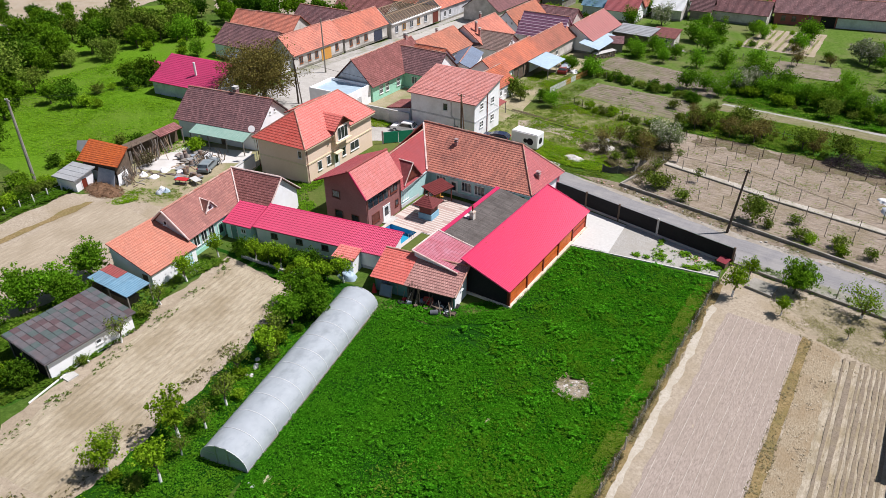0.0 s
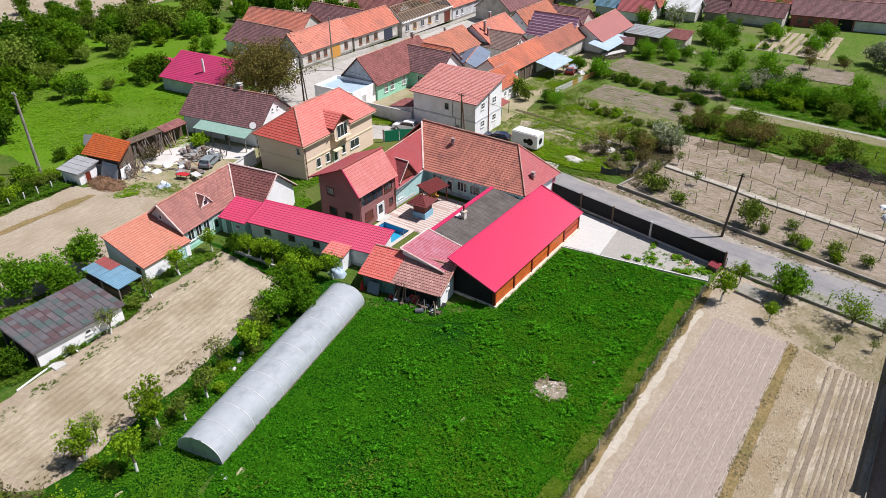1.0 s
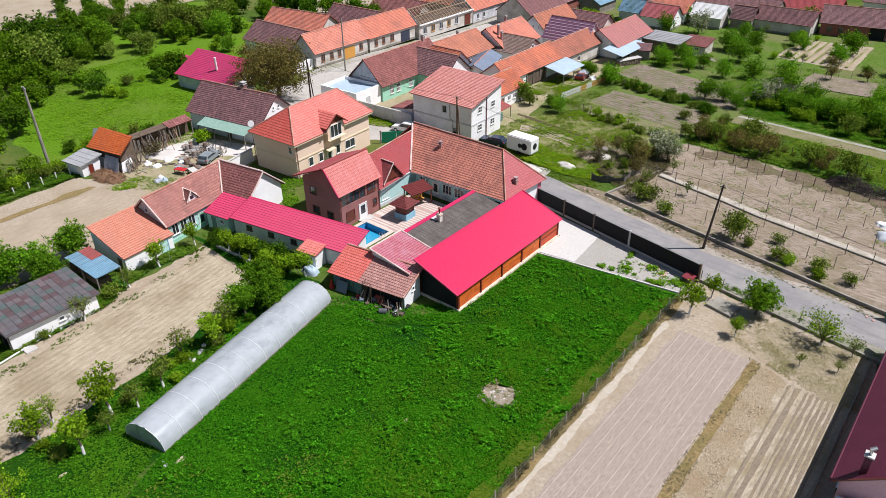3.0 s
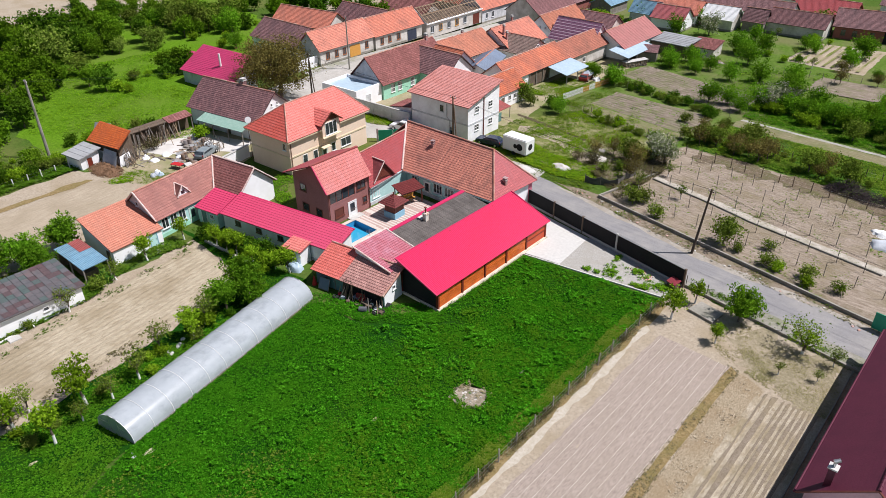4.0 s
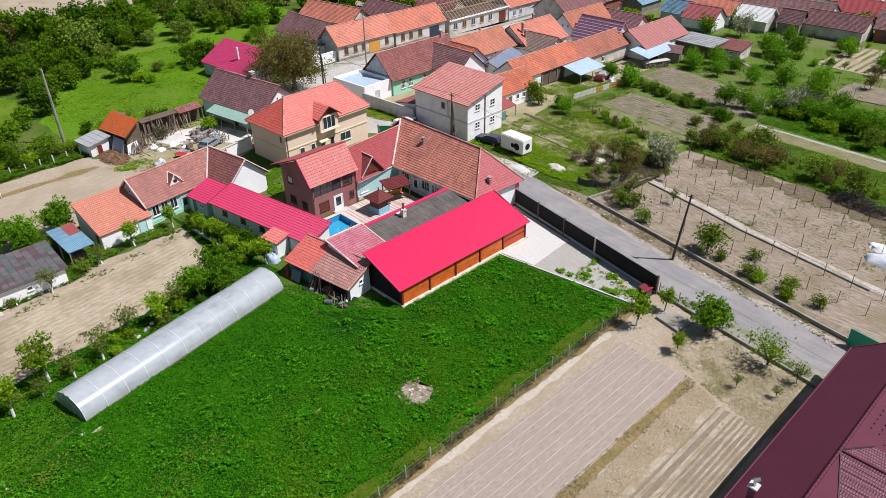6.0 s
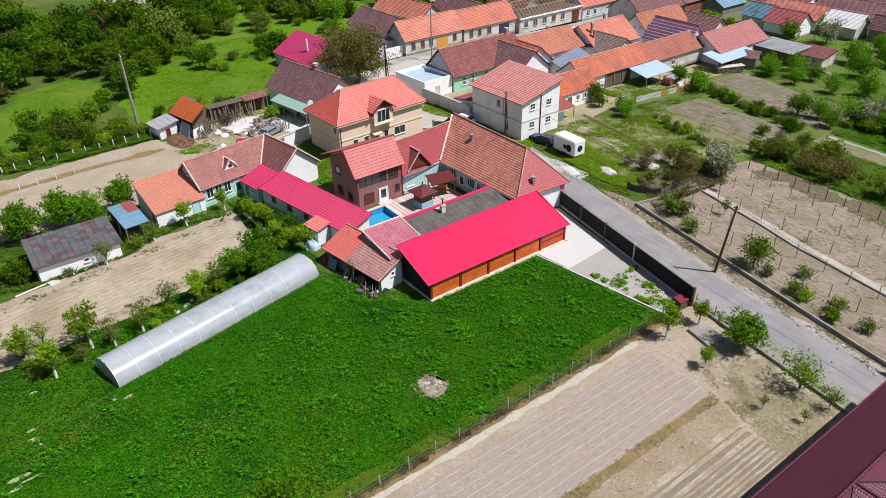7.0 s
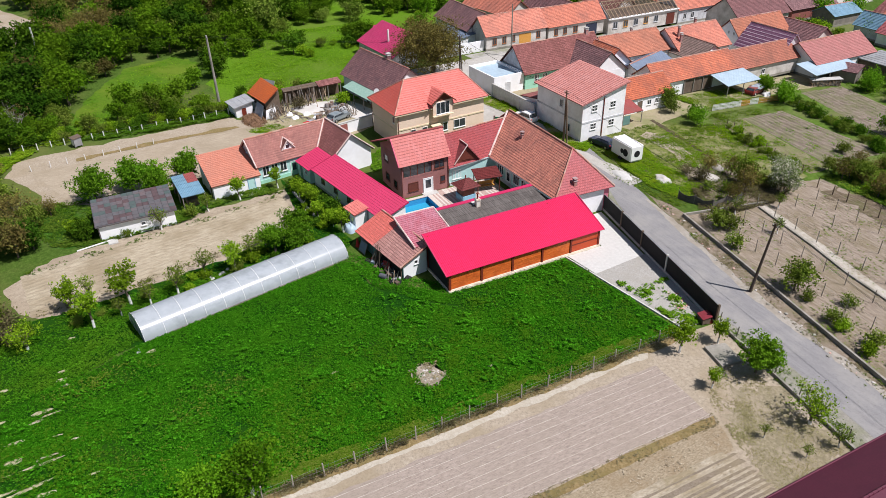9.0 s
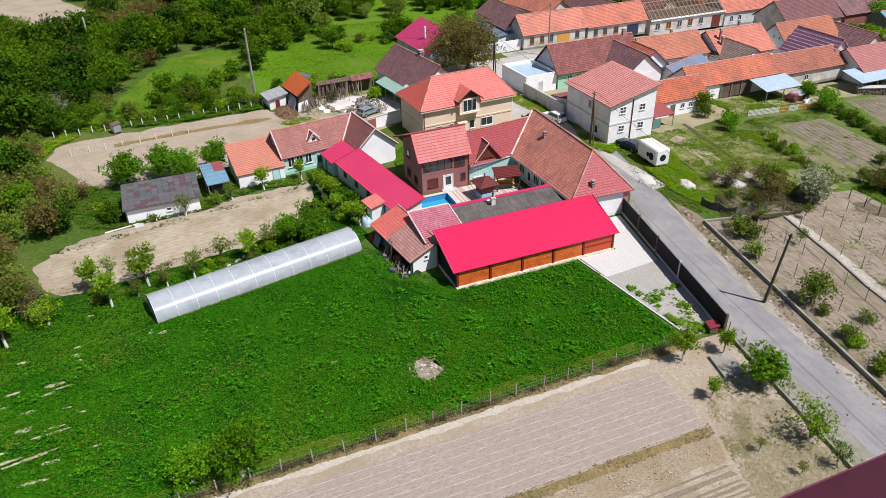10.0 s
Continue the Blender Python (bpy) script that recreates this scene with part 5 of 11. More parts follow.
TINTS = {LEAF_DARK: [LEAF_DARK, LEAF_DEEP, LEAF_GREEN, LEAF_BRIGHT], LEAF_GREEN: [LEAF_GREEN, LEAF_BRIGHT, LEAF_BRIGHT, LEAF_DARK], LEAF_OLIVE: [LEAF_OLIVE, LEAF_OLIVE, LEAF_BRIGHT, LEAF_RUST]}


def woodland(name, kinds, poly, n, size, gap, seed, label, keep=()):
    """Dense wood as one object: trunks and crowns of many trees."""
    rnd = random.Random(seed)
    xs, ys = [p[0] for p in poly], [p[1] for p in poly]
    spots, tries = [], 0
    while len(spots) < n and tries < n * 60:
        tries += 1
        x, y = rnd.uniform(min(xs), max(xs)), rnd.uniform(min(ys), max(ys))
        if not inside(poly, x, y) or any(inside(k, x, y) for k in keep) or any((x - a) ** 2 + (y - b) ** 2 < gap * gap for a, b in spots):
            continue
        spots.append((x, y))
    verts, loops, sizes, mats, slots, base = [], [], [], [], [], 0
    for x, y in spots:
        bark, _, crown = rnd.choice(KINDS[rnd.choice(kinds)])
        s = rnd.uniform(*size)
        M = np.array(pose(x, y, gz(x, y), 0, 0, rnd.uniform(0, 360)) @ Matrix.Diagonal((s * rnd.uniform(0.9, 1.15), s, s, 1)))
        for me in (bark, crown):
            m = rnd.choice(TINTS.get(me.materials[0], [me.materials[0]]))
            if m not in slots:
                slots.append(m)
            v = np.empty(len(me.vertices) * 3)
            me.vertices.foreach_get("co", v)
            verts.append(v.reshape(-1, 3) @ M[:3, :3].T + M[:3, 3])
            lv = np.empty(len(me.loops), np.int32)
            me.loops.foreach_get("vertex_index", lv)
            loops.append(lv + base)
            ls = np.empty(len(me.polygons), np.int32)
            me.polygons.foreach_get("loop_total", ls)
            sizes.append(ls)
            mats.append(np.full(len(ls), slots.index(m), np.int32))
            base += len(me.vertices)
    v, lv, ls, mi = np.concatenate(verts), np.concatenate(loops), np.concatenate(sizes), np.concatenate(mats)
    me = bpy.data.meshes.new(name)
    me.vertices.add(len(v))
    me.vertices.foreach_set("co", v.ravel())
    me.loops.add(len(lv))
    me.loops.foreach_set("vertex_index", lv)
    me.polygons.add(len(ls))
    me.polygons.foreach_set("loop_start", np.concatenate(([0], np.cumsum(ls)[:-1])).astype(np.int32))
    for m in slots:
        me.materials.append(m)
    me.polygons.foreach_set("material_index", mi)
    me.update(calc_edges=True)
    return tagged(new(name, me), label, "wood", kind="stuff")


# orchard row beside the greenhouse
for k, x, y, s in (("fruit", -11.8, -34.6, 1.1), ("fruit", -14.3, -30.8, 1.25), ("thin", -13.2, -28.9, 1.1), ("thin", -12.6, -31.9, 0.8), ("thin", -13.9, -26.0, 1.25), ("thin", -15.7, -22.7, 1.2), ("fruit", -15.2, -19.5, 1.0),
                   ("thin", -16.6, -17.4, 1.1), ("cherry", -17.2, -14.4, 1.05), ("cherry", -18.2, -11.6, 1.1), ("cherry", -15.8, -12.0, 1.0), ("fruit", -17.6, -5.8, 1.05), 
                   ("fruit", -8.9, -44.2, 1.2), ("thin", -17.2, -34.5, 1.0), ("fruit", -16.0, -36.2, 1.1), ("fruit", -22.0, -7.6, 0.85), ("fruit", -25.5, -7.4, 0.9), ("fruit", -29.0, -7.9, 0.8)):
    plant(k, x, y, s, "orchard row")
scatter(["bush", "darkbush", "olivebush"], [(-19.6, -10), (-16.5, -10), (-14.2, -24), (-16.2, -24)], 8, (0.4, 0.8), 1.2, 21, "orchard undergrowth")
scatter(["bush", "olivebush"], [(-15.8, -24), (-13.8, -24), (-12.2, -37), (-15.8, -37)], 7, (0.35, 0.6), 1.0, 22, "orchard undergrowth")
scatter(["bush", "darkbush", "bush"], [(-33.0, -7.6), (-20.4, -6.4), (-20.0, -5.0), (-31.6, -6.6)], 12, (0.65, 0.95), 0.9, 24, "bushes by the pink roof")
scatter(["bush", "fruit", "darkbush"], [(-33.5, -8.6), (-19.5, -8.4), (-19.0, -4.9), (-31.5, -7.3)], 15, (0.35, 0.65), 0.9, 23, "bushes by the pink roof")
# trees by the sheds
for k, x, y, s in (("cherry", -42.1, -20.2, 1.05), ("cherry", -42.8, -27.4, 1.2), ("cherry", -38.8, -24.6, 1.15), ("cherry", -41.0, -24.6, 0.95), ("cherry", -41.6, -32.2, 1.3), ("fruit", -32.4, -15.0, 1.0), ("thin", -31.2, -19.4, 0.8), ("olivebush", -30.9, -21.6, 0.9),
                   ("thin", -29.2, -25.6, 1.0), ("olivebush", -29.6, -29.5, 0.6), ("darkbush", -31.5, -34.2, 1.0), ("bush", -33.2, -35.0, 1.0), ("fruit", -33.4, -9.6, 0.9)):
    plant(k, x, y, s, "trees by the sheds")
# fruit trees on the dry lawn
for k, x, y, s in (("fruit", 18.9, 14.1, 0.95), ("fruit", 19.6, 18.2, 0.8), ("fruit", 23.9, 13.2, 0.62), ("cherry", 24.2, 18.1, 0.92), ("sparse", 30.8, 17.1, 0.85), ("thin", 33.6, 17.0, 0.8), ("thin", 30.1, 12.6, 0.45), ("thin", 33.1, 13.9, 0.5), ("near", 16.2, -25.4, 1.05), ("near", 15.6, -29.0, 0.85)):
    plant(k, x, y, s, "fruit trees by the lane")
# vineyard shrubs
for k, x, y, s in (("olivebush", 3.4, 34.6, 1.3), ("olivebush", 4.6, 35.4, 1.2), ("olivebush", 7.8, 32.8, 0.9), ("olivewood", 17.0, 31.6, 0.46), ("olivebush", 18.8, 31.2, 0.7), ("olivebush", 22.6, 30.4, 0.8), ("bush", 23.8, 30.0, 0.65), ("olivebush", 26.8, 30.6, 0.9), ("olivebush", 30.4, 30.0, 0.8), ("thin", 8.0, 39.4, 0.8), ("thin", 3.6, 44.6, 0.7),
                   ("olivebush", 21.5, 34.0, 0.7), ("bush", 27.4, 28.9, 0.8)):
    plant(k, x, y, s, "vineyard shrubs")
scatter(["olivebush", "olivewood", "bush", "olivebush", "bare"], [(-0.6, 58), (12, 57.5), (30, 56), (38, 56), (38, 60), (16, 62), (-0.5, 66)], 52, (0.34, 0.56), 1.2, 31, "hedge behind the vineyard")
scatter(["olivewood", "pale", "olivebush", "bare"], [(-0.8, 58.2), (3, 57.8), (8, 57.8), (13, 58.4), (12, 63), (6, 67), (-2, 67)], 15, (0.28, 0.4), 2.0, 35, "hedge behind the vineyard")
for x, y, k, s in ((-3.4, 45.8, "olivewood", 0.5), (1.1, 48.3, "bloom", 0.8), (-1.2, 50.5, "bloom", 0.9), (-6.2, 46.5, "bare", 0.5), (-8.3, 44.2, "bare", 0.45), (-1.6, 44.2, "bare", 0.6), (2.1, 38.7, "thin", 0.8), (-6.8, 41.6, "brownbush", 0.9), (-4.4, 40.4, "olivebush", 0.8), (-9.4, 41.4, "brownbush", 0.7), (-2.6, 42.2, "olivebush", 0.9), (-0.6, 41.0, "bare", 0.5), (-2.2, 47.6, "olivebush", 1.1)):
    plant(k, x, y, s, "trees by the track")
# trees between the beds and the yards
for x, y, k, s in ((-62, 134, "greenwood", 1.0), (-68, 140, "wood", 1.1), (-57, 139, "greenwood", 0.9), (-22.2, 55.8, "greenwood", 0.62), (-30.6, 57.4, "olivewood", 0.6), (-24.6, 57.6, "darkbush", 1.3), (-28.4, 56.0, "olivewood", 0.5),
                   (-25.0, 78.8, "greenwood", 0.6), (-28.6, 78.4, "cherry", 1.1), (-5.6, 79.4, "wood", 0.72), (-2.6, 80.6, "greenwood", 0.72),
                   (-15.2, 95.2, "greenwood", 0.62), (-21.0, 95.6, "wood", 0.62), (0.6, 78.4, "wood", 0.66), (1.9, 82.6, "wood", 0.68), (5.5, 86.5, "bloom", 1.25), (3.4, 83.6, "bloom", 1.2), (-4.2, 66.6, "olivebush", 1.2)):
    plant("garden" if k in ("wood", "greenwood") else k, x, y, s * 0.98 if k in ("wood", "greenwood") else s * 0.8, "garden trees")
# trees of the far gardens
for x, y, k, s in ((-13, 115, "greenwood", 0.75), (21.5, 115, "bloom", 1.3), (24, 113, "greenwood", 0.6), (19.8, 95, "greenwood", 0.7), (7.4, 83.4, "greenwood", 0.75), (9.9, 82.6, "greenwood", 0.7), (12.0, 82.2, "greenwood", 0.7), (14.8, 82.4, "greenwood", 0.78),
                   (18.0, 83.0, "greenwood", 0.72), (19.4, 88.6, "wood", 0.7), (22.3, 81.4, "greenwood", 0.72), (26.4, 80.6, "greenwood", 0.68), (30.5, 80.0, "wood", 0.7), (2.9, 95.4, "wood", 0.72), (-21.2, 97, "greenwood", 0.62), (-17, 99, "greenwood", 0.65), (-20, 103, "wood", 0.6), (-24, 100, "greenwood", 0.6), (6, 88, "greenwood", 0.8),
                   (10, 90, "greenwood", 0.75), (-14, 100, "greenwood", 0.6), (2, 104, "greenwood", 0.5), (9, 107, "bare", 0.7), (15, 110, "bare", 0.6), (27, 100, "wood", 0.6), (28, 90, "greenwood", 0.6)):
    plant("garden" if k in ("wood", "greenwood") else k, x, y, s * 0.98 if k in ("wood", "greenwood") else s * 0.8, "garden trees")
scatter(["bush", "darkbush", "olivebush", "bush"], [(2, 79.5), (30, 77.5), (32, 83), (3, 86)], 22, (0.7, 1.2), 1.3, 38, "garden undergrowth")
scatter(["bush", "darkbush", "olivebush"], [(-27, 77.5), (-2, 72.6), (-1.4, 74.4), (-26, 80)], 18, (0.4, 0.75), 1.1, 39, "garden undergrowth")
# trees round the striped plots
for x, y, k, s in ((25, 84, "bloom", 0.9), (30, 78, "darkbush", 1.4), (-25.6, 125.5, "bloom", 1.5), (-32, 122, "greenwood", 0.75), (-14.6, 116, "greenwood", 0.8), (-4.3, 128.5, "greenwood", 0.55),
                   (19.5, 117.6, "bloom", 1.4), (23, 119, "greenwood", 0.7), (13.8, 114.2, "greenwood", 0.45), (6.7, 116, "bare", 0.5), (-8.3, 95.8, "greenwood", 0.65), (-3.4, 98.3, "greenwood", 0.7),
                   (1.8, 101.5, "wood", 0.7), (-31.2, 80.6, "bush", 1.4), (-20, 140, "greenwood", 0.8), (-32, 134, "greenwood", 0.8), (-44, 128, "greenwood", 0.7), (-6, 146, "wood", 0.8)):
    plant("garden" if k in ("wood", "greenwood") else k, x, y, s * 0.98 if k in ("wood", "greenwood") else s * 0.8, "garden trees")
scatter(["greenwood", "olivebush", "olivewood"], [(12, 77), (32, 76), (34, 88), (14, 88)], 7, (0.35, 0.5), 3.0, 32, "garden trees")
scatter(["garden", "garden", "bush", "darkbush", "thin"], [(-18.8, 117.8), (-12.9, 135.6), (6.7, 139.4), (13.0, 115.4), (-1.3, 113.1), (-12.6, 106.1)], 24, (0.5, 0.95), 2.6, 128, "garden trees")
scatter(["darkbush", "bush", "olivebush"], [(-60, 122), (-42, 112), (-40, 118), (-56, 128)], 14, (0.8, 1.3), 2.2, 125, "garden hedge")
plant("garden", -23.4, 77.0, 0.66, "garden trees")
scatter(["bush", "olivebush", "darkbush"], [(-20, 76), (-2, 71), (-1, 73.5), (-19, 78)], 14, (0.5, 0.9), 1.0, 33, "garden hedge")
scatter(["bush", "olivebush"], [(-21, 58), (-4, 54), (-3, 57), (-20.5, 61)], 14, (0.4, 0.8), 1.0, 34, "garden hedge")
plant("big", -66.6, 30.4, 1.02)
for x, y, k, z in ((-76, -40.5, "bare", 0.75), (-72, -41.6, "dead", 0.8), (-74.5, -43, "dead", 0.9), (-78.5, -42, "dead", 0.75), (-98.4, -44.3, "dead", 1.05), (-99.6, -45.4, "dead", 0.9), (-88, -42, "pale", 0.6), (-96, -44, "greenwood", 0.9), (-72, -43, "greenwood", 0.7), (-75, -47, "pale", 0.5)):
    plant(k, x, y, z, "trees at the wood's edge")
# hedge and woods behind the pale field
scatter(["darkbush", "bush", "bush", "olivebush"], [(-66.2, -9), (-66.2, -28), (-66, -44), (-68.5, -44), (-69, -28), (-70, -8)], 44, (0.6, 1.0), 1.2, 41, "hedge along the pale field")
for x, y, z in ((-76.5, -24.7, 0.75), (-74.5, -22.4, 0.7), (-73.5, -20.2, 0.8), (-74.9, -16.1, 0.7), (-82.5, -11.8, 0.7), (-72.0, -26.6, 0.55)):
    plant("greenwood", x, y, z * 0.82, "trees by the clearing")
scatter(["bush", "greenwood", "olivewood"], [(-69, -10), (-74, -12), (-74, -22), (-69, -26)], 8, (0.36, 0.52), 2.2, 55, "trees by the clearing")
CLEAR = [(-66, -37), (-77, -36), (-92, -30), (-105, -23), (-108, -11), (-98, -6), (-88, -10), (-78, -7), (-69, -8), (-67, -26)]
MEAD = [(-70, 6), (-60, 12), (-68, 24), (-84, 33), (-112, 36), (-122, 54), (-106, 52), (-92, 40), (-112, 24), (-100, 2), (-84, -6)]
BUDWOOD = [(-116, -20), (-122, -36), (-136, -38), (-144, -24), (-132, -12)]
OPEN = [(-124, -60), (-118, -48), (-124, -38), (-150, -34), (-150, -62)]
woodland("wood", ["wood", "wood", "wood", "greenwood", "greenwood", "olivewood"], [(-70, -12), (-86, -8), (-100, 4), (-112, 10), (-121, 30), (-134, 27), (-145, 8), (-150, -12), (-140, -32), (-132, -46), (-108, -62), (-80, -64), (-66, -46)], 150, (0.42, 1.05), 3.9, 42, "dense spring wood of mixed green trees", (CLEAR, MEAD, BUDWOOD, OPEN))
woodland("wood", ["wood", "greenwood", "olivewood", "bare"], [(-112, -62), (-132, -44), (-146, -34), (-175, -30), (-200, -60), (-150, -120), (-90, -100), (-60, -70), (-70, -62)], 80, (0.8, 1.2), 4.4, 43, "far wood of mixed green trees", ([(-126, -50), (-132, -38), (-156, -34), (-196, -48), (-190, -76), (-150, -66)],))
woodland("wood", ["wood", "greenwood"], [(-114, 40), (-124, 56), (-140, 60), (-172, 40), (-150, 30), (-126, 28)], 18, (0.5, 0.7), 3.4, 44, "far dark green wood edge")
for k, x, y, z in (("pale", -115.2, 9.6, 1.2), ("greenwood", -99.5, 10, 0.5), ("wood", -94.6, 11, 0.55), ("olivebush", -96.8, 17.6, 1.2), ("darkbush", -94, 23.6, 1.3), ("bush", -131.8, 39.4, 1.4), ("greenwood", -116, 44.8, 0.5), ("darkbush", -113, 55.6, 1.4), ("greenwood", -124, 27, 0.7), ("wood", -121.6, 33, 0.6), ("greenwood", -117, 41.4, 0.65), ("wood", -121.7, 56.8, 0.7), ("greenwood", -128.8, 54, 0.7), ("greenwood", -104, 6, 0.6), ("olivewood", -108, 12, 0.6), ("wood", -93.9, 27, 0.5), ("darkbush", -101, 14, 1.3), ("bush", -92.5, 12.5, 1.2), ("bush", -90.5, 13.5, 0.9)):
    plant(k, x, y, z, "meadow bushes")
scatter(["greenwood", "olivewood", "wood"], [(-150, 30), (-122, 42), (-112, 48), (-116, 54), (-130, 52), (-154, 38)], 15, (0.5, 0.8), 3.0, 71, "meadow bushes")
scatter(["garden", "bush", "darkbush", "olivewood"], [(-96, 44), (-112, 40), (-138, 46), (-146, 60), (-112, 62)], 26, (0.6, 1.1), 2.8, 130, "meadow bushes")
scatter(["bush", "garden", "garden", "pale"], [(-148.5, 25.6), (-148.7, 44.2), (-132.7, 62.9), (-107.6, 58.1), (-105.5, 37.6), (-116.4, 24.6)], 16, (0.5, 0.8), 4.2, 131, "meadow bushes")
scatter(["wood", "greenwood"], [(-128, 14), (-116, 25), (-122, 33), (-136, 28)], 7, (0.6, 0.85), 3.2, 72, "meadow bushes")
scatter(["darkbush", "bush", "greenwood"], [(-99, 20), (-92, 20), (-91, 27), (-97, 29)], 7, (0.5, 0.75), 1.8, 73, "meadow bushes")
scatter(["darkbush", "bush", "olivebush"], [(-74, -6), (-67, -3), (-66, 8), (-71, 12)], 16, (0.6, 1.1), 1.5, 46, "bushes behind the hut")
woodland("thicket", ["wood", "olivewood", "olivewood", "darkbush", "bare"], [(-63, -45), (-56, -44), (-46, -41), (-40, -37.5), (-31, -39), (-26, -46), (-30, -62), (-62, -66)], 80, (0.4, 0.72), 1.8, 47, "dense thicket past the sheds")
for k, x, y, z in (("brownbush", -14.5, -42, 1.2), ("bare", -17, -44, 0.6), ("olivewood", -15, -43.5, 0.5), ("brownbush", -12.8, -42.2, 1.1), ("olivewood", -19.5, -45, 0.55), ("darkbush", -13.4, -40.8, 1.0), ("brownbush", -16.5, -42.8, 1.1), ("olivewood", -22.5, -46, 0.55), ("bare", -26, -45.5, 0.6), ("sparse", -11.2, -40.6, 0.8)):
    plant(k, x, y, z, "thicket past the plot")
scatter(["olivewood", "darkbush", "brownbush"], [(-30, -43.5), (-24, -45.8), (-17, -45.4), (-14, -43), (-10, -47), (-14, -58), (-28, -56)], 20, (0.35, 0.6), 1.6, 48, "thicket past the plot")
woodland("wood", ["wood", "greenwood"], [(-125, 62), (-95, 74), (-90, 92), (-100, 96), (-128, 80), (-150, 66)], 26, (0.5, 0.8), 4.0, 49, "tree belt behind the street houses")

woodland("thicket", ["bare", "bare", "bare", "brownbush"], [(-118, -22), (-124, -34), (-136, -36), (-142, -24), (-132, -14)], 24, (0.6, 0.95), 2.6, 60, "brown thicket of trees just coming into bud")
woodland("thicket", ["bare", "bare", "olivewood"], [(-122, -53), (-127, -50.5), (-136, -55), (-136, -62), (-124, -60)], 12, (0.7, 0.95), 2.6, 61, "brown half-bare trees at the field's edge")
woodland("thicket", ["bare", "bare", "olivewood", "brownbush"], [(-118, -30), (-128, -38), (-150, -36), (-168, -36), (-178, -18), (-160, -8), (-146, -14)], 34, (0.75, 1.1), 4.0, 58, "brown thicket of half-bare trees")
scatter(["olivewood", "darkbush", "greenwood", "bush"], [(-66.4, -30), (-75, -33), (-84, -35.5), (-84, -40), (-67, -41)], 16, (0.4, 0.62), 2.0, 59, "trees by the clearing")


def leaf_cover(name, poly, n, size, tall, leafmat, label, category, seed=77, holes=(), k=4, bias=-0.75, freq=0.22):
    """Leaf rosettes strewn over a polygon, thicker in patches."""
    rnd = np.random.RandomState(seed)
    X, Y = np.array([p[0] for p in poly]), np.array([p[1] for p in poly])
    x, y = rnd.uniform(X.min(), X.max(), n), rnd.uniform(Y.min(), Y.max(), n)
    ok = np.zeros(n, bool)
    for i in range(len(X)):
        x0, y0, x1, y1 = X[i], Y[i], X[i - 1], Y[i - 1]
        ok ^= ((y0 > y) != (y1 > y)) & (x < (x1 - x0) * (y - y0) / (y1 - y0 + 1e-9) + x0)
    for cx, cy, rx, ry in holes:
        ok &= ((x - cx) / rx) ** 2 + ((y - cy) / ry) ** 2 > 1
    x, y = x[ok], y[ok]
    dens = np.array([noise.noise((a * freq, b * freq, 3.0 + seed)) + 0.5 * noise.noise((a * freq * 4, b * freq * 4, 8.0)) for a, b in zip(x, y)])
    keep = dens > rnd.uniform(bias, bias + 1.1, len(x))
    x, y, dens = x[keep], y[keep], np.clip(dens[keep], 0, 1)[:, None]
    m = len(x)
    z = np.array([gz(a, b) for a, b in zip(x, y)])[:, None]
    ang = rnd.uniform(0, 6.283, (m, k))
    r = rnd.uniform(size[0], size[1], (m, k)) * (1 + 0.7 * dens)
    h = rnd.uniform(tall[0], tall[1], (m, 1)) * (1 + 0.9 * dens) + rnd.uniform(-0.03, 0.05, (m, k))
    c = np.stack([x[:, None] + np.cos(ang) * r, y[:, None] + np.sin(ang) * r, z + np.maximum(h, 0.05)], 2).reshape(-1, 3)
    ux, uy = np.cos(ang).ravel(), np.sin(ang).ravel()
    q = m * k
    s = r.ravel() * rnd.uniform(0.7, 1.2, q)
    A = np.stack([ux * s, uy * s, rnd.uniform(-0.2, 0.45, q) * s], 1)
    B = np.stack([-uy * s * 0.62, ux * s * 0.62, rnd.uniform(-0.2, 0.2, q) * s], 1)
    v = np.stack([c - A, c + A * 0.7 + B * 1.15, c + A * 0.7 - B * 1.15], 1).reshape(-1, 3)
    me = bpy.data.meshes.new(name)
    me.vertices.add(3 * q)
    me.vertices.foreach_set("co", v.ravel())
    me.loops.add(3 * q)
    me.loops.foreach_set("vertex_index", np.arange(3 * q, dtype=np.int32))
    me.polygons.add(q)
    me.polygons.foreach_set("loop_start", np.arange(0, 3 * q, 3, dtype=np.int32))
    me.update(calc_edges=True)
    me.materials.append(leafmat)
    return tagged(new(name, me), label, category, kind="stuff")


LEAF_FRINGE = leaf_mat("yellowing_leaf", (0.07, 0.15, 0.009), (0.13, 0.21, 0.018), (0.21, 0.25, 0.045), (0.08, 0.17, 0.010), 0.5)
ASH = (10.6, -7.8, 1.55, 1.2)
DRYSPOTS = ((5.4, -40.3, 2.4), (7.7, -41.0, 2.2), (-1.0, -39.5, 0.9), (0.1, -40.1, 0.7), (-4.8, -37.9, 0.5), (-6.0, -37.7, 0.45), (4.1, -41.7, 0.7), (8.4, -36.1, 0.6), (0.5, -43.6, 0.7), (-5.1, -30.0, 0.45), (2.6, -38.4, 0.5), (12.2, -2.4, 0.4), (6.2, -15.4, 0.4), (10.5, -40.5, 1.2), (4.8, -39.2, 0.9), (8.8, -39.4, 0.8), (7.4, -42.6, 1.2), (-3.8, -37.6, 0.5), (-5.6, -42.6, 0.5), (-1.2, -43.1, 0.8), (3.7, -37.0, 0.5), (-11.0, -36.7, 0.4), (-0.4, -38.8, 0.9), (1.9, -41.6, 0.8), (6.2, -43.4, 0.9))
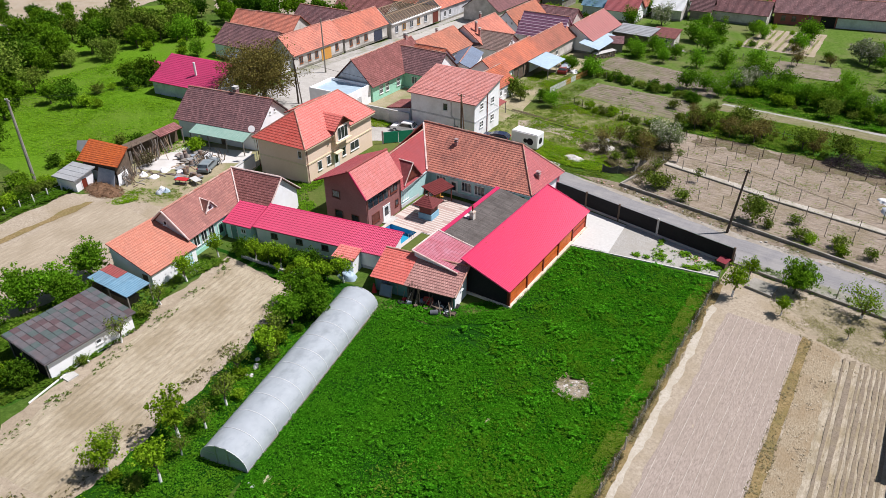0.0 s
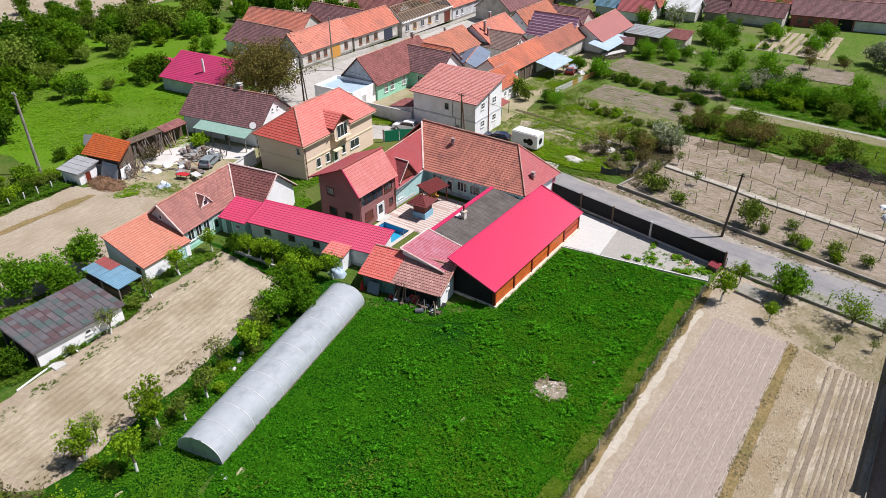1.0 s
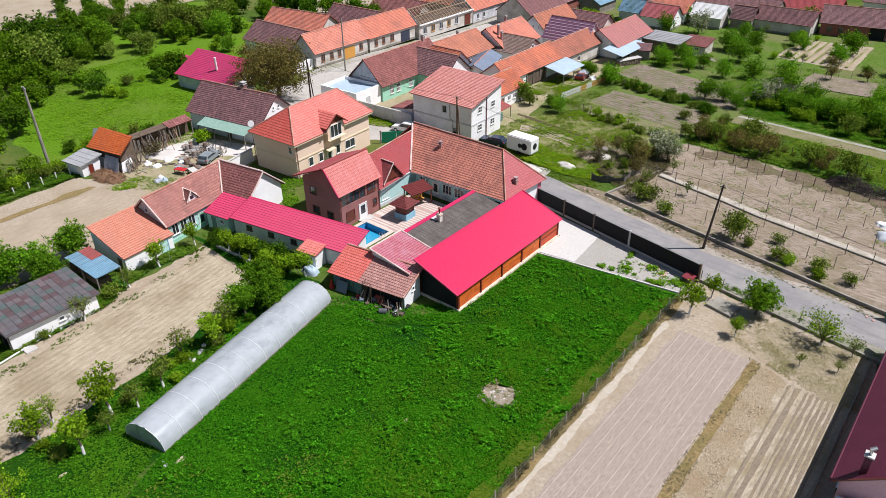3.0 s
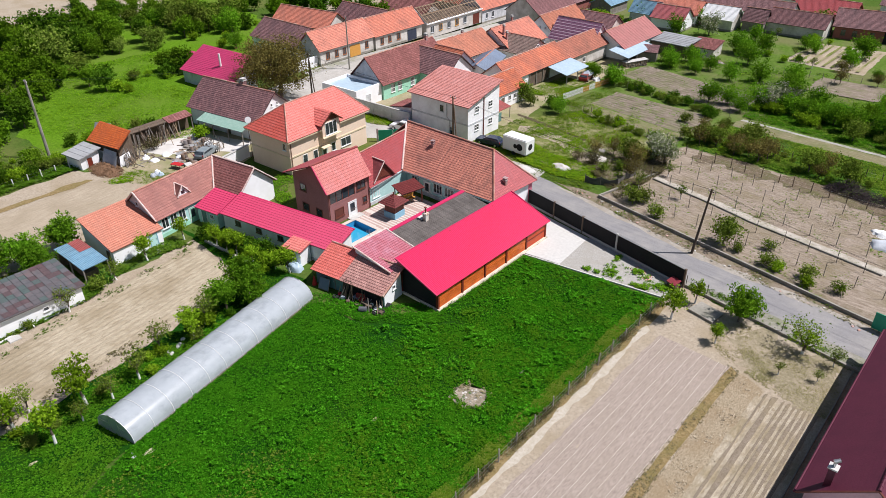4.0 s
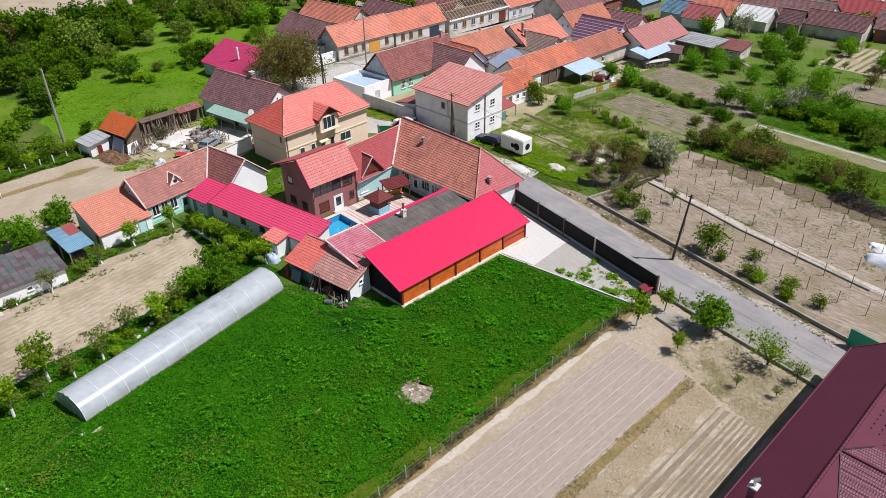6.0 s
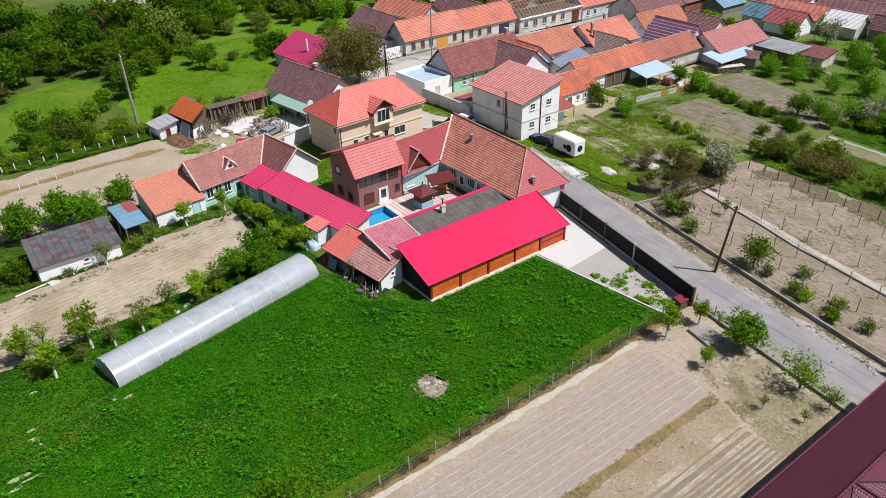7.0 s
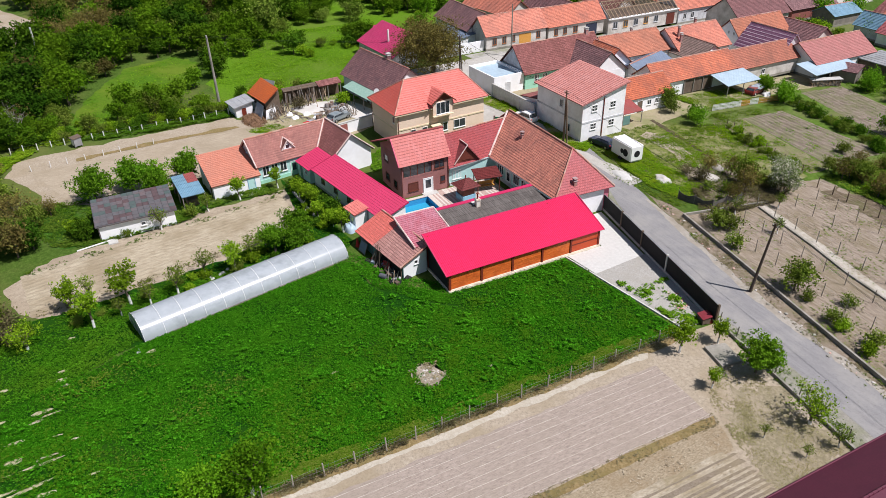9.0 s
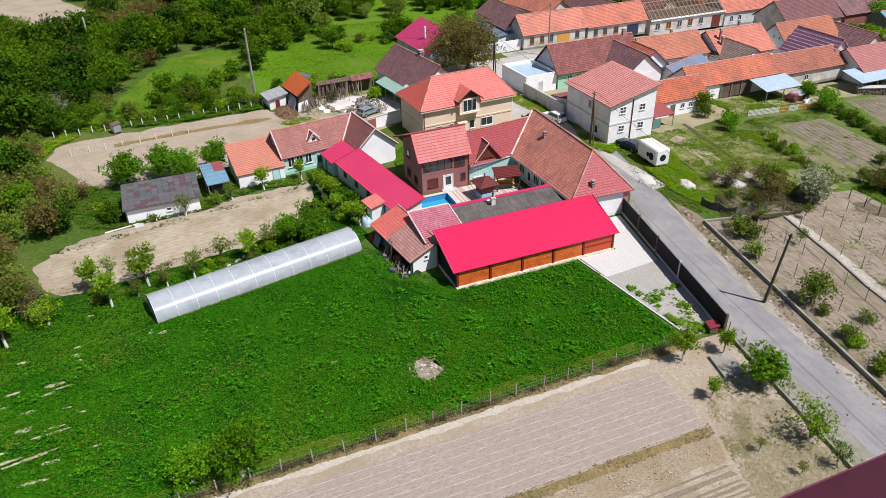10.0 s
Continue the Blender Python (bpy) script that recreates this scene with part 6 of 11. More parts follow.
TRACKS = (((-7.6, -7.6), (-5.1, -7.2), (-3.4, -6.4), (-2.1, -6.5), (-0.2, -7.2), (1.5, -7.9), (3.1, -8.0)),
          ((-3.6, -6.3), (-1.9, -5.7), (0.2, -5.7), (1.2, -5.4)),
          ((-3.4, -6.4), (-1.0, -4.6), (0.6, -2.9), (2.3, -3.5)), ((0.6, -2.9), (1.7, -1.8), (2.5, -0.5)))
GAPS = (ASH,) + tuple((x, y, 0.13, a * 0.8) for x, y, a in DRYSPOTS)
for line in TRACKS:
    for (x0, y0), (x1, y1) in zip(line, line[1:]):
        k = max(2, round(math.hypot(x1 - x0, y1 - y0) / 0.16))
        GAPS += tuple((x0 + (x1 - x0) * i / k, y0 + (y1 - y0) * i / k + 0.08 * math.sin(i * 1.3), 0.17, 0.17) for i in range(k))
leaf_cover("clover", FIELD, 150000, (0.045, 0.085), (0.04, 0.14), LEAF_CROP, "dense dark green clover and broad-leaved weeds", "crop", 77, GAPS, 4, -1.0)
leaf_cover("clover", [(-5.5, -10), (0.5, -2), (0.8, 14), (16.4, 16.2), (16.6, -46), (-2, -46), (-5, -34)], 19000, (0.06, 0.12), (0.16, 0.36), LEAF_CROP, "taller weed clumps in the clover", "weeds", 78, GAPS, 5, -0.15, 0.42)
ORCH = [(-7, -31.6), (-12.8, -7.6), (-15, -5.5), (-31.5, -7.6), (-31.5, -9.0), (-20.0, -9.5), (-16.0, -34), (-15.8, -42), (-24, -50), (-6, -60), (16, -60), (16, -48), (-2.5, -48), (-4.5, -36)]
leaf_cover("grass_tufts", ORCH, 50000, (0.05, 0.10), (0.03, 0.14), LEAF_LONG, "long orchard grass tufts", "grass", 79, GAPS, 4, -0.7, 0.35)
leaf_cover("grass_tufts", [(-31.6, -9.0), (-32.8, -16), (-29.8, -23), (-29.4, -34), (-31, -38), (-44, -42), (-42, -30), (-40, -20), (-36, -12)], 14000, (0.08, 0.18), (0.06, 0.25), LEAF_GRASS, "weeds along the sheds", "weeds", 80)
leaf_cover("weeds", [(7, 16.2), (16.6, 17.2), (16.4, 20.4), (9, 21.6)], 9000, (0.05, 0.11), (0.04, 0.22), LEAF_LEAFY, "weeds growing through the gravel", "weeds", 81, (), 4, 0.0, 0.45)
leaf_cover("dead_grass", [(16.5, 15.8), (17.5, 15.9), (17.6, -58), (16.5, -58)], 6500, (0.03, 0.055), (0.04, 0.2), LEAF_STRAW, "dead grass along the wire fence", "grass", 82, (), 4, -0.6, 0.5)
leaf_cover("dead_grass", [(26.1, 11), (27.4, 10.8), (27.3, -58), (26.0, -58)], 4500, (0.025, 0.05), (0.02, 0.08), LEAF_STRAW, "dry grass strip between the beds", "grass", 83, (), 4, -0.6, 0.5)
leaf_cover("dead_grass", [(24.6, 12.0), (20, 18.5), (34.4, 17.0), (35.8, 9.6), (33.4, 9.4), (29.6, 10.2)], 12000, (0.03, 0.06), (0.01, 0.04), LEAF_DRYLAWN, "thin dry grass under the fruit trees", "grass", 84, (), 4, -0.45, 0.5)
leaf_cover("weeds", [(0, 33), (31, 28.4), (33, 40), (31, 52), (3, 53)], 7000, (0.04, 0.08), (0.01, 0.07), LEAF_FRINGE, "dry weeds in the vineyard", "weeds", 85, (), 4, 0.0, 0.4)
leaf_cover("grass_tufts", [(-26, 36.6), (-13, 32), (-3, 33.6), (0, 44), (-2, 58), (-20, 60), (-26, 50)], 16000, (0.04, 0.1), (0.02, 0.1), LEAF_FRINGE, "rough yellow-green grass of the yard", "grass", 86, (), 4, -0.45, 0.25)
leaf_cover("grass_tufts", [(0, 56.6), (12, 56.6), (32, 55.2), (34, 68.5), (2, 70)], 24000, (0.06, 0.13), (0.03, 0.16), LEAF_GRASS, "rough grass behind the vineyard", "grass", 87, (), 4, -0.5, 0.25)
leaf_cover("grass_tufts", [(0, 56.6), (12, 56.6), (32, 55.2), (34, 68.5), (2, 70)], 20000, (0.05, 0.11), (0.03, 0.2), LEAF_FRINGE, "yellowing grass behind the vineyard", "grass", 103, (), 4, -0.35, 0.2)
leaf_cover("grass_tufts", [(-68, -34), (-77, -33), (-90, -28), (-102, -22), (-104, -12), (-97, -9), (-88, -12), (-74, -14), (-68, -24)], 14000, (0.06, 0.14), (0.02, 0.09), LEAF_MEADOW, "grass tufts of the clearing", "grass", 104, (), 3, -0.3, 0.1)
leaf_cover("grass_tufts", [(-66, 4), (-60, 10), (-66, 22), (-84, 32), (-112, 36), (-114, 10), (-84, -8)], 40000, (0.06, 0.14), (0.02, 0.1), LEAF_MEADOW, "meadow grass tufts", "grass", 88, (), 3, -0.7, 0.12)
leaf_cover("grass_tufts", [(-55.2, -45.1), (-60.9, -42.3), (-64.4, -38.6), (-65.6, -34), (-68.4, -34), (-67.1, -41), (-62.5, -45.7), (-56.9, -48)], 9000, (0.08, 0.16), (0.05, 0.25), LEAF_LUSH, "lush bright grass at the plot's end", "grass", 126, (), 4, -0.7, 0.3)
leaf_cover("undergrowth", [(-63.6, -7.5), (-63.4, -22), (-64.6, -33), (-66.4, -33), (-66.4, -8)], 9000, (0.08, 0.17), (0.05, 0.4), LEAF_DARK, "dark weeds and brambles under the hedge", "weeds", 127, (), 4, -0.6, 0.3)
leaf_cover("grass_tufts", [(-39.4, 13.4), (-36.6, 13.0), (-34.4, 7.0), (-31.0, 5.4), (-31.4, 3.6), (-36.6, 5.2), (-39.4, 9.0)], 6000, (0.05, 0.11), (0.04, 0.22), LEAF_LEAFY, "lush grass between the houses", "grass", 129, (), 4, -0.7, 0.3)
leaf_cover("scrub", [(-21.6, -10.6), (-20.4, -10.4), (-16.2, -40), (-17.6, -40)], 5200, (0.04, 0.09), (0.03, 0.18), LEAF_TWIG, "dead brown weeds along the tilled plot", "weeds", 132, (), 4, -0.35, 0.4)
leaf_cover("weeds", [(-31.4, -10.2), (-30.0, -10.2), (-25.4, -41), (-26.6, -41)], 3200, (0.04, 0.1), (0.03, 0.16), LEAF_GRASS, "weeds along the edge of the tilled plot", "weeds", 133, (), 4, -0.3, 0.4)
leaf_cover("grass_tufts", [(-19.9, 50.3), (-24.7, 62.1), (-23.7, 75.8), (-20.7, 74.3), (-21.2, 65.5), (-17.2, 56.0)], 9000, (0.05, 0.1), (0.02, 0.12), LEAF_FRINGE, "rough mossy yard grass by the picket fence", "grass", 134, (), 4, -0.5, 0.3)
leaf_cover("fringe_grass", [(15.2, 15.6), (16.7, 15.9), (16.9, -56), (15.4, -56)], 26000, (0.035, 0.065), (0.05, 0.2), LEAF_FRINGE, "yellowing grass fringe along the fence", "grass", 90, (), 4, -0.6, 0.3)
leaf_cover("grass_tufts", [(2, 76), (34, 74), (40, 116), (0, 112), (-27, 100), (-26, 96), (0.4, 90)], 48000, (0.07, 0.16), (0.02, 0.14), LEAF_GRASS, "rough grass of the back gardens", "grass", 91, (), 3, -0.35, 0.12)
leaf_cover("weeds", [(17.5, 20.2), (36, 17.2), (36, 18.9), (17.6, 22.3)], 3800, (0.04, 0.09), (0.03, 0.15), LEAF_GRASS, "weeds along the lane footing", "weeds", 92, (), 4, -0.3, 0.5)
leaf_cover("weeds", [(0, 32.2), (30, 27.2), (31, 28.0), (0, 33)], 2600, (0.04, 0.09), (0.03, 0.14), LEAF_FRINGE, "dry weeds below the vineyard wall", "weeds", 93, (), 4, -0.2, 0.6)
leaf_cover("weeds", [(0, 33.4), (31, 28.6), (33, 40), (31, 52), (3, 53)], 5000, (0.04, 0.07), (0.01, 0.05), LEAF_FRINGE, "yellow moss and weeds in the vineyard", "weeds", 94, (), 4, -0.1, 0.15)
leaf_cover("clover", [(-13.6, -7.4), (-11.2, -9.2), (-5.6, -7.8), (-2.6, -4.0), (0.5, -1.0), (0.1, 2.5), (-1.5, 0.6), (-4.8, -3.4), (-11, -5.6)], 9000, (0.05, 0.09), (0.05, 0.2), LEAF_CROP, "rank clover and weeds round the garden shed", "weeds", 95, GAPS, 4, -1.0)
leaf_cover("weeds", [(0, -46), (15.8, -46), (15.8, -2), (8, 0), (1, -20)], 10000, (0.05, 0.085), (0.1, 0.2), LEAF_BROAD, "pale broad-leaved weeds in the clover", "weeds", 96, GAPS, 4, -0.15, 0.12)
# Paler leaves put the field's bright leaf highlights into colour
leaf_cover("clover", [(3, -22), (15.4, -22), (15.6, 15), (1.5, 15), (1.0, 0)], 30000, (0.035, 0.06), (0.12, 0.24), LEAF_BROAD, "pale leaves painting bright highlights over the clover", "crop", 124, GAPS, 3, -0.3, 0.5)
leaf_cover("grass_tufts", [(-21, 36), (-13.5, 35.2), (-8.5, 34.6), (-3, 36), (-6, 41), (-13, 40.6), (-20, 43)], 15000, (0.05, 0.1), (0.05, 0.2), LEAF_LUSH, "lush verge grass beside the lane", "grass", 97, (), 4, -0.7, 0.3)
leaf_cover("grass_tufts", [(-23, 44), (-12, 42), (-4, 50), (-6, 56), (-20, 59)], 16000, (0.05, 0.1), (0.03, 0.14), LEAF_LUSH, "bright yard grass", "grass", 98, (), 4, -0.3, 0.2)
leaf_cover("grass_tufts", [(-52.4, 33.4), (-50.1, 31.2), (-43.6, 31.6), (-40.4, 33.0), (-41.6, 35.0), (-47, 34.4)], 5000, (0.05, 0.1), (0.05, 0.25), LEAF_LUSH, "tall lush grass under the yard wall", "grass", 105, (), 4, -0.6, 0.3)
leaf_cover("grass_tufts", [(-34.6, 35.3), (-34.0, 34.4), (-27.4, 32.4), (-25.0, 32.9), (-22.4, 34.0), (-24.4, 38.0), (-25.5, 35.2)], 6000, (0.05, 0.1), (0.04, 0.22), LEAF_LUSH, "tall lush grass beside the white house", "grass", 106, (), 4, -0.6, 0.3)
leaf_cover("weeds", [(-8, 33.0), (13.2, 27.6), (36.5, 24.2), (36.5, 26.4), (30, 27.8), (-0.6, 32.8)], 3400, (0.04, 0.09), (0.02, 0.12), LEAF_FRINGE, "dry weeds on the lane verge", "weeds", 107, (), 4, -0.1, 0.35)
leaf_cover("grass_tufts", [(-56.6, -8.4), (-54.8, -8.0), (-53.6, -5.6), (-54.6, -4.8), (-56.2, -6.2)], 900, (0.05, 0.1), (0.04, 0.16), LEAF_LUSH, "bright grass tuft in the farmyard", "grass", 108, (), 4, -0.6, 0.4)
leaf_cover("weeds", [(-63, -7.4), (-56, -8), (-50, -4), (-48, -1), (-52, 2), (-58, -1)], 3000, (0.04, 0.08), (0.01, 0.05), LEAF_FRINGE, "thin trampled grass of the farmyard", "grass", 109, (), 4, -0.2, 0.3)
leaf_cover("scrub", [(-8, 40.5), (1.5, 34), (2.5, 46), (0, 52), (-6, 48)], 12000, (0.05, 0.1), (0.05, 0.35), LEAF_TWIG, "dead brown scrub by the vineyard corner", "scrub", 99, (), 4, -0.5, 0.25)
leaf_cover("clover", [(-7, -31.2), (-12.6, -7.6), (-15.5, -6), (-16, -34), (-13, -42), (-6, -60), (16, -60), (16.4, -47.6), (-2.3, -47.6), (-4.3, -36)], 80000, (0.05, 0.1), (0.04, 0.15), LEAF_LONG, "dense long grass and clover of the orchard", "grass", 100, GAPS, 3, -0.9)
leaf_cover("dead_grass", [(8.8, -7.9), (9.3, -9.0), (10.6, -9.3), (11.9, -8.9), (12.5, -7.8), (11.9, -6.5), (10.6, -6.1), (9.2, -6.5)], 420, (0.05, 0.1), (0.04, 0.14), LEAF_STRAW, "straw and dead stalks on the ash patch", "grass", 101, (), 4, -0.3, 0.9)
leaf_cover("weeds", [(8.8, -7.9), (9.3, -9.0), (10.6, -9.3), (11.9, -8.9), (12.5, -7.8), (11.9, -6.5), (10.6, -6.1), (9.2, -6.5)], 260, (0.04, 0.08), (0.04, 0.12), LEAF_CROP, "weeds creeping over the ash patch", "weeds", 102, (), 4, 0.0, 0.9)

leaf_cover("grass_tufts", [(2, 76), (36, 73), (38, 92), (8, 95), (2, 90)], 26000, (0.08, 0.17), (0.04, 0.22), LEAF_LONG, "deep grass under the garden trees", "grass", 110, (), 3, -0.7, 0.2)
leaf_cover("grass_tufts", [(-34, 61), (-26, 62.5), (-25.4, 74), (-33.4, 75)], 9000, (0.05, 0.1), (0.03, 0.16), LEAF_LUSH, "lush yard grass behind the picket fence", "grass", 123, (), 3, -0.6, 0.3)
leaf_cover("seedlings", [(-20.6, 73.0), (-20.6, 64.8), (-1.8, 61.2), (-1.6, 72.0)], 6500, (0.04, 0.09), (0.04, 0.14), LEAF_GRASS, "weeds and seedlings in the garden bed", "weeds", 111, (), 3, -0.25, 0.5)
leaf_cover("seedlings", [(-21, 64.2), (-21, 58.8), (-15.6, 55.2), (-1.4, 56.6), (-1.6, 60.6)], 5000, (0.04, 0.1), (0.03, 0.12), LEAF_FRINGE, "thin weeds on the fallow bed", "weeds", 112, (), 3, -0.3, 0.4)
leaf_cover("seedlings", [(-25.2, 94), (-25.6, 85), (-0.4, 77), (0.0, 88)], 5000, (0.04, 0.1), (0.03, 0.12), LEAF_GRASS, "weeds in the dug bed", "weeds", 113, (), 3, -0.2, 0.4)
leaf_cover("dead_grass", [(3, 34), (31, 29), (33, 40), (31, 52), (4, 53)], 14000, (0.03, 0.07), (0.01, 0.07), LEAF_CHAFF, "bleached dead weeds in the vineyard", "grass", 114, (), 3, -0.3, 0.3)
leaf_cover("scrub", [(-6, 32.6), (13.2, 27.8), (36.5, 24.4), (36.5, 25.6), (30, 27.2), (-0.6, 32.4)], 7000, (0.035, 0.075), (0.02, 0.13), LEAF_TWIG, "dead brown weeds on the lane verge", "weeds", 115, (), 4, -0.4, 0.45)
leaf_cover("scrub", [(16.7, 15.6), (17.25, 15.6), (17.35, -52), (16.75, -52)], 8000, (0.03, 0.06), (0.08, 0.5), LEAF_TWIG, "dead weed stalks in the field fence", "weeds", 116, (), 4, -0.5, 0.3)
leaf_cover("straw", [(27.2, 10.6), (29.4, 9.8), (34.6, 8.6), (34.6, -56), (27.2, -56)], 7000, (0.03, 0.07), (0.05, 0.06), LEAF_CHAFF, "pale straw strewn over the stubble and rows", "straw", 117, (), 3, -0.25, 0.5)
leaf_cover("grass_tufts", [(-5, -30), (4, -22), (15.6, -18), (15.6, -46), (-2, -46)], 14000, (0.035, 0.075), (0.06, 0.22), LEAF_FRINGE, "yellowing seed heads over the clover", "grass", 118, GAPS, 3, -0.05, 0.16)
leaf_cover("grass_tufts", [(-56.6, -6.6), (-50, -4.4), (-48.6, -2.2), (-51.4, -0.6), (-54.6, -2.4), (-57.4, -3.2)], 2600, (0.04, 0.085), (0.01, 0.07), LEAF_LUSH, "trampled green grass of the farmyard", "grass", 119, (), 4, -0.45, 0.4)
leaf_cover("soil_clods", [(-31.0, -10), (-21.2, -10.6), (-17.2, -39.6), (-25.6, -40.8)], 5200, (0.025, 0.06), (0.0, 0.05), LEAF_CHAFF, "dry stalks on the tilled plot", "straw", 120, (), 3, -0.1, 0.35)
DUST = ground_mat("bleached_dust", [(0.28, (0.36, 0.315, 0.245)), (0.5, (0.46, 0.415, 0.34)), (0.72, (0.55, 0.505, 0.43))], 3.0, 0.5, (0.40, 0.35, 0.27), 0.5)
flat_sheet("dust_strip", [(17.5, 11.4), (18.15, 11.0), (18.1, -58), (17.5, -58)], DUST, "bleached dusty strip along the field fence", "soil", 0.052, 0.25, 121, 0.6)

# ---------- the compound ----------
def barn():
    ob = thing("barn", "long barn with bright pink sheet roof and varnished plank wall", "barn", 0, 0)
    bm = boxm(-5.35, 0.12, -0.45, 19.35, -0.05, 0.28)
    # rough poured footing with a wavy edge along the plank wall
    for i in range(40):
        y = -0.4 + i * 0.493
        box(bm, 0.121, 0.2 + 0.1 * noise.noise((y * 1.3, 2.0, 5.0)), y, y + 0.492, -0.05, 0.2)
    part("base", bm, CREAMBASE, ob, "rough cream concrete footing")
    q = ((0.25, -0.75, 2.28), (0.25, 19.75, 2.28), (-5.55, 19.45, 4.42), (-5.55, -0.75, 4.42))
    part("roof", roof_sheet(bmesh.new(), *q, course=0.36, lift=0.018, rib=0.22, ribh=0.028, under=0.06), PINK, ob)
    bm = bmesh.new()
    box(bm, -5.62, -5.5, -0.76, 19.46, 4.26, 4.47)
    for y in (-0.8, 19.6):
        slab(bm, [(0.28, y, 2.36), (0.28, y + 0.1, 2.36), (-5.6, y + 0.1, 4.5), (-5.6, y, 4.5)], 0.16)
    part("verge_trim", bm, CRIMSON, ob)
    ys = [-0.25 + i * 3.88 for i in range(6)]
    for y in ys:
        part("post", boxm(-0.16, 0.06, y - 0.11, y + 0.11, 0.28, 2.3), POSTWOOD, ob)
        part("post", boxm(-5.3, -5.1, y - 0.1, y + 0.1, 0.28, 4.3), POSTWOOD, ob)
    board = mesh_of("plank", boxm(-0.025, 0.025, -1.76, 1.76, 0.004, 0.172), PLANK)
    rnd = random.Random(3)
    for i in range(5):
        mid = (ys[i] + ys[i + 1]) / 2
        if i == 4:
            d = part("door", boxm(-0.09, -0.02, ys[i] + 0.12, ys[i + 1] - 0.12, 0.3, 2.26), DOORRED, ob, "plain red-stained sliding door")
            part("rail", boxm(-0.02, 0.03, ys[i] + 0.12, ys[i + 1] - 0.12, 1.2, 1.3), POSTWOOD, d)
            continue
        for k in range(11):
            p = new("plank", board)
            p.parent = ob
            p.matrix_basis = pose(-0.06 + rnd.uniform(-0.008, 0.008), mid, 0.3 + k * 0.178, rnd.uniform(-0.12, 0.12), rnd.uniform(-3, 3), 0)
    bm = bmesh.new()
    prism(bm, [(-5.2, -0.3), (-0.1, -0.3), (-0.1, -0.24), (-5.2, -0.24)], 0.28, [4.18, 2.28, 2.28, 4.18])
    part("net_wall", bm, BLACKNETSHADE, ob, "black shade net closing the barn's end")
    for x in (-5.1, -0.2):
        part("net_post", boxm(x - 0.05, x + 0.05, -0.38, -0.3, 0.28, 4.15 - (x + 5.2) * 0.372), POSTWOOD, ob)
    part("back_wall", boxm(-5.3, -5.2, -0.2, 19.2, 0.28, 4.2), GREYWALL, ob)
    part("end_wall", prism(bmesh.new(), [(-5.1, 19.1), (-0.2, 19.1), (-0.2, 19.2), (-5.1, 19.2)], 0.28, [4.15, 2.3, 2.3, 4.15]), POSTWOOD, ob)

SOOTWALL = mat("rust_stained_render", (0.66, 0.62, 0.55), (0.76, 0.72, 0.66), 0.9, 4, 1.6, (0.42, 0.19, 0.07), 0.85, 0.1)


def slate_shed():
    ob = thing("shed", "low outbuilding with dark grey weathered sheet roof", "outbuilding", -11.0, 3.2)
    q = mono_shed(ob, 5.3, 13.6, 2.75, 3.5, TEAL, SLATE, "W", 0.12, course=1.15, rib=0.18, ribh=0.035)
    part("verge_trim", slab(bmesh.new(), [(-0.35, -0.1, 3.76), (0.18, -0.1, 3.73), (0.18, 13.8, 3.73), (-0.35, 13.8, 3.76)], 0.12), CRIMSON, ob, "crimson sheet trim along the roof's edge")
    c = part("chimney", box(boxm(0.9, 1.42, 5.14, 5.66, 3.0, 4.5), 0.85, 1.47, 5.09, 5.71, 4.3, 4.42), SOOTWALL, ob, "whitewashed chimney stained with rust")
    part("flue", tube(tube(bmesh.new(), (1.16, 5.4, 4.5), (1.16, 5.4, 5.2), 0.1, 0.1, 10), (1.16, 5.4, 5.2), (1.16, 5.4, 5.3), 0.2, 0.04, 10), POSTWOOD, c, "rusty flue pipe")
    part("lead_flashing", slab(bmesh.new(), [(0.1, 5.0, 3.72), (0.88, 5.0, 3.62), (0.88, 5.9, 3.62), (0.1, 5.9, 3.72)], 0.04), PALECONC, ob, "pale mortar patch beside the chimney")
    door(ob, "W", 0, 3.0, 0.9, 2.0, BROWNPAINT)
    door(ob, "W", 0, 9.5, 0.9, 2.0, BROWNPAINT)
    window(ob, "W", 0, 6.2, 1.6, 1.2, 1.0)


ROSETILE = tile_mat("rose_tile", (0.44, 0.13, 0.1679), (0.52, 0.17, 0.2173), (0.38, 0.11, 0.1403), (0.26, 0.07, 0.0842), stain=(0.56, 0.34, 0.4209), amount=0.4)


def red_tile_shed():
    ob = thing("shed", "small outbuilding with faded red tile roof and white verges", "outbuilding", -11.0, -1.5)
    q = mono_shed(ob, 5.4, 4.7, 3.0, 3.9, WHITE, ROSETILE, "W", 0.15)
    caps(ob, mat("mortared_verge", (0.62, 0.50, 0.46), (0.76, 0.68, 0.64), 0.9, 5, 0.8, (0.5, 0.25, 0.2), 0.6, 0.2), ((5.6, -0.2, 3.14), (-0.2, -0.2, 4.12)), ((5.6, 4.9, 3.14), (-0.2, 4.9, 4.12)), ((-0.2, -0.2, 4.12), (-0.2, 4.9, 4.12)), r=0.1, name="verge_tile", label="pale mortared verge tiles")


TANTILE = tile_mat("tan_tile", (0.4, 0.185, 0.1552), (0.52, 0.27, 0.23), (0.27, 0.12, 0.1035), (0.12, 0.05, 0.0403), stain=(0.2, 0.1, 0.0862), amount=0.45)


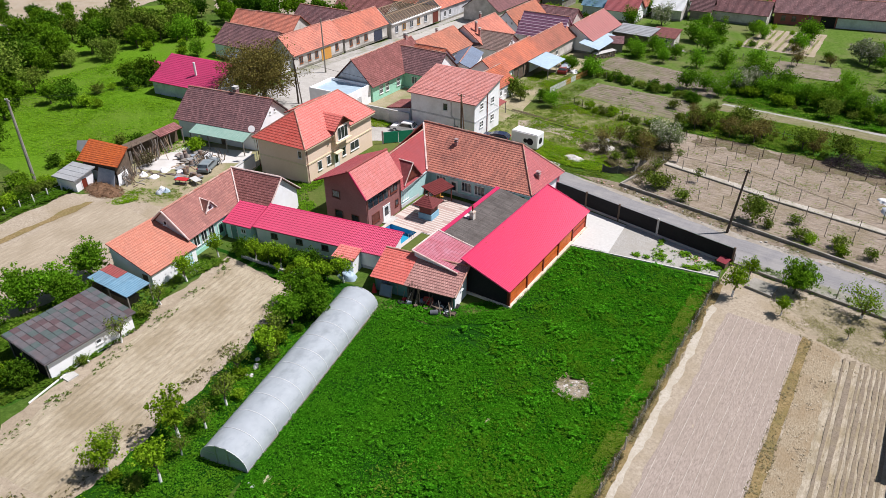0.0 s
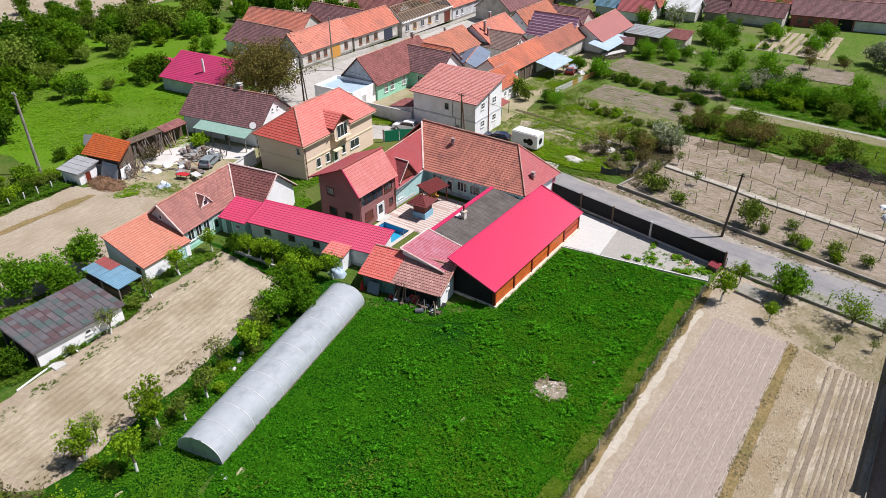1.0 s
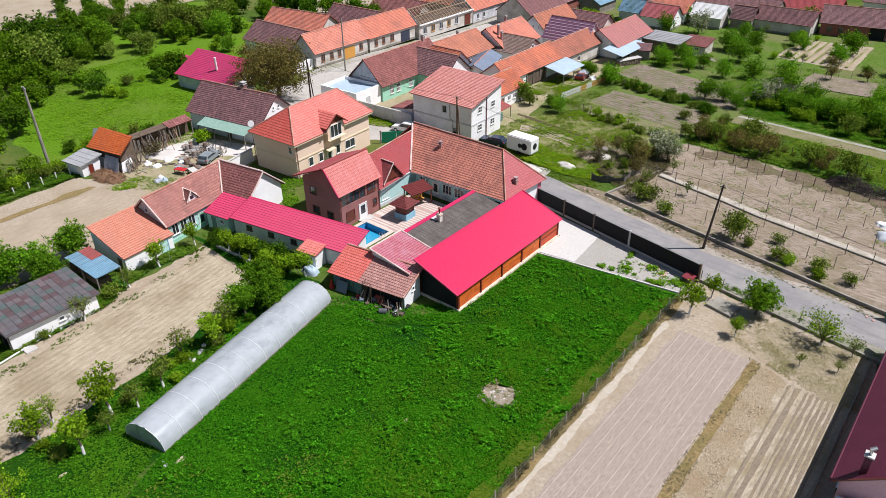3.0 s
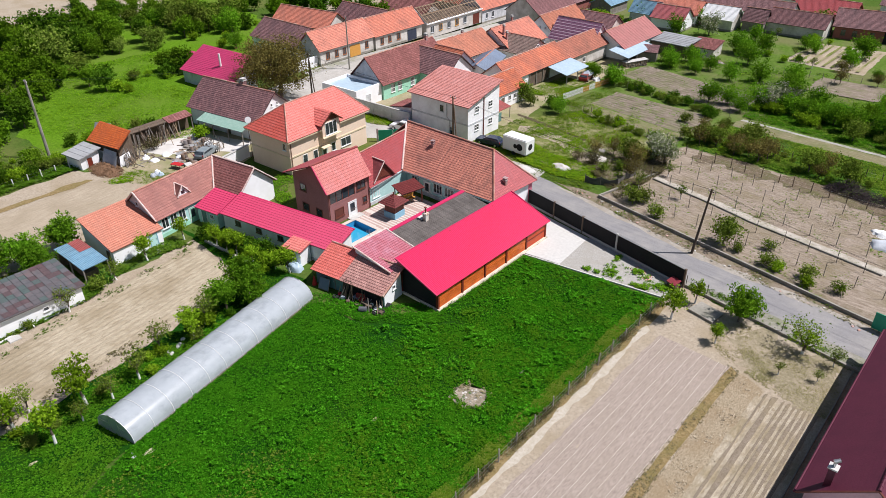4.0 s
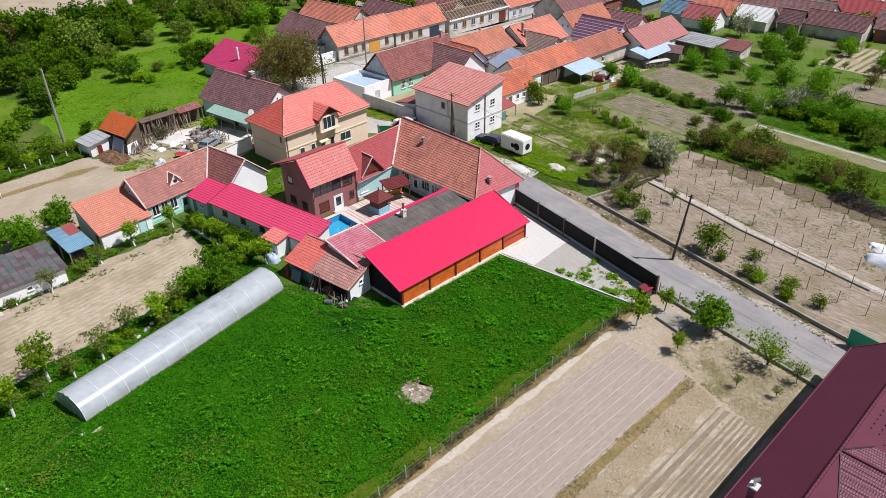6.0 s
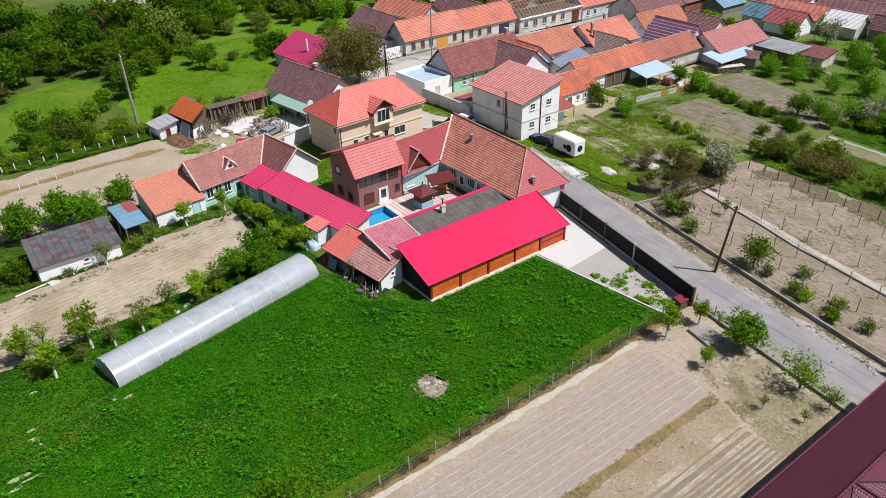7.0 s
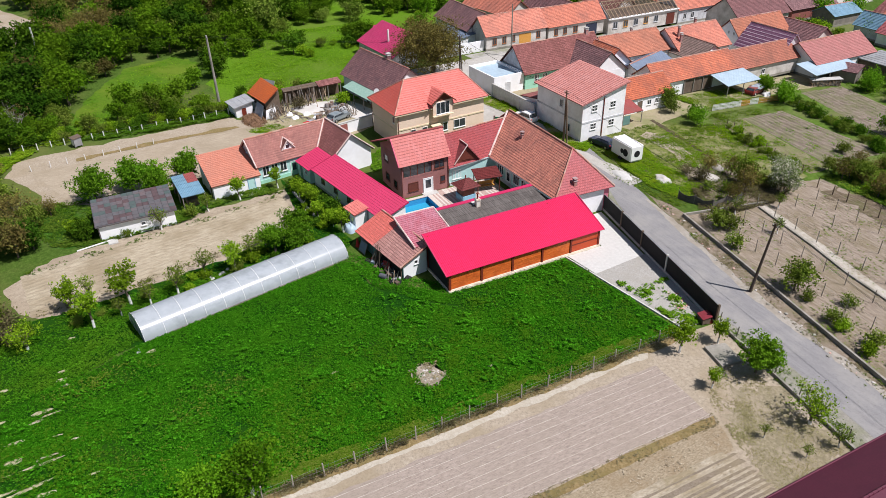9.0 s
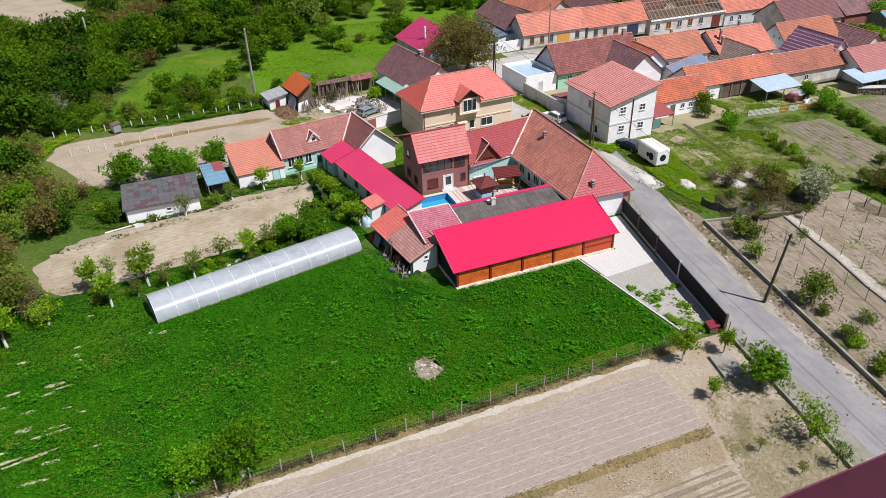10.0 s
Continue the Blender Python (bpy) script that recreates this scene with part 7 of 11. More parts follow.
def garden_shed():
    """Long lean-to at the greenhouse: half in new orange tile, half in old brown."""
    ob = thing("shed", "teal board garden shed with half orange, half brown tile roof", "shed", -13.8, -5.0, 8.5)
    part("wall", prism(bmesh.new(), [(0, 0), (9.3, 0), (9.3, 3.1), (0, 3.1)], 0, [1.95, 1.95, 3.2, 3.2]), TEALDARK, ob)
    part("gable_wall", prism(bmesh.new(), [(9.302, 0.05), (9.36, 0.05), (9.36, 3.05), (9.302, 3.05)], 0, [1.96, 1.96, 3.16, 3.16]), WHITE, ob, "whitewashed end wall")
    window(ob, "E", 9.36, 1.7, 1.75, 0.45, 0.5, panes=1)
    s = (3.2 - 1.95) / 3.1
    for x0, x1, m in ((-0.35, 3.7, BRIGHT), (3.7, 9.65, TANTILE)):
        k = 0.0 if m is BRIGHT else -0.03
        part("roof", roof_sheet(bmesh.new(), (x0, -0.5, 1.95 - s * 0.5 + 0.14 + k), (x1, -0.5, 1.95 - s * 0.5 + 0.14 + k), (x1, 3.35, 3.2 + s * 0.25 + 0.14 + k), (x0, 3.35, 3.2 + s * 0.25 + 0.14 + k)), m, ob)
    caps(ob, RIDGE, ((9.6, -0.5, 1.94), (9.6, 3.35, 3.5)), ((-0.3, 3.35, 3.5), (9.6, 3.35, 3.48)), r=0.1, name="verge_tile")
    door(ob, "S", 0, 2.2, 0.95, 1.8, TEALDARK, frame=GREYWOOD)
    part("shutter", boxm(0.3, 1.5, -0.09, -0.02, 0.35, 1.45), BLUEROOF, ob, "dull slate-blue board shutter")
    # Black panel on the closed front paints the shade of an open bay
    part("bay_shade_panel", boxm(4.0, 9.1, -0.05, -0.004, 0.05, 1.7), BLACKNETSHADE, ob, "black panel painting the open front's shade")
    for x in (4.0, 6.5, 9.1):
        part("post", boxm(x - 0.06, x + 0.06, -0.16, -0.06, 0, 1.8), DARKWOOD, ob)


def pink_long_shed():
    ob = thing("shed", "long low white outbuilding with crimson sheet roof", "outbuilding", -31.9, -4.7, 9.6)
    q = mono_shed(ob, 17.6, 3.3, 2.2, 3.2, WHITE, CRIMSON, "N", 0.3, course=0.36, rib=0.2, ribh=0.035)
    part("ridge_trim", boxm(-0.35, 17.95, 3.48, 3.66, 3.3, 3.46), CRIMSON, ob)
    for a in (2.5, 6.0, 9.5):
        window(ob, "S", 0, a, 1.45, 0.9, 0.7, DARKWOOD)
    part("plinth", boxm(0.0, 17.6, -0.05, 0.0, 0, 0.35), GREYWALL, ob)
    ob = thing("shed", "small teal outbuilding with crimson sheet roof", "outbuilding", -36.0, -5.8, 9.0)
    mono_shed(ob, 3.6, 3.2, 2.1, 3.1, TEAL, CRIMSON, "N", 0.25, course=0.36, rib=0.2, ribh=0.035)
    door(ob, "S", 0, 1.2, 0.9, 1.9, TEALDARK)
    window(ob, "S", 0, 2.6, 1.4, 0.7, 0.6)
    # small white privy with an orange hood beside the long roof
    ob = thing("shed", "small white privy with orange tile hood", "privy", -19.9, -4.6, 9.6)
    mono_shed(ob, 2.4, 1.7, 1.95, 2.3, WHITE, BRIGHT, "N", 0.2)
    door(ob, "S", 0, 0.75, 0.8, 1.7, DARKWOOD)


def left_house():
    ob = thing("house", "L-shaped teal farmhouse with old red-brown tile roof", "house", -38.66, -12.0, 9.0)
    gable_house(ob, 6.0, 11.8, 2.75, 5.6, TEAL, REDOLD, "y", 0.3, x0=-3.0, y0=0.15)
    part("gable_wall", prism(bmesh.new(), [(-3.02, 0.06), (3.02, 0.06), (3.02, 0.14), (-3.02, 0.14)], 0, 2.75), GREYWALL, ob, "grey rendered gable wall")
    bm = bmesh.new()
    v = [bm.verts.new(p) for p in ((-3.0, 0.1, 2.75), (3.0, 0.1, 2.75), (0, 0.1, 5.6))]
    w = [bm.verts.new(p) for p in ((-3.0, 0.05, 2.75), (3.0, 0.05, 2.75), (0, 0.05, 5.6))]
    bm.faces.new(w)
    for i in range(3):
        bm.faces.new((w[i], w[(i + 1) % 3], v[(i + 1) % 3], v[i]))
    part("gable_wall", bm, GREYWALL, ob)
    gable_house(ob, 7.2, 6.2, 2.75, 5.62, WHITE, OLDTILE, "x", 0.3, x0=0.0, y0=9.4, trim=PALEVERGE)
    caps(ob, PALEVERGE, ((3.35, 8.9, 2.75), (0.05, 12.2, 5.8)), ((-3.4, -0.2, 2.7), (0, -0.2, 5.75)), ((3.4, -0.2, 2.7), (0, -0.2, 5.75)), ((7.55, 9.0, 2.65), (7.55, 12.5, 5.72)), ((7.55, 16.0, 2.65), (7.55, 12.5, 5.72)), r=0.11, name="verge_tile", label="pale mortared valley and verge tiles")
    d = part("dormer", bmesh_tri((2.15, 4.35, 3.72), (2.15, 6.05, 3.72), (2.05, 5.2, 4.8), (0.9, 5.2, 4.88)), WHITE, ob, "white triangular dormer front")
    for y in (4.2, 6.2):
        part("dormer_roof", slab(bmesh.new(), [(2.3, y, 3.66), (2.25, 5.2, 4.92), (0.75, 5.2, 5.0), (1.9, y, 3.98)], 0.07), REDOLD, d)
        part("trim", ridge_cap(bmesh.new(), (2.3, y, 3.7), (2.25, 5.2, 4.96), 0.09), PALEVERGE, d)
        part("trim", ridge_cap(bmesh.new(), (1.9, y, 4.02), (0.75, 5.2, 5.04), 0.09), PALEVERGE, d)
    part("pane", boxm(2.14, 2.18, 4.95, 5.45, 3.85, 4.3), GLASS, d)
    for a in (1.2, 2.5, 3.8):
        window(ob, "E", 3.0, a, 1.75, 1.0, 1.4, panes=2)
    door(ob, "E", 3.0, 5.4, 1.0, 2.05, GREENWALL, glazed=True)
    window(ob, "E", 3.0, 7.2, 1.7, 1.2, 1.3)
    part("plinth", boxm(3.0, 3.06, 0.2, 9.3, 0, 0.5), GREENWALL, ob)
    window(ob, "S", 0.04, 0.0, 4.1, 0.5, 0.6, panes=1)
    # lean-to annex on its end
    ob = thing("annex", "white lean-to annex with faded orange tile roof", "outbuilding", -39.9, -18.5, 5.0)
    mono_shed(ob, 5.9, 6.4, 1.95, 4.1, WHITE, FADED, "W", 0.2)
    door(ob, "E", 5.9, 5.2, 0.9, 1.8, TEAL, frame=BLUEPAINT)
    window(ob, "E", 5.9, 3.4, 1.2, 0.7, 0.6)
    door(ob, "S", 0, 4.9, 0.9, 1.75, DARKWOOD)
    part("step", boxm(5.95, 7.4, 3.2, 6.4, 0, 0.12), CONCRETE, ob)


REDOLD = tile_mat("worn_red_tile", (0.33, 0.125, 0.10), (0.46, 0.20, 0.165), (0.235, 0.09, 0.075), (0.11, 0.042, 0.036), stain=(0.15, 0.07, 0.06), amount=0.6)
FADED = tile_mat("faded_orange_tile", (0.54, 0.20, 0.13), (0.60, 0.245, 0.165), (0.46, 0.165, 0.105), (0.33, 0.12, 0.08), stain=(0.37, 0.16, 0.115), amount=0.6)
PALEVERGE = mat("pale_verge", (0.60, 0.48, 0.44), (0.74, 0.64, 0.60), 0.9, 5, 0.8, (0.45, 0.2, 0.15), 0.5, 0.2)


def tin_sheds():
    ob = thing("lean_to", "open lean-to with blue and red tin roof", "shed", -38.2, -22.6, 4)
    part("roof", roof_sheet(bmesh.new(), (5.9, 0, 2.15), (5.9, 3.0, 2.15), (2.6, 3.0, 2.5), (2.6, 0, 2.5), course=1.0, rib=0.2, under=0.03), TINBLUE, ob)
    part("roof", roof_sheet(bmesh.new(), (2.58, 0, 2.5), (2.58, 1.6, 2.5), (0, 1.6, 2.75), (0, 0, 2.75), course=1.0, rib=0.2, under=0.03), TINBLUE, ob)
    part("roof", roof_sheet(bmesh.new(), (2.58, 1.62, 2.5), (2.58, 3.0, 2.5), (0, 3.0, 2.75), (0, 1.62, 2.75), course=1.0, rib=0.2, under=0.03), TINRED, ob, "red tin sheet")
    for x, y in ((0.1, 0.1), (0.1, 2.9), (5.8, 0.1), (5.8, 2.9), (3.0, 0.1)):
        part("post", boxm(x - 0.06, x + 0.06, y - 0.06, y + 0.06, 0, 2.65 - x * 0.1), GREYWOOD, ob)
    part("back_wall", boxm(0.1, 0.16, 0.2, 2.8, 0, 2.5), DARKWOOD, ob)
    part("workbench", boxm(0.6, 4.6, 0.8, 2.2, 0, 0.9), DARKWOOD, ob)
    # mottled shed
    ob = thing("shed", "white shed with mottled grey, green and rust tin roof", "shed", -36.0, -32.4, 0)
    mono_shed(ob, 6.2, 8.8, 2.05, 2.5, WHITE, TIN, "W", 0.35, course=1.1, rib=0.0)
    rnd = random.Random(9)
    cols = (TIN, TINRED, mat("green_tin", (0.06, 0.085, 0.08), (0.085, 0.115, 0.108), 0.7, 2, 0.6, (0.1, 0.1, 0.1), 0.5, 0.1), mat("grey_tin", (0.085, 0.083, 0.088), (0.125, 0.12, 0.127), 0.6, 2, 0.6, (0.12, 0.1, 0.1), 0.5, 0.1), mat("plum_tin", (0.085, 0.055, 0.058), (0.12, 0.075, 0.078), 0.7, 2, 0.6, (0.07, 0.065, 0.065), 0.5, 0.1))
    for i in range(8):
        for j in range(13):
            x, y = -0.3 + i * 0.84, -0.3 + j * 0.725
            z = 2.5 + 0.14 - 0.0726 * x
            z2 = z - 0.0726 * 0.84
            jt = rnd.uniform(0, 0.03)
            part("roof_sheet", slab(bmesh.new(), [(x, y + jt, z + 0.075 + jt), (x + 0.86, y, z2 + 0.085 + jt), (x + 0.86, y + 0.70, z2 + 0.085), (x, y + 0.70, z + 0.075)], 0.012), rnd.choices(cols, (3, 0.25, 3, 4, 3))[0], ob)
    window(ob, "E", 6.2, 5.0, 1.2, 0.6, 0.5, panes=1)
    # The end wall is closed; a black sheet on it paints the dim interior
    part("end_shade_panel", boxm(0.15, 6.05, -0.05, -0.003, 0.05, 2.05), BLACKNETSHADE, ob, "black panel painting the open end's shade")
    for x in (0.2, 2.2, 4.2, 6.0):
        part("post", boxm(x - 0.06, x + 0.06, -0.14, -0.055, 0, 2.2), GREYWOOD, ob)
    part("step", boxm(6.3, 7.6, 0.6, 1.7, 0, 0.15), CONCRETE, ob)


def brown_house():
    ob = thing("house", "dusty brown two-storey house with salmon tile roof and glazed balcony", "house", -22.0, 4.0, 0.5)
    r, e1, e2 = -2.0, 4.95, 5.9
    # walls with a balcony recess in the upper court front
    bm = bmesh.new()
    prism(bm, [(-6.4, 0), (-0.0, 0), (-0.0, 7.0), (-6.4, 7.0)], 0, 2.75)
    prism(bm, [(-6.4, 0), (-1.3, 0), (-1.3, 7.0), (-6.4, 7.0)], 2.752, 4.9)
    box(bm, -1.298, 0, 0, 0.3, 2.752, 4.9)
    box(bm, -1.298, 0, 4.55, 7.0, 2.752, 4.9)
    for y0, y1 in ((0, 0.25), (6.75, 7.0)):
        prism(bm, [(-6.4, y0), (0.0, y0), (0.0, y1), (-6.4, y1)], 4.902, [5.75, 4.92, 4.92, 5.75])
        v = [bm.verts.new(p) for p in ((-6.4, y0, 5.76), (0, y0, 4.93), (r, y0, 7.75), (-6.4, y1, 5.76), (0, y1, 4.93), (r, y1, 7.75))]
        for f in ((0, 1, 2), (5, 4, 3), (0, 3, 4, 1), (1, 4, 5, 2), (2, 5, 3, 0)):
            bm.faces.new([v[i] for i in f])
    part("wall", bm, BROWN, ob)
    part("roof", roof_sheet(bmesh.new(), (0.4, -0.35, 4.75), (0.4, 7.2, 4.75), (r, 7.2, 7.98), (r, -0.35, 7.98), course=0.4), SALMON, ob)
    part("roof", roof_sheet(bmesh.new(), (-7.0, -1.2, 5.95), (-7.0, 7.4, 5.95), (r, 7.4, 7.98), (r, -0.5, 7.98), course=0.4), REDTILE, ob)
    part("ridge", boxm(r - 0.22, r + 0.1, -0.6, 7.3, 7.98, 8.1), TINRED, ob, "dull red ridge flashing")
    part("verge_trim", slab(bmesh.new(), [(0.42, -0.42, 4.86), (0.42, -0.3, 4.86), (r, -0.3, 8.1), (r, -0.42, 8.1)], 0.2), CRIMSON, ob)
    for a, z, w, h in ((-4.6, 4.2, 1.2, 1.0), (-4.4, 1.5, 1.3, 1.1), (-1.8, 1.5, 1.2, 1.1)):
        window(ob, "S", 0, a, z, w, h, BROWNPAINT, 1)
    # balcony glazing and parapet
    b = part("balcony", boxm(-0.12, 0.02, 0.3, 4.55, 2.76, 3.0), BROWN, ob)
    for i in range(5):
        y = 0.32 + i * 1.03
        part("frame", boxm(-0.1, 0.0, y, y + 0.09, 3.0, 4.85), BROWNPAINT, b)
    for i in range(4):
        y = 0.43 + i * 1.03
        part("pane", boxm(-0.06, -0.03, y, y + 0.9, 3.02, 4.8), GLASS, b)
    window(ob, "E", 0, 5.6, 3.85, 1.5, 1.15, BROWNPAINT, 2)
    window(ob, "E", 0, 1.7, 1.45, 1.5, 1.2, BROWNPAINT, 1, pane_mat=BROWNPAINT)
    d = door(ob, "E", 0, 3.9, 1.3, 2.15, WHITEPAINT, glazed=True)
    window(ob, "E", 0, 6.1, 1.6, 0.7, 0.9, BROWNPAINT, 1)
    bm = bmesh.new()
    box(bm, 0.0, 1.0, 2.9, 5.0, 0, 0.16)
    part("step", bm, CONCRETE, ob)
    for y in (0.1, 6.9):
        part("downpipe", tube(bmesh.new(), (0.1, y, 0.1), (0.1, y, 4.7), 0.05, 0.05, 6), BROWNPAINT, ob)


def main_house():
    ob = thing("house", "long teal farmhouse, brown tile main roof with red hipped end", "house", 0, 0)
    bm = bmesh.new()
    prism(bm, [(-22.2, 18.3), (-7.3, 18.3), (-6.9, 25.6), (-26.6, 26.0), (-29.4, 24), (-29.4, 11.2), (-22.4, 11.2)], 0, 3.0)
    part("wall", bm, TEAL, ob)
    part("end_wall", prism(bmesh.new(), [(-7.28, 18.2), (-7.15, 18.2), (-6.75, 25.7), (-6.88, 25.7)], 0, 3.2), WHITE, ob, "whitewashed end wall")
    part("end_wall", prism(bmesh.new(), [(-6.74, 25.0), (-6.7, 25.72), (-7.6, 25.78), (-7.6, 25.7)], 0, 3.2), PINKWALL, ob)
    # main roof
    rw, re = (-26.5, 23.1, 7.3), (-10.9, 22.8, 7.35)
    se, ne = (-6.75, 17.65, 3.3), (-6.25, 26.2, 3.3)
    part("roof", roof_sheet(bmesh.new(), (-22.4, 17.45, 3.0), se, re, rw), MAINTILE, ob)
    part("roof", roof_sheet(bmesh.new(), se, ne, re, re), REDTILE, ob, "faded red tile hip")
    part("roof", roof_sheet(bmesh.new(), ne, (-27.0, 27.4, 3.3), rw, re), MAINTILE, ob)
    part("roof", roof_sheet(bmesh.new(), (-29.9, 19.5, 3.2), (-27.0, 27.4, 3.3), rw, rw), MAINTILE, ob)
    # court wing with red tile
    part("roof", roof_sheet(bmesh.new(), (-21.85, 11.0, 2.85), (-22.35, 17.5, 2.95), (-25.85, 22.25, 6.62), (-24.6, 11.0, 6.6)), REDTILE, ob)
    part("roof", roof_sheet(bmesh.new(), (-29.9, 11.0, 3.2), (-29.9, 20.5, 3.2), (-25.85, 22.25, 6.62), (-24.6, 11.0, 6.6)), REDTILE, ob)
    caps(ob, PALEVERGE, ((-22.35, 17.45, 3.15), (-26.4, 22.7, 7.3)), r=0.15, name="valley_trim", label="pale mortared valley tiles")
    caps(ob, RIDGE, ((-26.5, 23.1, 7.4), (-10.9, 22.8, 7.45)), ((-10.9, 22.8, 7.45), (-6.75, 17.65, 3.4)), ((-10.9, 22.8, 7.45), (-6.25, 26.2, 3.4)), ((-24.6, 11.0, 6.68), (-25.85, 22.25, 6.7)))
    # triangular dormer over the wing
    d = part("dormer", bmesh_tri((-22.15, 12.1, 3.25), (-22.2, 15.6, 3.3), (-22.25, 13.85, 5.45), (-24.0, 13.85, 5.45)), BROWNPAINT, ob, "brown boarded triangular dormer")
    for y, s in ((11.85, 1), (15.85, -1)):
        part("dormer_roof", slab(bmesh.new(), [(-21.95, y, 3.15), (-21.95, 13.85, 5.6), (-24.35, 13.85, 5.6), (-22.3, y, 3.15)], 0.1), REDTILE, d)
    for p, q in (((-21.95, 11.85, 3.2), (-21.95, 13.85, 5.62)), ((-21.95, 13.85, 5.66), (-24.3, 13.85, 5.66)), ((-24.3, 13.85, 5.64), (-22.25, 11.85, 3.22))):
        part("trim", ridge_cap(bmesh.new(), p, q, 0.08), PALEVERGE, d)
    part("pane", bmesh_tri((-22.1, 13.1, 3.5), (-22.1, 14.6, 3.5), (-22.16, 13.85, 4.5), (-22.3, 13.85, 4.5)), BROWNPAINT, d)
    chimney(ob, -20.0, 21.2, 5.2, 6.35, 0.38, CHIMBRICK, CHIMBRICK)
    chimney(ob, -7.6, 21.0, 3.6, 4.75, 0.42, CHIMBRICK, CHIMBRICK)
    # court fronts
    window(ob, "E", -22.4, 12.4, 1.5, 1.3, 1.3, panes=3)
    door(ob, "E", -22.4, 14.6, 1.1, 2.1, WHITEPAINT, glazed=True)
    window(ob, "E", -22.4, 16.5, 1.6, 1.2, 1.2, panes=2)
    for a in (-20.6, -16.6, -14.6):
        window(ob, "S", 18.3, a, 1.65, 1.5, 1.35, panes=3)
    door(ob, "S", 18.3, -18.6, 1.1, 2.1, WHITEPAINT, glazed=True)
    # No recess behind: thin black panel painted as the passage's shade
    part("passage_shade_panel", boxm(-12.6, -8.0, 18.24, 18.298, 0.1, 2.5), BLACKNETSHADE, ob, "black panel painting a passage's shade")
    bm = bmesh.new()
    box(bm, -22.4, -22.28, 11.3, 17.5, 0, 0.5)
    box(bm, -22.2, -7.4, 18.18, 18.298, 0, 0.5)
    part("plinth", bm, GREYWALL, ob)
    bm = bmesh.new()
    tube(bm, (-22.3, 17.35, 2.98), (-6.8, 17.5, 3.2), 0.08, 0.08, 8)
    tube(bm, (-21.75, 11.0, 2.8), (-22.25, 17.4, 2.9), 0.08, 0.08, 8)
    part("gutter", bm, STEEL, ob)


MAINTILE = tile_mat("rust_brown_tile", (0.57, 0.19, 0.1207), (0.67, 0.25, 0.161), (0.42, 0.135, 0.092), (0.19, 0.06, 0.0517), stain=(0.17, 0.075, 0.0633), amount=0.62, coarse=0.45)


def bmesh_tri(p, q, r, back):
    """Wedge: an upright triangle whose ridge runs back to a point."""
    bm = bmesh.new()
    v = [bm.verts.new(c) for c in (p, q, r, back)]
    for f in ((0, 1, 2), (0, 2, 3), (1, 3, 2), (0, 3, 1)):
        bm.faces.new([v[i] for i in f])
    bmesh.ops.recalc_face_normals(bm, faces=bm.faces)
    return bm


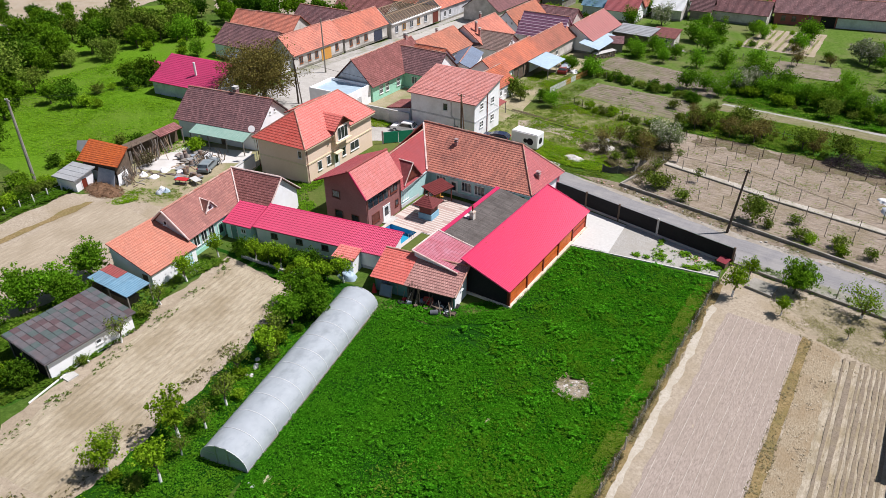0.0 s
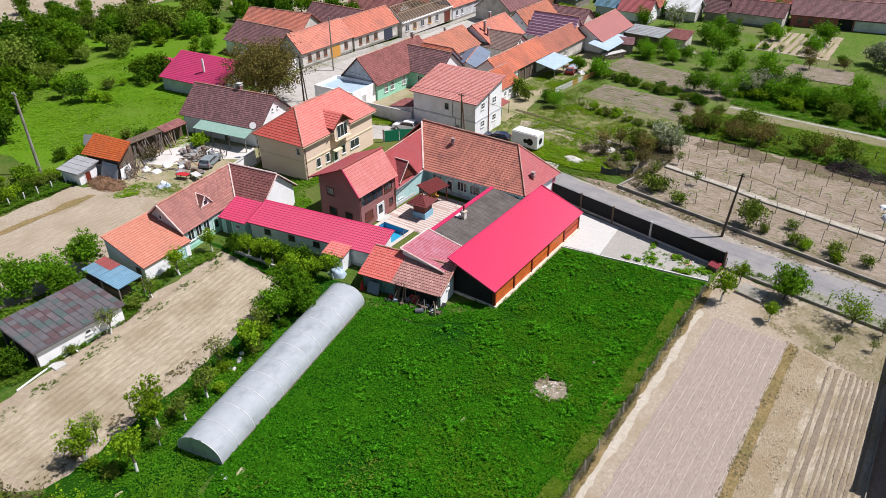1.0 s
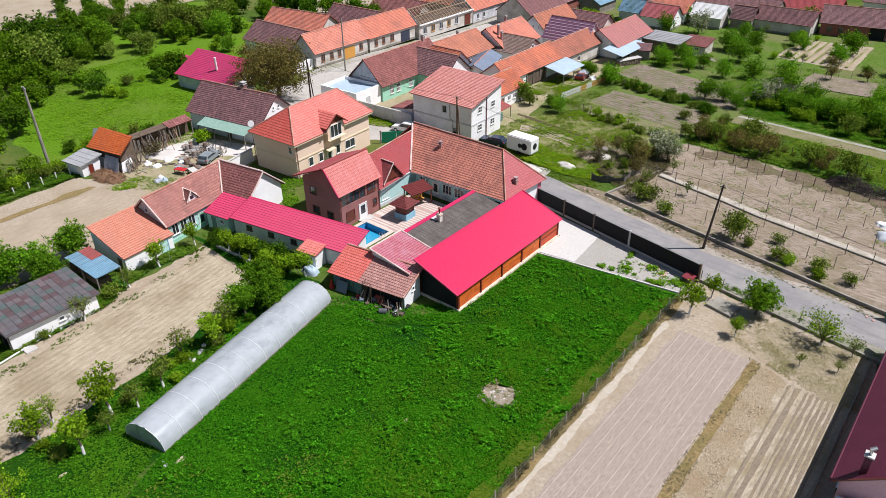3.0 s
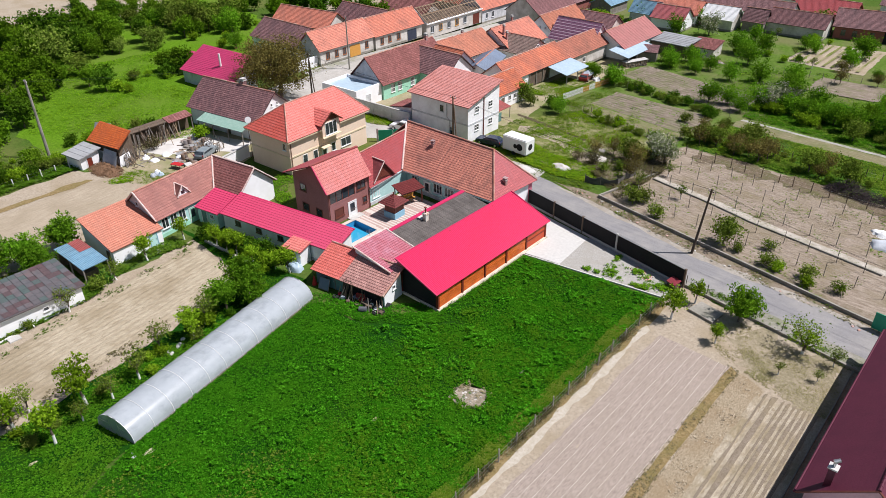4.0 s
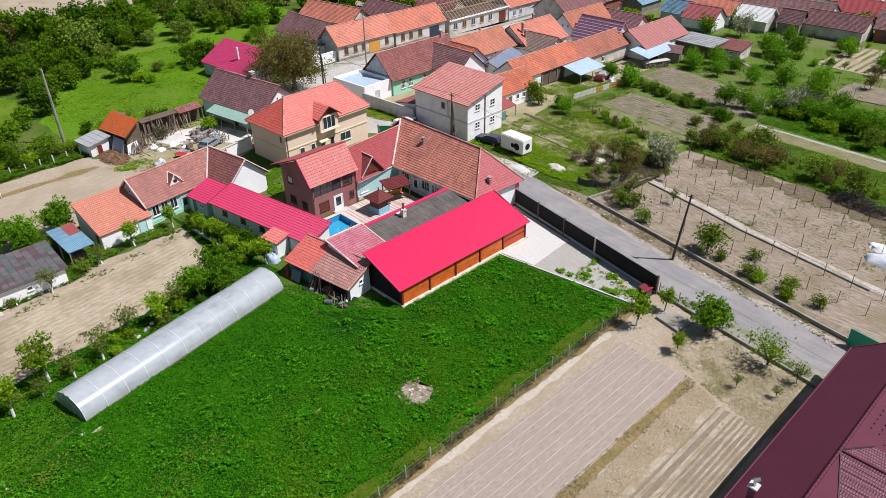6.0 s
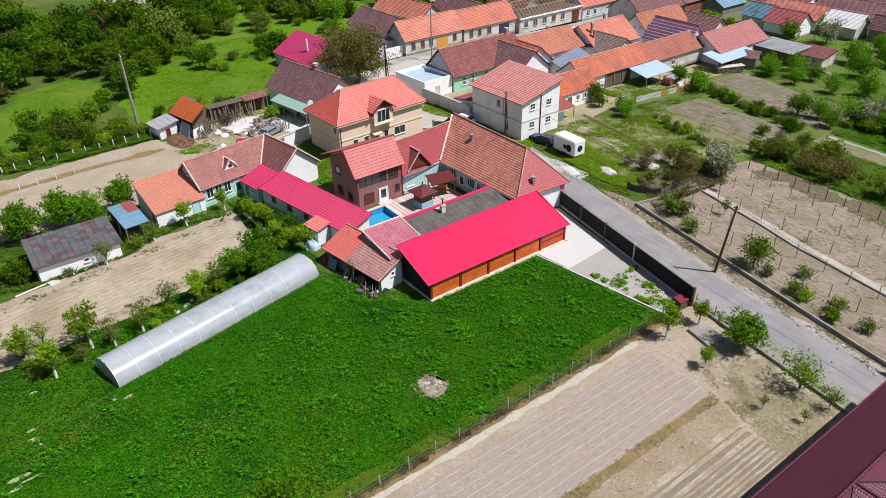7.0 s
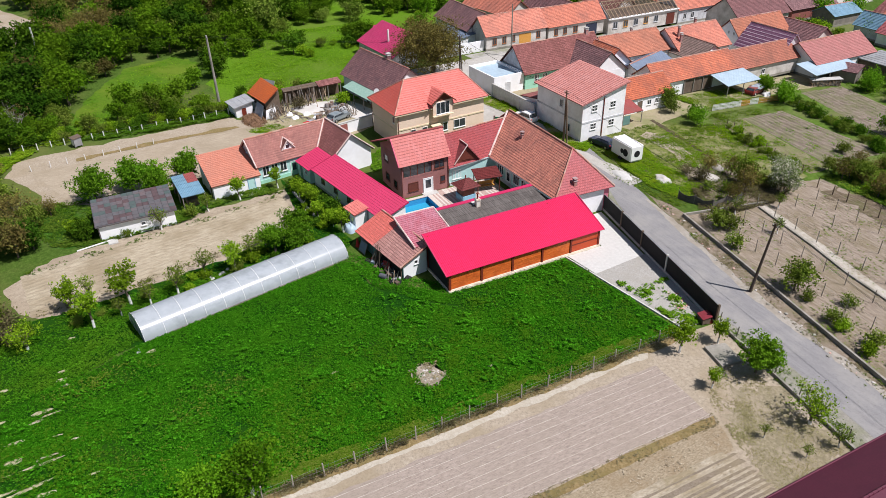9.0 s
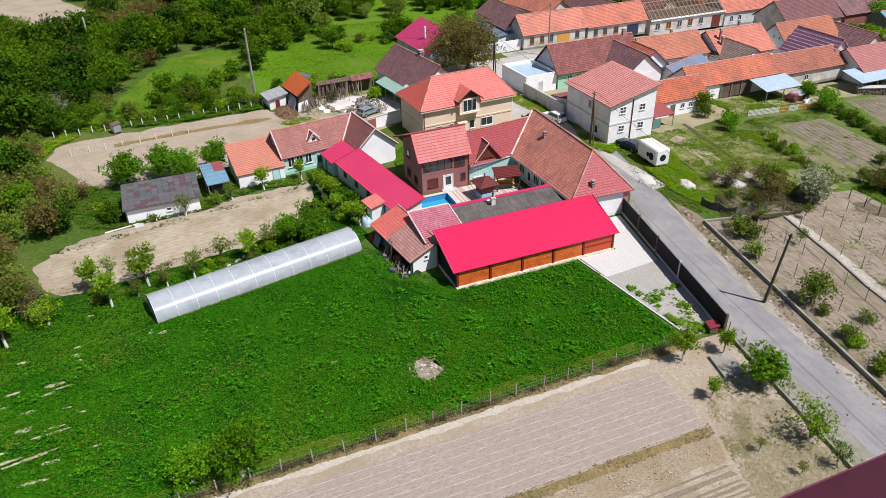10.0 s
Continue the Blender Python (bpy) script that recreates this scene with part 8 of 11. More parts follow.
def courtyard():
    pav = tagged(new("pavement"), "rose and cream striped courtyard paving", "pavement", kind="structure")
    rnd = random.Random(12)
    pieces = {}
    for m in (PAVEA, PAVEB):
        pieces[m] = mesh_of("slab", boxm(0.01, 1.98, 0.006, 0.244, 0, 0.05), m)
    for j in range(39):
        for i in range(5):
            x, y = -21.8 + i * 2.0, 7.7 + j * 0.25
            if x > -12.5 or (y > 17.0):
                continue
            m = PAVEB if (j % 2 == 0) == (rnd.random() > 0.03) else PAVEA
            o = new("slab", pieces[m])
            o.parent = pav
            o.location = (x, y, 0.035 + rnd.uniform(0, 0.006))
    x0, x1, y0, y1 = POOL
    ob = thing("swimming_pool", "sunken swimming pool with blue liner and cream rim", "pool", 0, 0)
    bm = bmesh.new()
    box(bm, x0 - 0.1, x1 + 0.1, y0 - 0.1, y1 + 0.1, -1.6, -1.5)
    for a in ((x0 - 0.1, x0, y0, y1), (x1, x1 + 0.1, y0, y1), (x0 - 0.1, x1 + 0.1, y0 - 0.1, y0), (x0 - 0.1, x1 + 0.1, y1, y1 + 0.1)):
        box(bm, *a, -1.5, 0.06)
    part("liner", bm, POOLBLUE, ob)
    bm = bmesh.new()
    for a in ((x0 - 0.45, x0 + 0.06, y0 - 0.4, y1 + 0.45), (x1 - 0.06, x1 + 0.45, y0 - 0.4, y1 + 0.45), (x0 + 0.062, x1 - 0.062, y0 - 0.4, y0 + 0.06), (x0 + 0.062, x1 - 0.062, y1 - 0.06, y1 + 0.45)):
        box(bm, *a, 0.062, 0.13)
    part("rim", bm, POOLRIM, ob)
    part("water", boxm(x0 + 0.002, x1 - 0.002, y0 + 0.002, y1 - 0.002, -1.45, -0.75), WATER, ob)
    bm = bmesh.new()
    for y in (5.6, 6.1):
        tube(bm, (x1 + 0.3, y, 0.1), (x1 + 0.3, y, 0.8), 0.025, 0.025)
        tube(bm, (x1 + 0.3, y, 0.8), (x1 - 0.1, y, 0.7), 0.025, 0.025)
        tube(bm, (x1 - 0.1, y, 0.7), (x1 - 0.1, y, -1.2), 0.025, 0.025)
    part("ladder", bm, STEEL, ob)
    # barbecue with a pyramid roof
    ob = thing("barbecue", "brick barbecue on sky-blue base with brown pyramid roof", "barbecue", -18.0, 11.4, 4)
    part("base", boxm(-0.95, 0.95, -0.95, 0.95, 0, 0.9), BLUEPAINT, ob)
    part("hearth", boxm(-0.85, 0.85, -0.85, 0.85, 0.902, 2.1), BROWNPAINT, ob)
    bm = bmesh.new()
    top = (0, 0, 3.0)
    c = [(-1.45, -1.45, 2.1), (1.45, -1.45, 2.1), (1.45, 1.45, 2.1), (-1.45, 1.45, 2.1)]
    for i in range(4):
        roof_sheet(bm, c[i], c[(i + 1) % 4], top, top, course=0.3, under=0.05)
    part("roof", bm, BROWNTILE, ob)
    part("finial", tube(bmesh.new(), (0, 0, 2.95), (0, 0, 3.45), 0.1, 0.07, 8), BROWNPAINT, ob)
    # canopy
    ob = thing("canopy", "small brown tiled canopy on timber posts with a seat", "canopy", -20.3, 13.9, -12)
    part("roof", roof_sheet(bmesh.new(), (2.2, -0.3, 2.25), (2.2, 3.3, 2.25), (-0.3, 3.3, 2.7), (-0.3, -0.3, 2.7), course=0.3, under=0.08), BROWNTILE, ob)
    for x in (0, 1.9):
        for y in (0, 3.0):
            part("post", boxm(x - 0.06, x + 0.06, y - 0.06, y + 0.06, 0.05, 2.35), BROWNPAINT, ob)
    part("seat", boxm(0.3, 0.8, 0.3, 2.7, 0.4, 0.48), GATEWOOD, ob)
    part("backrest", boxm(0.2, 0.28, 0.3, 2.7, 0.5, 0.95), GATEWOOD, ob)


BROWNTILE = tile_mat("brown_shingle", (0.17, 0.035, 0.0351), (0.22, 0.05, 0.0491), (0.13, 0.03, 0.0281), (0.07, 0.015, 0.014), stain=(0.1, 0.03, 0.0281), amount=0.4)


def greenhouse():
    """Polycarbonate tunnel of eleven bays."""
    L, W, H, n = 23.4, 4.4, 1.96, 11
    ob = thing("greenhouse", "long polycarbonate tunnel greenhouse with milky panels", "greenhouse", -8.95, -30.75, 12.0)

    def arc(t):
        a = math.pi * t
        return (-W / 2 * math.cos(a) * (1.0 + 0.04 * math.sin(a)), H * math.sin(a) ** 0.9 if 0 < t < 1 else 0.0)

    m = 16
    pts = [arc(i / m) for i in range(m + 1)]
    for k in range(n):
        bm = bmesh.new()
        y0, y1 = k * L / n + 0.01, (k + 1) * L / n - 0.01
        dz = 0.006 * (k % 2)
        a = [[bm.verts.new((x, y, z + dz)) for x, z in pts] for y in (y0, y1)]
        for i in range(m):
            bm.faces.new((a[0][i], a[1][i], a[1][i + 1], a[0][i + 1]))
        part("panel", bm, POLYCARB, ob, smooth=True)
    for k in range(n + 1):
        y = k * L / n
        part("hoop", pipe(bmesh.new(), [(x * 1.006, y, z * 1.01) for x, z in pts], 0.022), WHITEPAINT, ob)
    for t in (0.25, 0.5, 0.75):
        x, z = arc(t)
        part("purlin", tube(bmesh.new(), (x, 0, z - 0.04), (x, L, z - 0.04), 0.02, 0.02, 5), STEEL, ob)
    for y in (0.0, L):
        bm = bmesh.new()
        f = bm.faces.new([bm.verts.new((x * 0.995, y, z * 0.995)) for x, z in pts])
        part("end_panel", bm, POLYCARB, ob)
        bm = bmesh.new()
        for x in (-0.55, 0.55):
            box(bm, x - 0.03, x + 0.03, y - 0.03, y + 0.03, 0, 1.95)
        box(bm, -0.55, 0.55, y - 0.03, y + 0.03, 1.92, 1.98)
        box(bm, -W / 2, W / 2, y - 0.03, y + 0.03, 0.0, 0.08)
        box(bm, -2.0, -0.55, y - 0.03, y + 0.03, 1.0, 1.05)
        box(bm, 0.55, 2.0, y - 0.03, y + 0.03, 1.0, 1.05)
        part("door_frame", bm, STEEL, ob)
    part("sill", box(boxm(-W / 2 - 0.05, -W / 2 + 0.05, 0, L, 0, 0.12), W / 2 - 0.05, W / 2 + 0.05, 0, L, 0, 0.12), GREYWOOD, ob)


def black_fence():
    ob = thing("fence", "black shade-net fence between white concrete posts on block footing", "fence", -6.9, 25.2, -11.6)
    xs = [0.0, 4.9, 9.8, 15.2, 24.7]
    for x in xs:
        part("post", boxm(x - 0.1, x + 0.1, -0.1, 0.1, 0, 2.35), PALECONC if x in (0.0, 15.2) else DARKWOOD, ob)
    for a, b in zip(xs, xs[1:]):
        part("net", boxm(a + 0.13, b - 0.13, -0.03, 0.03, 0.32, 2.2), BLACKNETSHADE, ob)
        part("rail", boxm(a + 0.13, b - 0.13, -0.035, 0.035, 2.2, 2.25), STEEL, ob)
        part("footing", boxm(a + 0.13, b - 0.13, -0.09, 0.09, 0, 0.318), CONCRETE, ob)


barn()
slate_shed()
red_tile_shed()
garden_shed()
pink_long_shed()
left_house()
tin_sheds()
brown_house()
main_house()
courtyard()
greenhouse()
black_fence()

# ---------- village ----------
def beige_house():
    ob = thing("house", "beige two-storey house with bright orange hipped roof and dormer", "house", -46.0, 9.8, 3.0)
    w, l, e = 8.6, 15.4, 5.45
    hip_house(ob, w, l, e, 8.9, BEIGE, BRIGHT, 3.6, 2.0, "y", 0.55, course=0.4)
    part("band", box(boxm(w - 0.02, w + 0.08, 0.1, l, 2.75, 2.95), -0.02, w, -0.08, 0.0, 2.75, 2.95), BEIGETRIM, ob)
    part("soffit", box(boxm(-0.5, w + 0.5, -0.5, -0.002, e - 0.25, e - 0.06), w + 0.002, w + 0.5, 0, l + 0.5, e - 0.25, e - 0.06), BEIGETRIM, ob)
    for a, ww in ((2.7, 0.9), (4.7, 0.85), (8.3, 0.85), (10.9, 2.1)):
        window(ob, "E", w, a, 1.85, ww, 1.35, panes=2 if ww > 1 else 1)
    door(ob, "E", w, 6.5, 1.05, 2.2, WHITEPAINT, glazed=True)
    window(ob, "S", 0, 7.6, 4.3, 0.7, 1.1, panes=1)
    part("door_canopy", slab(bmesh.new(), [(w + 0.002, 5.6, 2.75), (w + 0.9, 5.6, 2.6), (w + 0.9, 7.2, 2.6), (w + 0.002, 7.2, 2.75)], 0.1), BEIGETRIM, ob)
    # dormer with tall window
    d = part("dormer", prism(bmesh.new(), [(5.0, 5.9), (w + 0.62, 5.9), (w + 0.62, 9.3), (5.0, 9.3)], 4.0, 6.35), BEIGE, ob)
    part("dormer_roof", roof_sheet(bmesh.new(), (w + 1.0, 5.4, 6.1), (4.6, 5.4, 6.1), (3.6, 7.6, 7.75), (w + 1.0, 7.6, 7.75), course=0.4), BRIGHT, d)
    part("dormer_roof", roof_sheet(bmesh.new(), (w + 1.0, 9.8, 6.1), (4.6, 9.8, 6.1), (3.6, 7.6, 7.75), (w + 1.0, 7.6, 7.75), course=0.4), BRIGHT, d)
    part("gable", bmesh_tri((w + 0.64, 5.9, 6.36), (w + 0.64, 9.3, 6.36), (w + 0.64, 7.6, 7.6), (w - 1, 7.6, 7.6)), BROWNPAINT, d)
    for y0, y1 in ((5.4, 7.6), (9.8, 7.6)):
        part("bargeboard", tube(bmesh.new(), (w + 1.02, y0, 6.02), (w + 1.02, y1, 7.68), 0.09, 0.09, 4), BROWNPAINT, d)
    window(ob, "E", w + 0.62, 7.6, 5.2, 2.3, 1.9, panes=3)
    part("window_ledge", boxm(w + 0.622, w + 0.95, 5.8, 9.4, 4.0, 4.12), BEIGETRIM, ob)
    # rear wing roof
    part("rear_roof", roof_sheet(bmesh.new(), (-3.4, 9.5, 5.2), (-3.4, 15.6, 5.2), (1.0, 15.6, 7.2), (1.0, 9.5, 7.2), course=0.4), BRIGHT, ob)
    part("rear_wall", boxm(-3.0, -0.002, 9.8, 15.2, 0, 5.1), BEIGE, ob)
    for x, y in ((w + 0.1, 0.2), (-0.1, -0.1)):
        part("downpipe", tube(bmesh.new(), (x, y, 0.1), (x, y, 5.3), 0.05, 0.05), BROWNPAINT, ob)
    # satellite dish on a mast behind the hip
    ob = thing("satellite_dish", "white satellite dish on a thin mast", "satellite dish", -49.6, 12.2, 20)
    part("mast", tube(bmesh.new(), (0, 0.15, 0), (0, 0.15, 5.0), 0.05, 0.04, 6), STEEL, ob)
    part("bowl", tube(bmesh.new(), (0, 0, 4.95), (0.08, -0.28, 5.1), 0.1, 0.5, 20), WHITEPAINT, ob)
    # side wall of its yard
    ob = thing("garden_wall", "white rendered yard wall with brick patches", "wall", -46.8, 4.2, 102)
    part("wall", boxm(0, 6.4, -0.12, 0.12, 0, 1.9), WHITE, ob)
    part("brick_end", box(boxm(0.02, 1.5, -0.15, -0.122, 0.05, 1.7), 0.02, 1.5, 0.122, 0.15, 0.05, 1.7), BRICKWALL, ob, "bare red brick where the render fell off")
    part("coping", boxm(-0.05, 6.45, -0.18, 0.18, 1.9, 1.98), CONCRETE, ob)
    ob = thing("gate", "green sheet-metal yard gate", "gate", -37.2, 27.2, 45)
    part("leaf", boxm(0, 2.3, -0.03, 0.03, 0.1, 1.9), GREENPAINT, ob)
    part("leaf", boxm(2.35, 4.6, -0.03, 0.03, 0.1, 1.9), GREENPAINT, ob)
    for x in (-0.15, 4.75):
        part("post", boxm(x - 0.12, x + 0.12, -0.12, 0.12, 0, 2.1), CHIMBRICK, ob)

WHTILE = tile_mat("new_salmon_tile", (0.6, 0.245, 0.207), (0.68, 0.3, 0.2587), (0.52, 0.2, 0.1725), (0.2, 0.07, 0.0633), row=0.36, stain=(0.66, 0.37, 0.3565), amount=0.3)


def white_house():
    ob = thing("house", "unfinished white two-storey house with salmon tile lean roof", "house", -37.6, 35.4, 1.0)
    w, l, lo, hi = 11.8, 8.0, 6.0, 8.0
    part("wall", prism(bmesh.new(), [(0, 0), (w, 0), (w, l), (0, l)], 0, [lo, lo, hi, hi]), BLOCKWHITE, ob)
    s = (hi - lo) / l
    part("roof", roof_sheet(bmesh.new(), (-0.5, -0.5, lo - s * 0.5 + 0.15), (w + 0.5, -0.5, lo - s * 0.5 + 0.15), (w + 0.5, l + 0.4, hi + s * 0.4 + 0.15), (-0.5, l + 0.4, hi + s * 0.4 + 0.15), course=0.36), WHTILE, ob)
    part("slab_band", box(boxm(-0.04, w + 0.06, -0.06, -0.002, 2.85, 3.1), w + 0.002, w + 0.06, 0, l, 2.85, 3.1), GREYWALL, ob, "exposed concrete floor slab")
    for z in (2.1, 5.0):
        for a in (2.2, 5.7):
            window(ob, "E", w, a, z, 1.05, 1.0, panes=2, cross=True)
    part("stain_pipe", pipe(bmesh.new(), [(7.6, -0.08, 5.6), (7.6, -0.08, 3.4), (8.2, -0.08, 3.0), (8.2, -0.08, 0.2)], 0.05), GREYTIN, ob, "grey cable conduit")
    window(ob, "S", 0, 6.5, 4.6, 0.9, 1.2, panes=1)
    door(ob, "S", 0, 8.6, 1.1, 2.1, WHITEPAINT, glazed=True)
    part("pipe", tube(bmesh.new(), (w + 0.1, 3.9, 0.2), (w + 0.1, 3.9, 6.5), 0.07, 0.07), POSTWOOD, ob)
    # lean wing on its far side
    ob = thing("outbuilding", "low white wing with rust-red tin porch", "outbuilding", -37.0, 44.0, 0)
    gable_house(ob, 6.0, 14.0, 2.7, 5.0, WHITE, RUSTTILE, "y", 0.3)
    part("porch_roof", roof_sheet(bmesh.new(), (9.6, 1.0, 2.0), (9.6, 5.0, 2.0), (6.1, 5.0, 2.8), (6.1, 1.0, 2.8), course=0, rib=0.2, under=0.03), TINRED, ob)
    for y in (1.1, 4.9):
        part("post", boxm(9.4, 9.5, y - 0.05, y + 0.05, 0, 2.0), GREYWOOD, ob)
    part("screen", boxm(9.38, 9.42, 1.2, 2.6, 0.1, 1.6), TEALDARK, ob)
    door(ob, "E", 6.0, 7.4, 1.0, 2.0, DARKWOOD)
    for a in (9.4, 11.0, 12.8):
        window(ob, "E", 6.0, a, 1.5, 0.8, 0.9)


BLOCKWHITE = mat("whitewashed_block", (0.83, 0.83, 0.84), (0.90, 0.90, 0.91), 0.9, 2.5, 0.7, (0.64, 0.63, 0.62), 0.55, 0.3)


def white_court():
    ob = thing("outbuilding", "flat-roofed white outbuilding with parapets", "outbuilding", -58.8, 34.2, 3)
    part("wall", boxm(0, 8.6, 0, 6.4, 0, 2.7), WHITE, ob)
    bm = bmesh.new()
    for a in ((0, 8.6, 0, 0.2), (0, 8.6, 6.2, 6.4), (0, 0.2, 0.2, 6.2), (8.4, 8.6, 0.2, 6.2)):
        box(bm, *a, 2.702, 3.3)
    part("parapet", bm, WHITE, ob)
    part("roof_deck", boxm(0.2, 8.4, 0.2, 6.2, 2.702, 2.78), AWNBLUE, ob, "pale blue-grey roof deck")
    door(ob, "E", 8.6, 3.0, 0.9, 2.0, GREYWALL)
    ob = thing("garden_wall", "long grey-white block yard wall", "wall", -50.2, 34.3, 3.5)
    part("wall", boxm(0, 12.4, -0.12, 0.12, 0, 2.3), GREYWALL, ob)
    part("coping", boxm(0, 12.4, -0.16, 0.16, 2.3, 2.38), CONCRETE, ob)
    for x in (0.1, 4.2, 8.3, 12.3):
        part("pier", boxm(x - 0.15, x + 0.15, -0.2, -0.122, 0, 2.3), GREYWALL, ob)
    ob = thing("outbuilding", "small red-tiled lean-to in the yard", "outbuilding", -42.6, 35.6, 2)
    mono_shed(ob, 4.4, 4.2, 2.2, 3.0, WHITE, OLDTILE, "E", 0.2)


def old_house():
    ob = thing("house", "old white farmhouse with dark brown tile roof and green porch", "house", -66.8, 12.4, 9.0)
    gable_house(ob, 15.4, 8.4, 3.4, 6.9, WHITE, DARKTILE, "x", 0.5)
    part("porch_roof", roof_sheet(bmesh.new(), (4.2, -2.6, 2.35), (14.6, -2.6, 2.35), (14.6, -0.3, 3.1), (4.2, -0.3, 3.1), course=0, rib=0.25, under=0.03), AWNGREEN, ob)
    for x in (4.4, 7.8, 11.2, 14.4):
        part("post", boxm(x - 0.06, x + 0.06, -2.5, -2.38, 0, 2.35), GREYWOOD, ob)
    door(ob, "S", 0, 8.6, 1.0, 2.0, DARKWOOD)
    window(ob, "S", 0, 6.0, 1.6, 1.0, 1.1)
    window(ob, "S", 0, 11.5, 1.6, 1.0, 1.1)
    for z, a in ((5.0, 3.6), (5.0, 4.8)):
        window(ob, "E", 15.4, a, z, 0.4, 0.5, panes=1)
    chimney(ob, 8.6, 4.6, 6.0, 7.6, 0.7, DARKTILE)
    ob = thing("house", "low house with magenta sheet roof", "house", -88.0, 23.6, 5)
    mono_shed(ob, 15.0, 5.6, 2.6, 5.6, GREYWALL, MAGENTA, "N", 0.4, course=0.4, rib=0.4)
    part("flue", tube(bmesh.new(), (9, 2.4, 4.0), (9, 2.4, 6.4), 0.2, 0.2, 8), WHITEPAINT, ob)
    ob = thing("shed", "small shed with magenta and slate roof", "shed", -97.0, 27.5, 5)
    mono_shed(ob, 4.5, 3.5, 2.0, 2.6, GREYWALL, MAGENTA, "N", 0.3, rib=0.4)
    ob = thing("shed", "flat grey outbuilding behind the garden", "shed", -88.0, 42.0, 8)
    mono_shed(ob, 9.0, 5.5, 2.2, 2.8, WHITE, BLUEROOF, "N", 0.3, rib=0.4)


HUTTILE = tile_mat("hut_orange_tile", (0.66, 0.165, 0.0575), (0.74, 0.215, 0.0805), (0.5, 0.12, 0.0517), (0.28, 0.06, 0.0287), stain=(0.38, 0.12, 0.069), amount=0.5)


def farm_hut():
    ob = thing("hut", "ramshackle board hut with bright orange tile roof", "hut", -66.2, -4.9, 8)
    part("wall", prism(bmesh.new(), [(0, 0), (6.4, 0), (6.4, 2.6), (0, 2.6)], 0, [2.7, 3.0, 4.4, 4.4]), DARKWOOD, ob)
    part("roof", roof_sheet(bmesh.new(), (-0.5, -0.5, 2.75), (7.4, -0.5, 3.1), (7.0, 2.4, 4.95), (-0.4, 2.4, 4.95)), HUTTILE, ob)
    part("plinth", boxm(0.3, 6.1, -0.06, -0.003, 0, 1.5), WHITE, ob, "flaking whitewashed lower wall")
    part("tarp", slab(bmesh.new(), [(3.6, -0.4, 2.4), (6.6, -0.4, 2.4), (6.9, -1.3, 0.2), (3.4, -1.2, 0.2)], 0.04), TARP, ob)
    for i in range(9):
        a = i * 0.33
        part("leaning_board", tube(bmesh.new(), (6.5 + a * 0.5, 2.4 - a * 0.9, 0), (6.3, 2.0 - a * 0.5, 2.6 - (i % 3) * 0.3), 0.07, 0.06, 5), GREYWOOD, ob)
    ob = thing("shed", "white-washed hen house with grey tin roof and maroon door", "shed", -66.4, -9.0, 8)
    mono_shed(ob, 3.6, 3.0, 1.8, 2.3, WHITE, GREYTIN, "N", 0.4, course=1.0, rib=0.2)
    door(ob, "E", 3.6, 1.4, 0.8, 1.5, POSTWOOD, frame=WHITE)
    ob = thing("shed", "leaning grey board panel", "panel", -73.6, -1.8, 30)
    part("board", slab(bmesh.new(), [(0, 0, 0.05), (3.2, 0, 0.05), (3.0, 1.2, 2.4), (0.2, 1.2, 2.4)], 0.08), GREYTIN, ob)
    ob = thing("wood_shed", "open wood shed of weathered boards with rusty roof and stacked poles", "shed", -63.4, 0.4, 91)
    part("roof", roof_sheet(bmesh.new(), (0, 0.9, 2.5), (6.2, 0.9, 2.6), (6.2, 2.4, 2.85), (0, 2.4, 2.75), course=0.7, rib=0.2, under=0.04), DARKWOOD, ob)
    part("roof", roof_sheet(bmesh.new(), (6.3, 0.5, 2.5), (10.6, 0.5, 2.6), (10.6, 2.4, 3.1), (6.3, 2.4, 2.95)), OLDTILE, ob)
    part("back_wall", boxm(0.1, 10.5, 2.1, 2.2, 0, 2.6), DARKWOOD, ob)
    for x in (0.2, 2.8, 5.4, 8.0, 10.4):
        part("post", boxm(x - 0.08, x + 0.08, 0.6, 0.76, 0, 2.4), GREYWOOD, ob)
    rnd = random.Random(31)
    for i in range(31):
        x = 0.2 + i * 0.2
        if rnd.random() < 0.4:
            h = rnd.uniform(1.2, 2.4)
            part("board", boxm(x, x + 0.16, 0.78 + rnd.uniform(0, 0.08), 0.9, 0, h), rnd.choice((GREYWOOD, DARKWOOD, DARKWOOD)), ob)
    for i in range(20):
        x = rnd.choice((1.6, 2.0, 6.6)) + rnd.gauss(0, 0.7)
        part("pole", tube(bmesh.new(), (x, rnd.uniform(-0.5, 0.4), 0), (x + rnd.uniform(-0.5, 0.5), rnd.uniform(0.5, 1.3), rnd.uniform(1.6, 3.2)), 0.07, 0.05, 5), rnd.choice((GREYWOOD, DARKWOOD, RAFTER)), ob)


GREYTIN = mat("grey_tin_sheet", (0.26, 0.27, 0.28), (0.36, 0.37, 0.38), 0.55, 2, 0.5, (0.2, 0.19, 0.18), 0.6, 0.1)


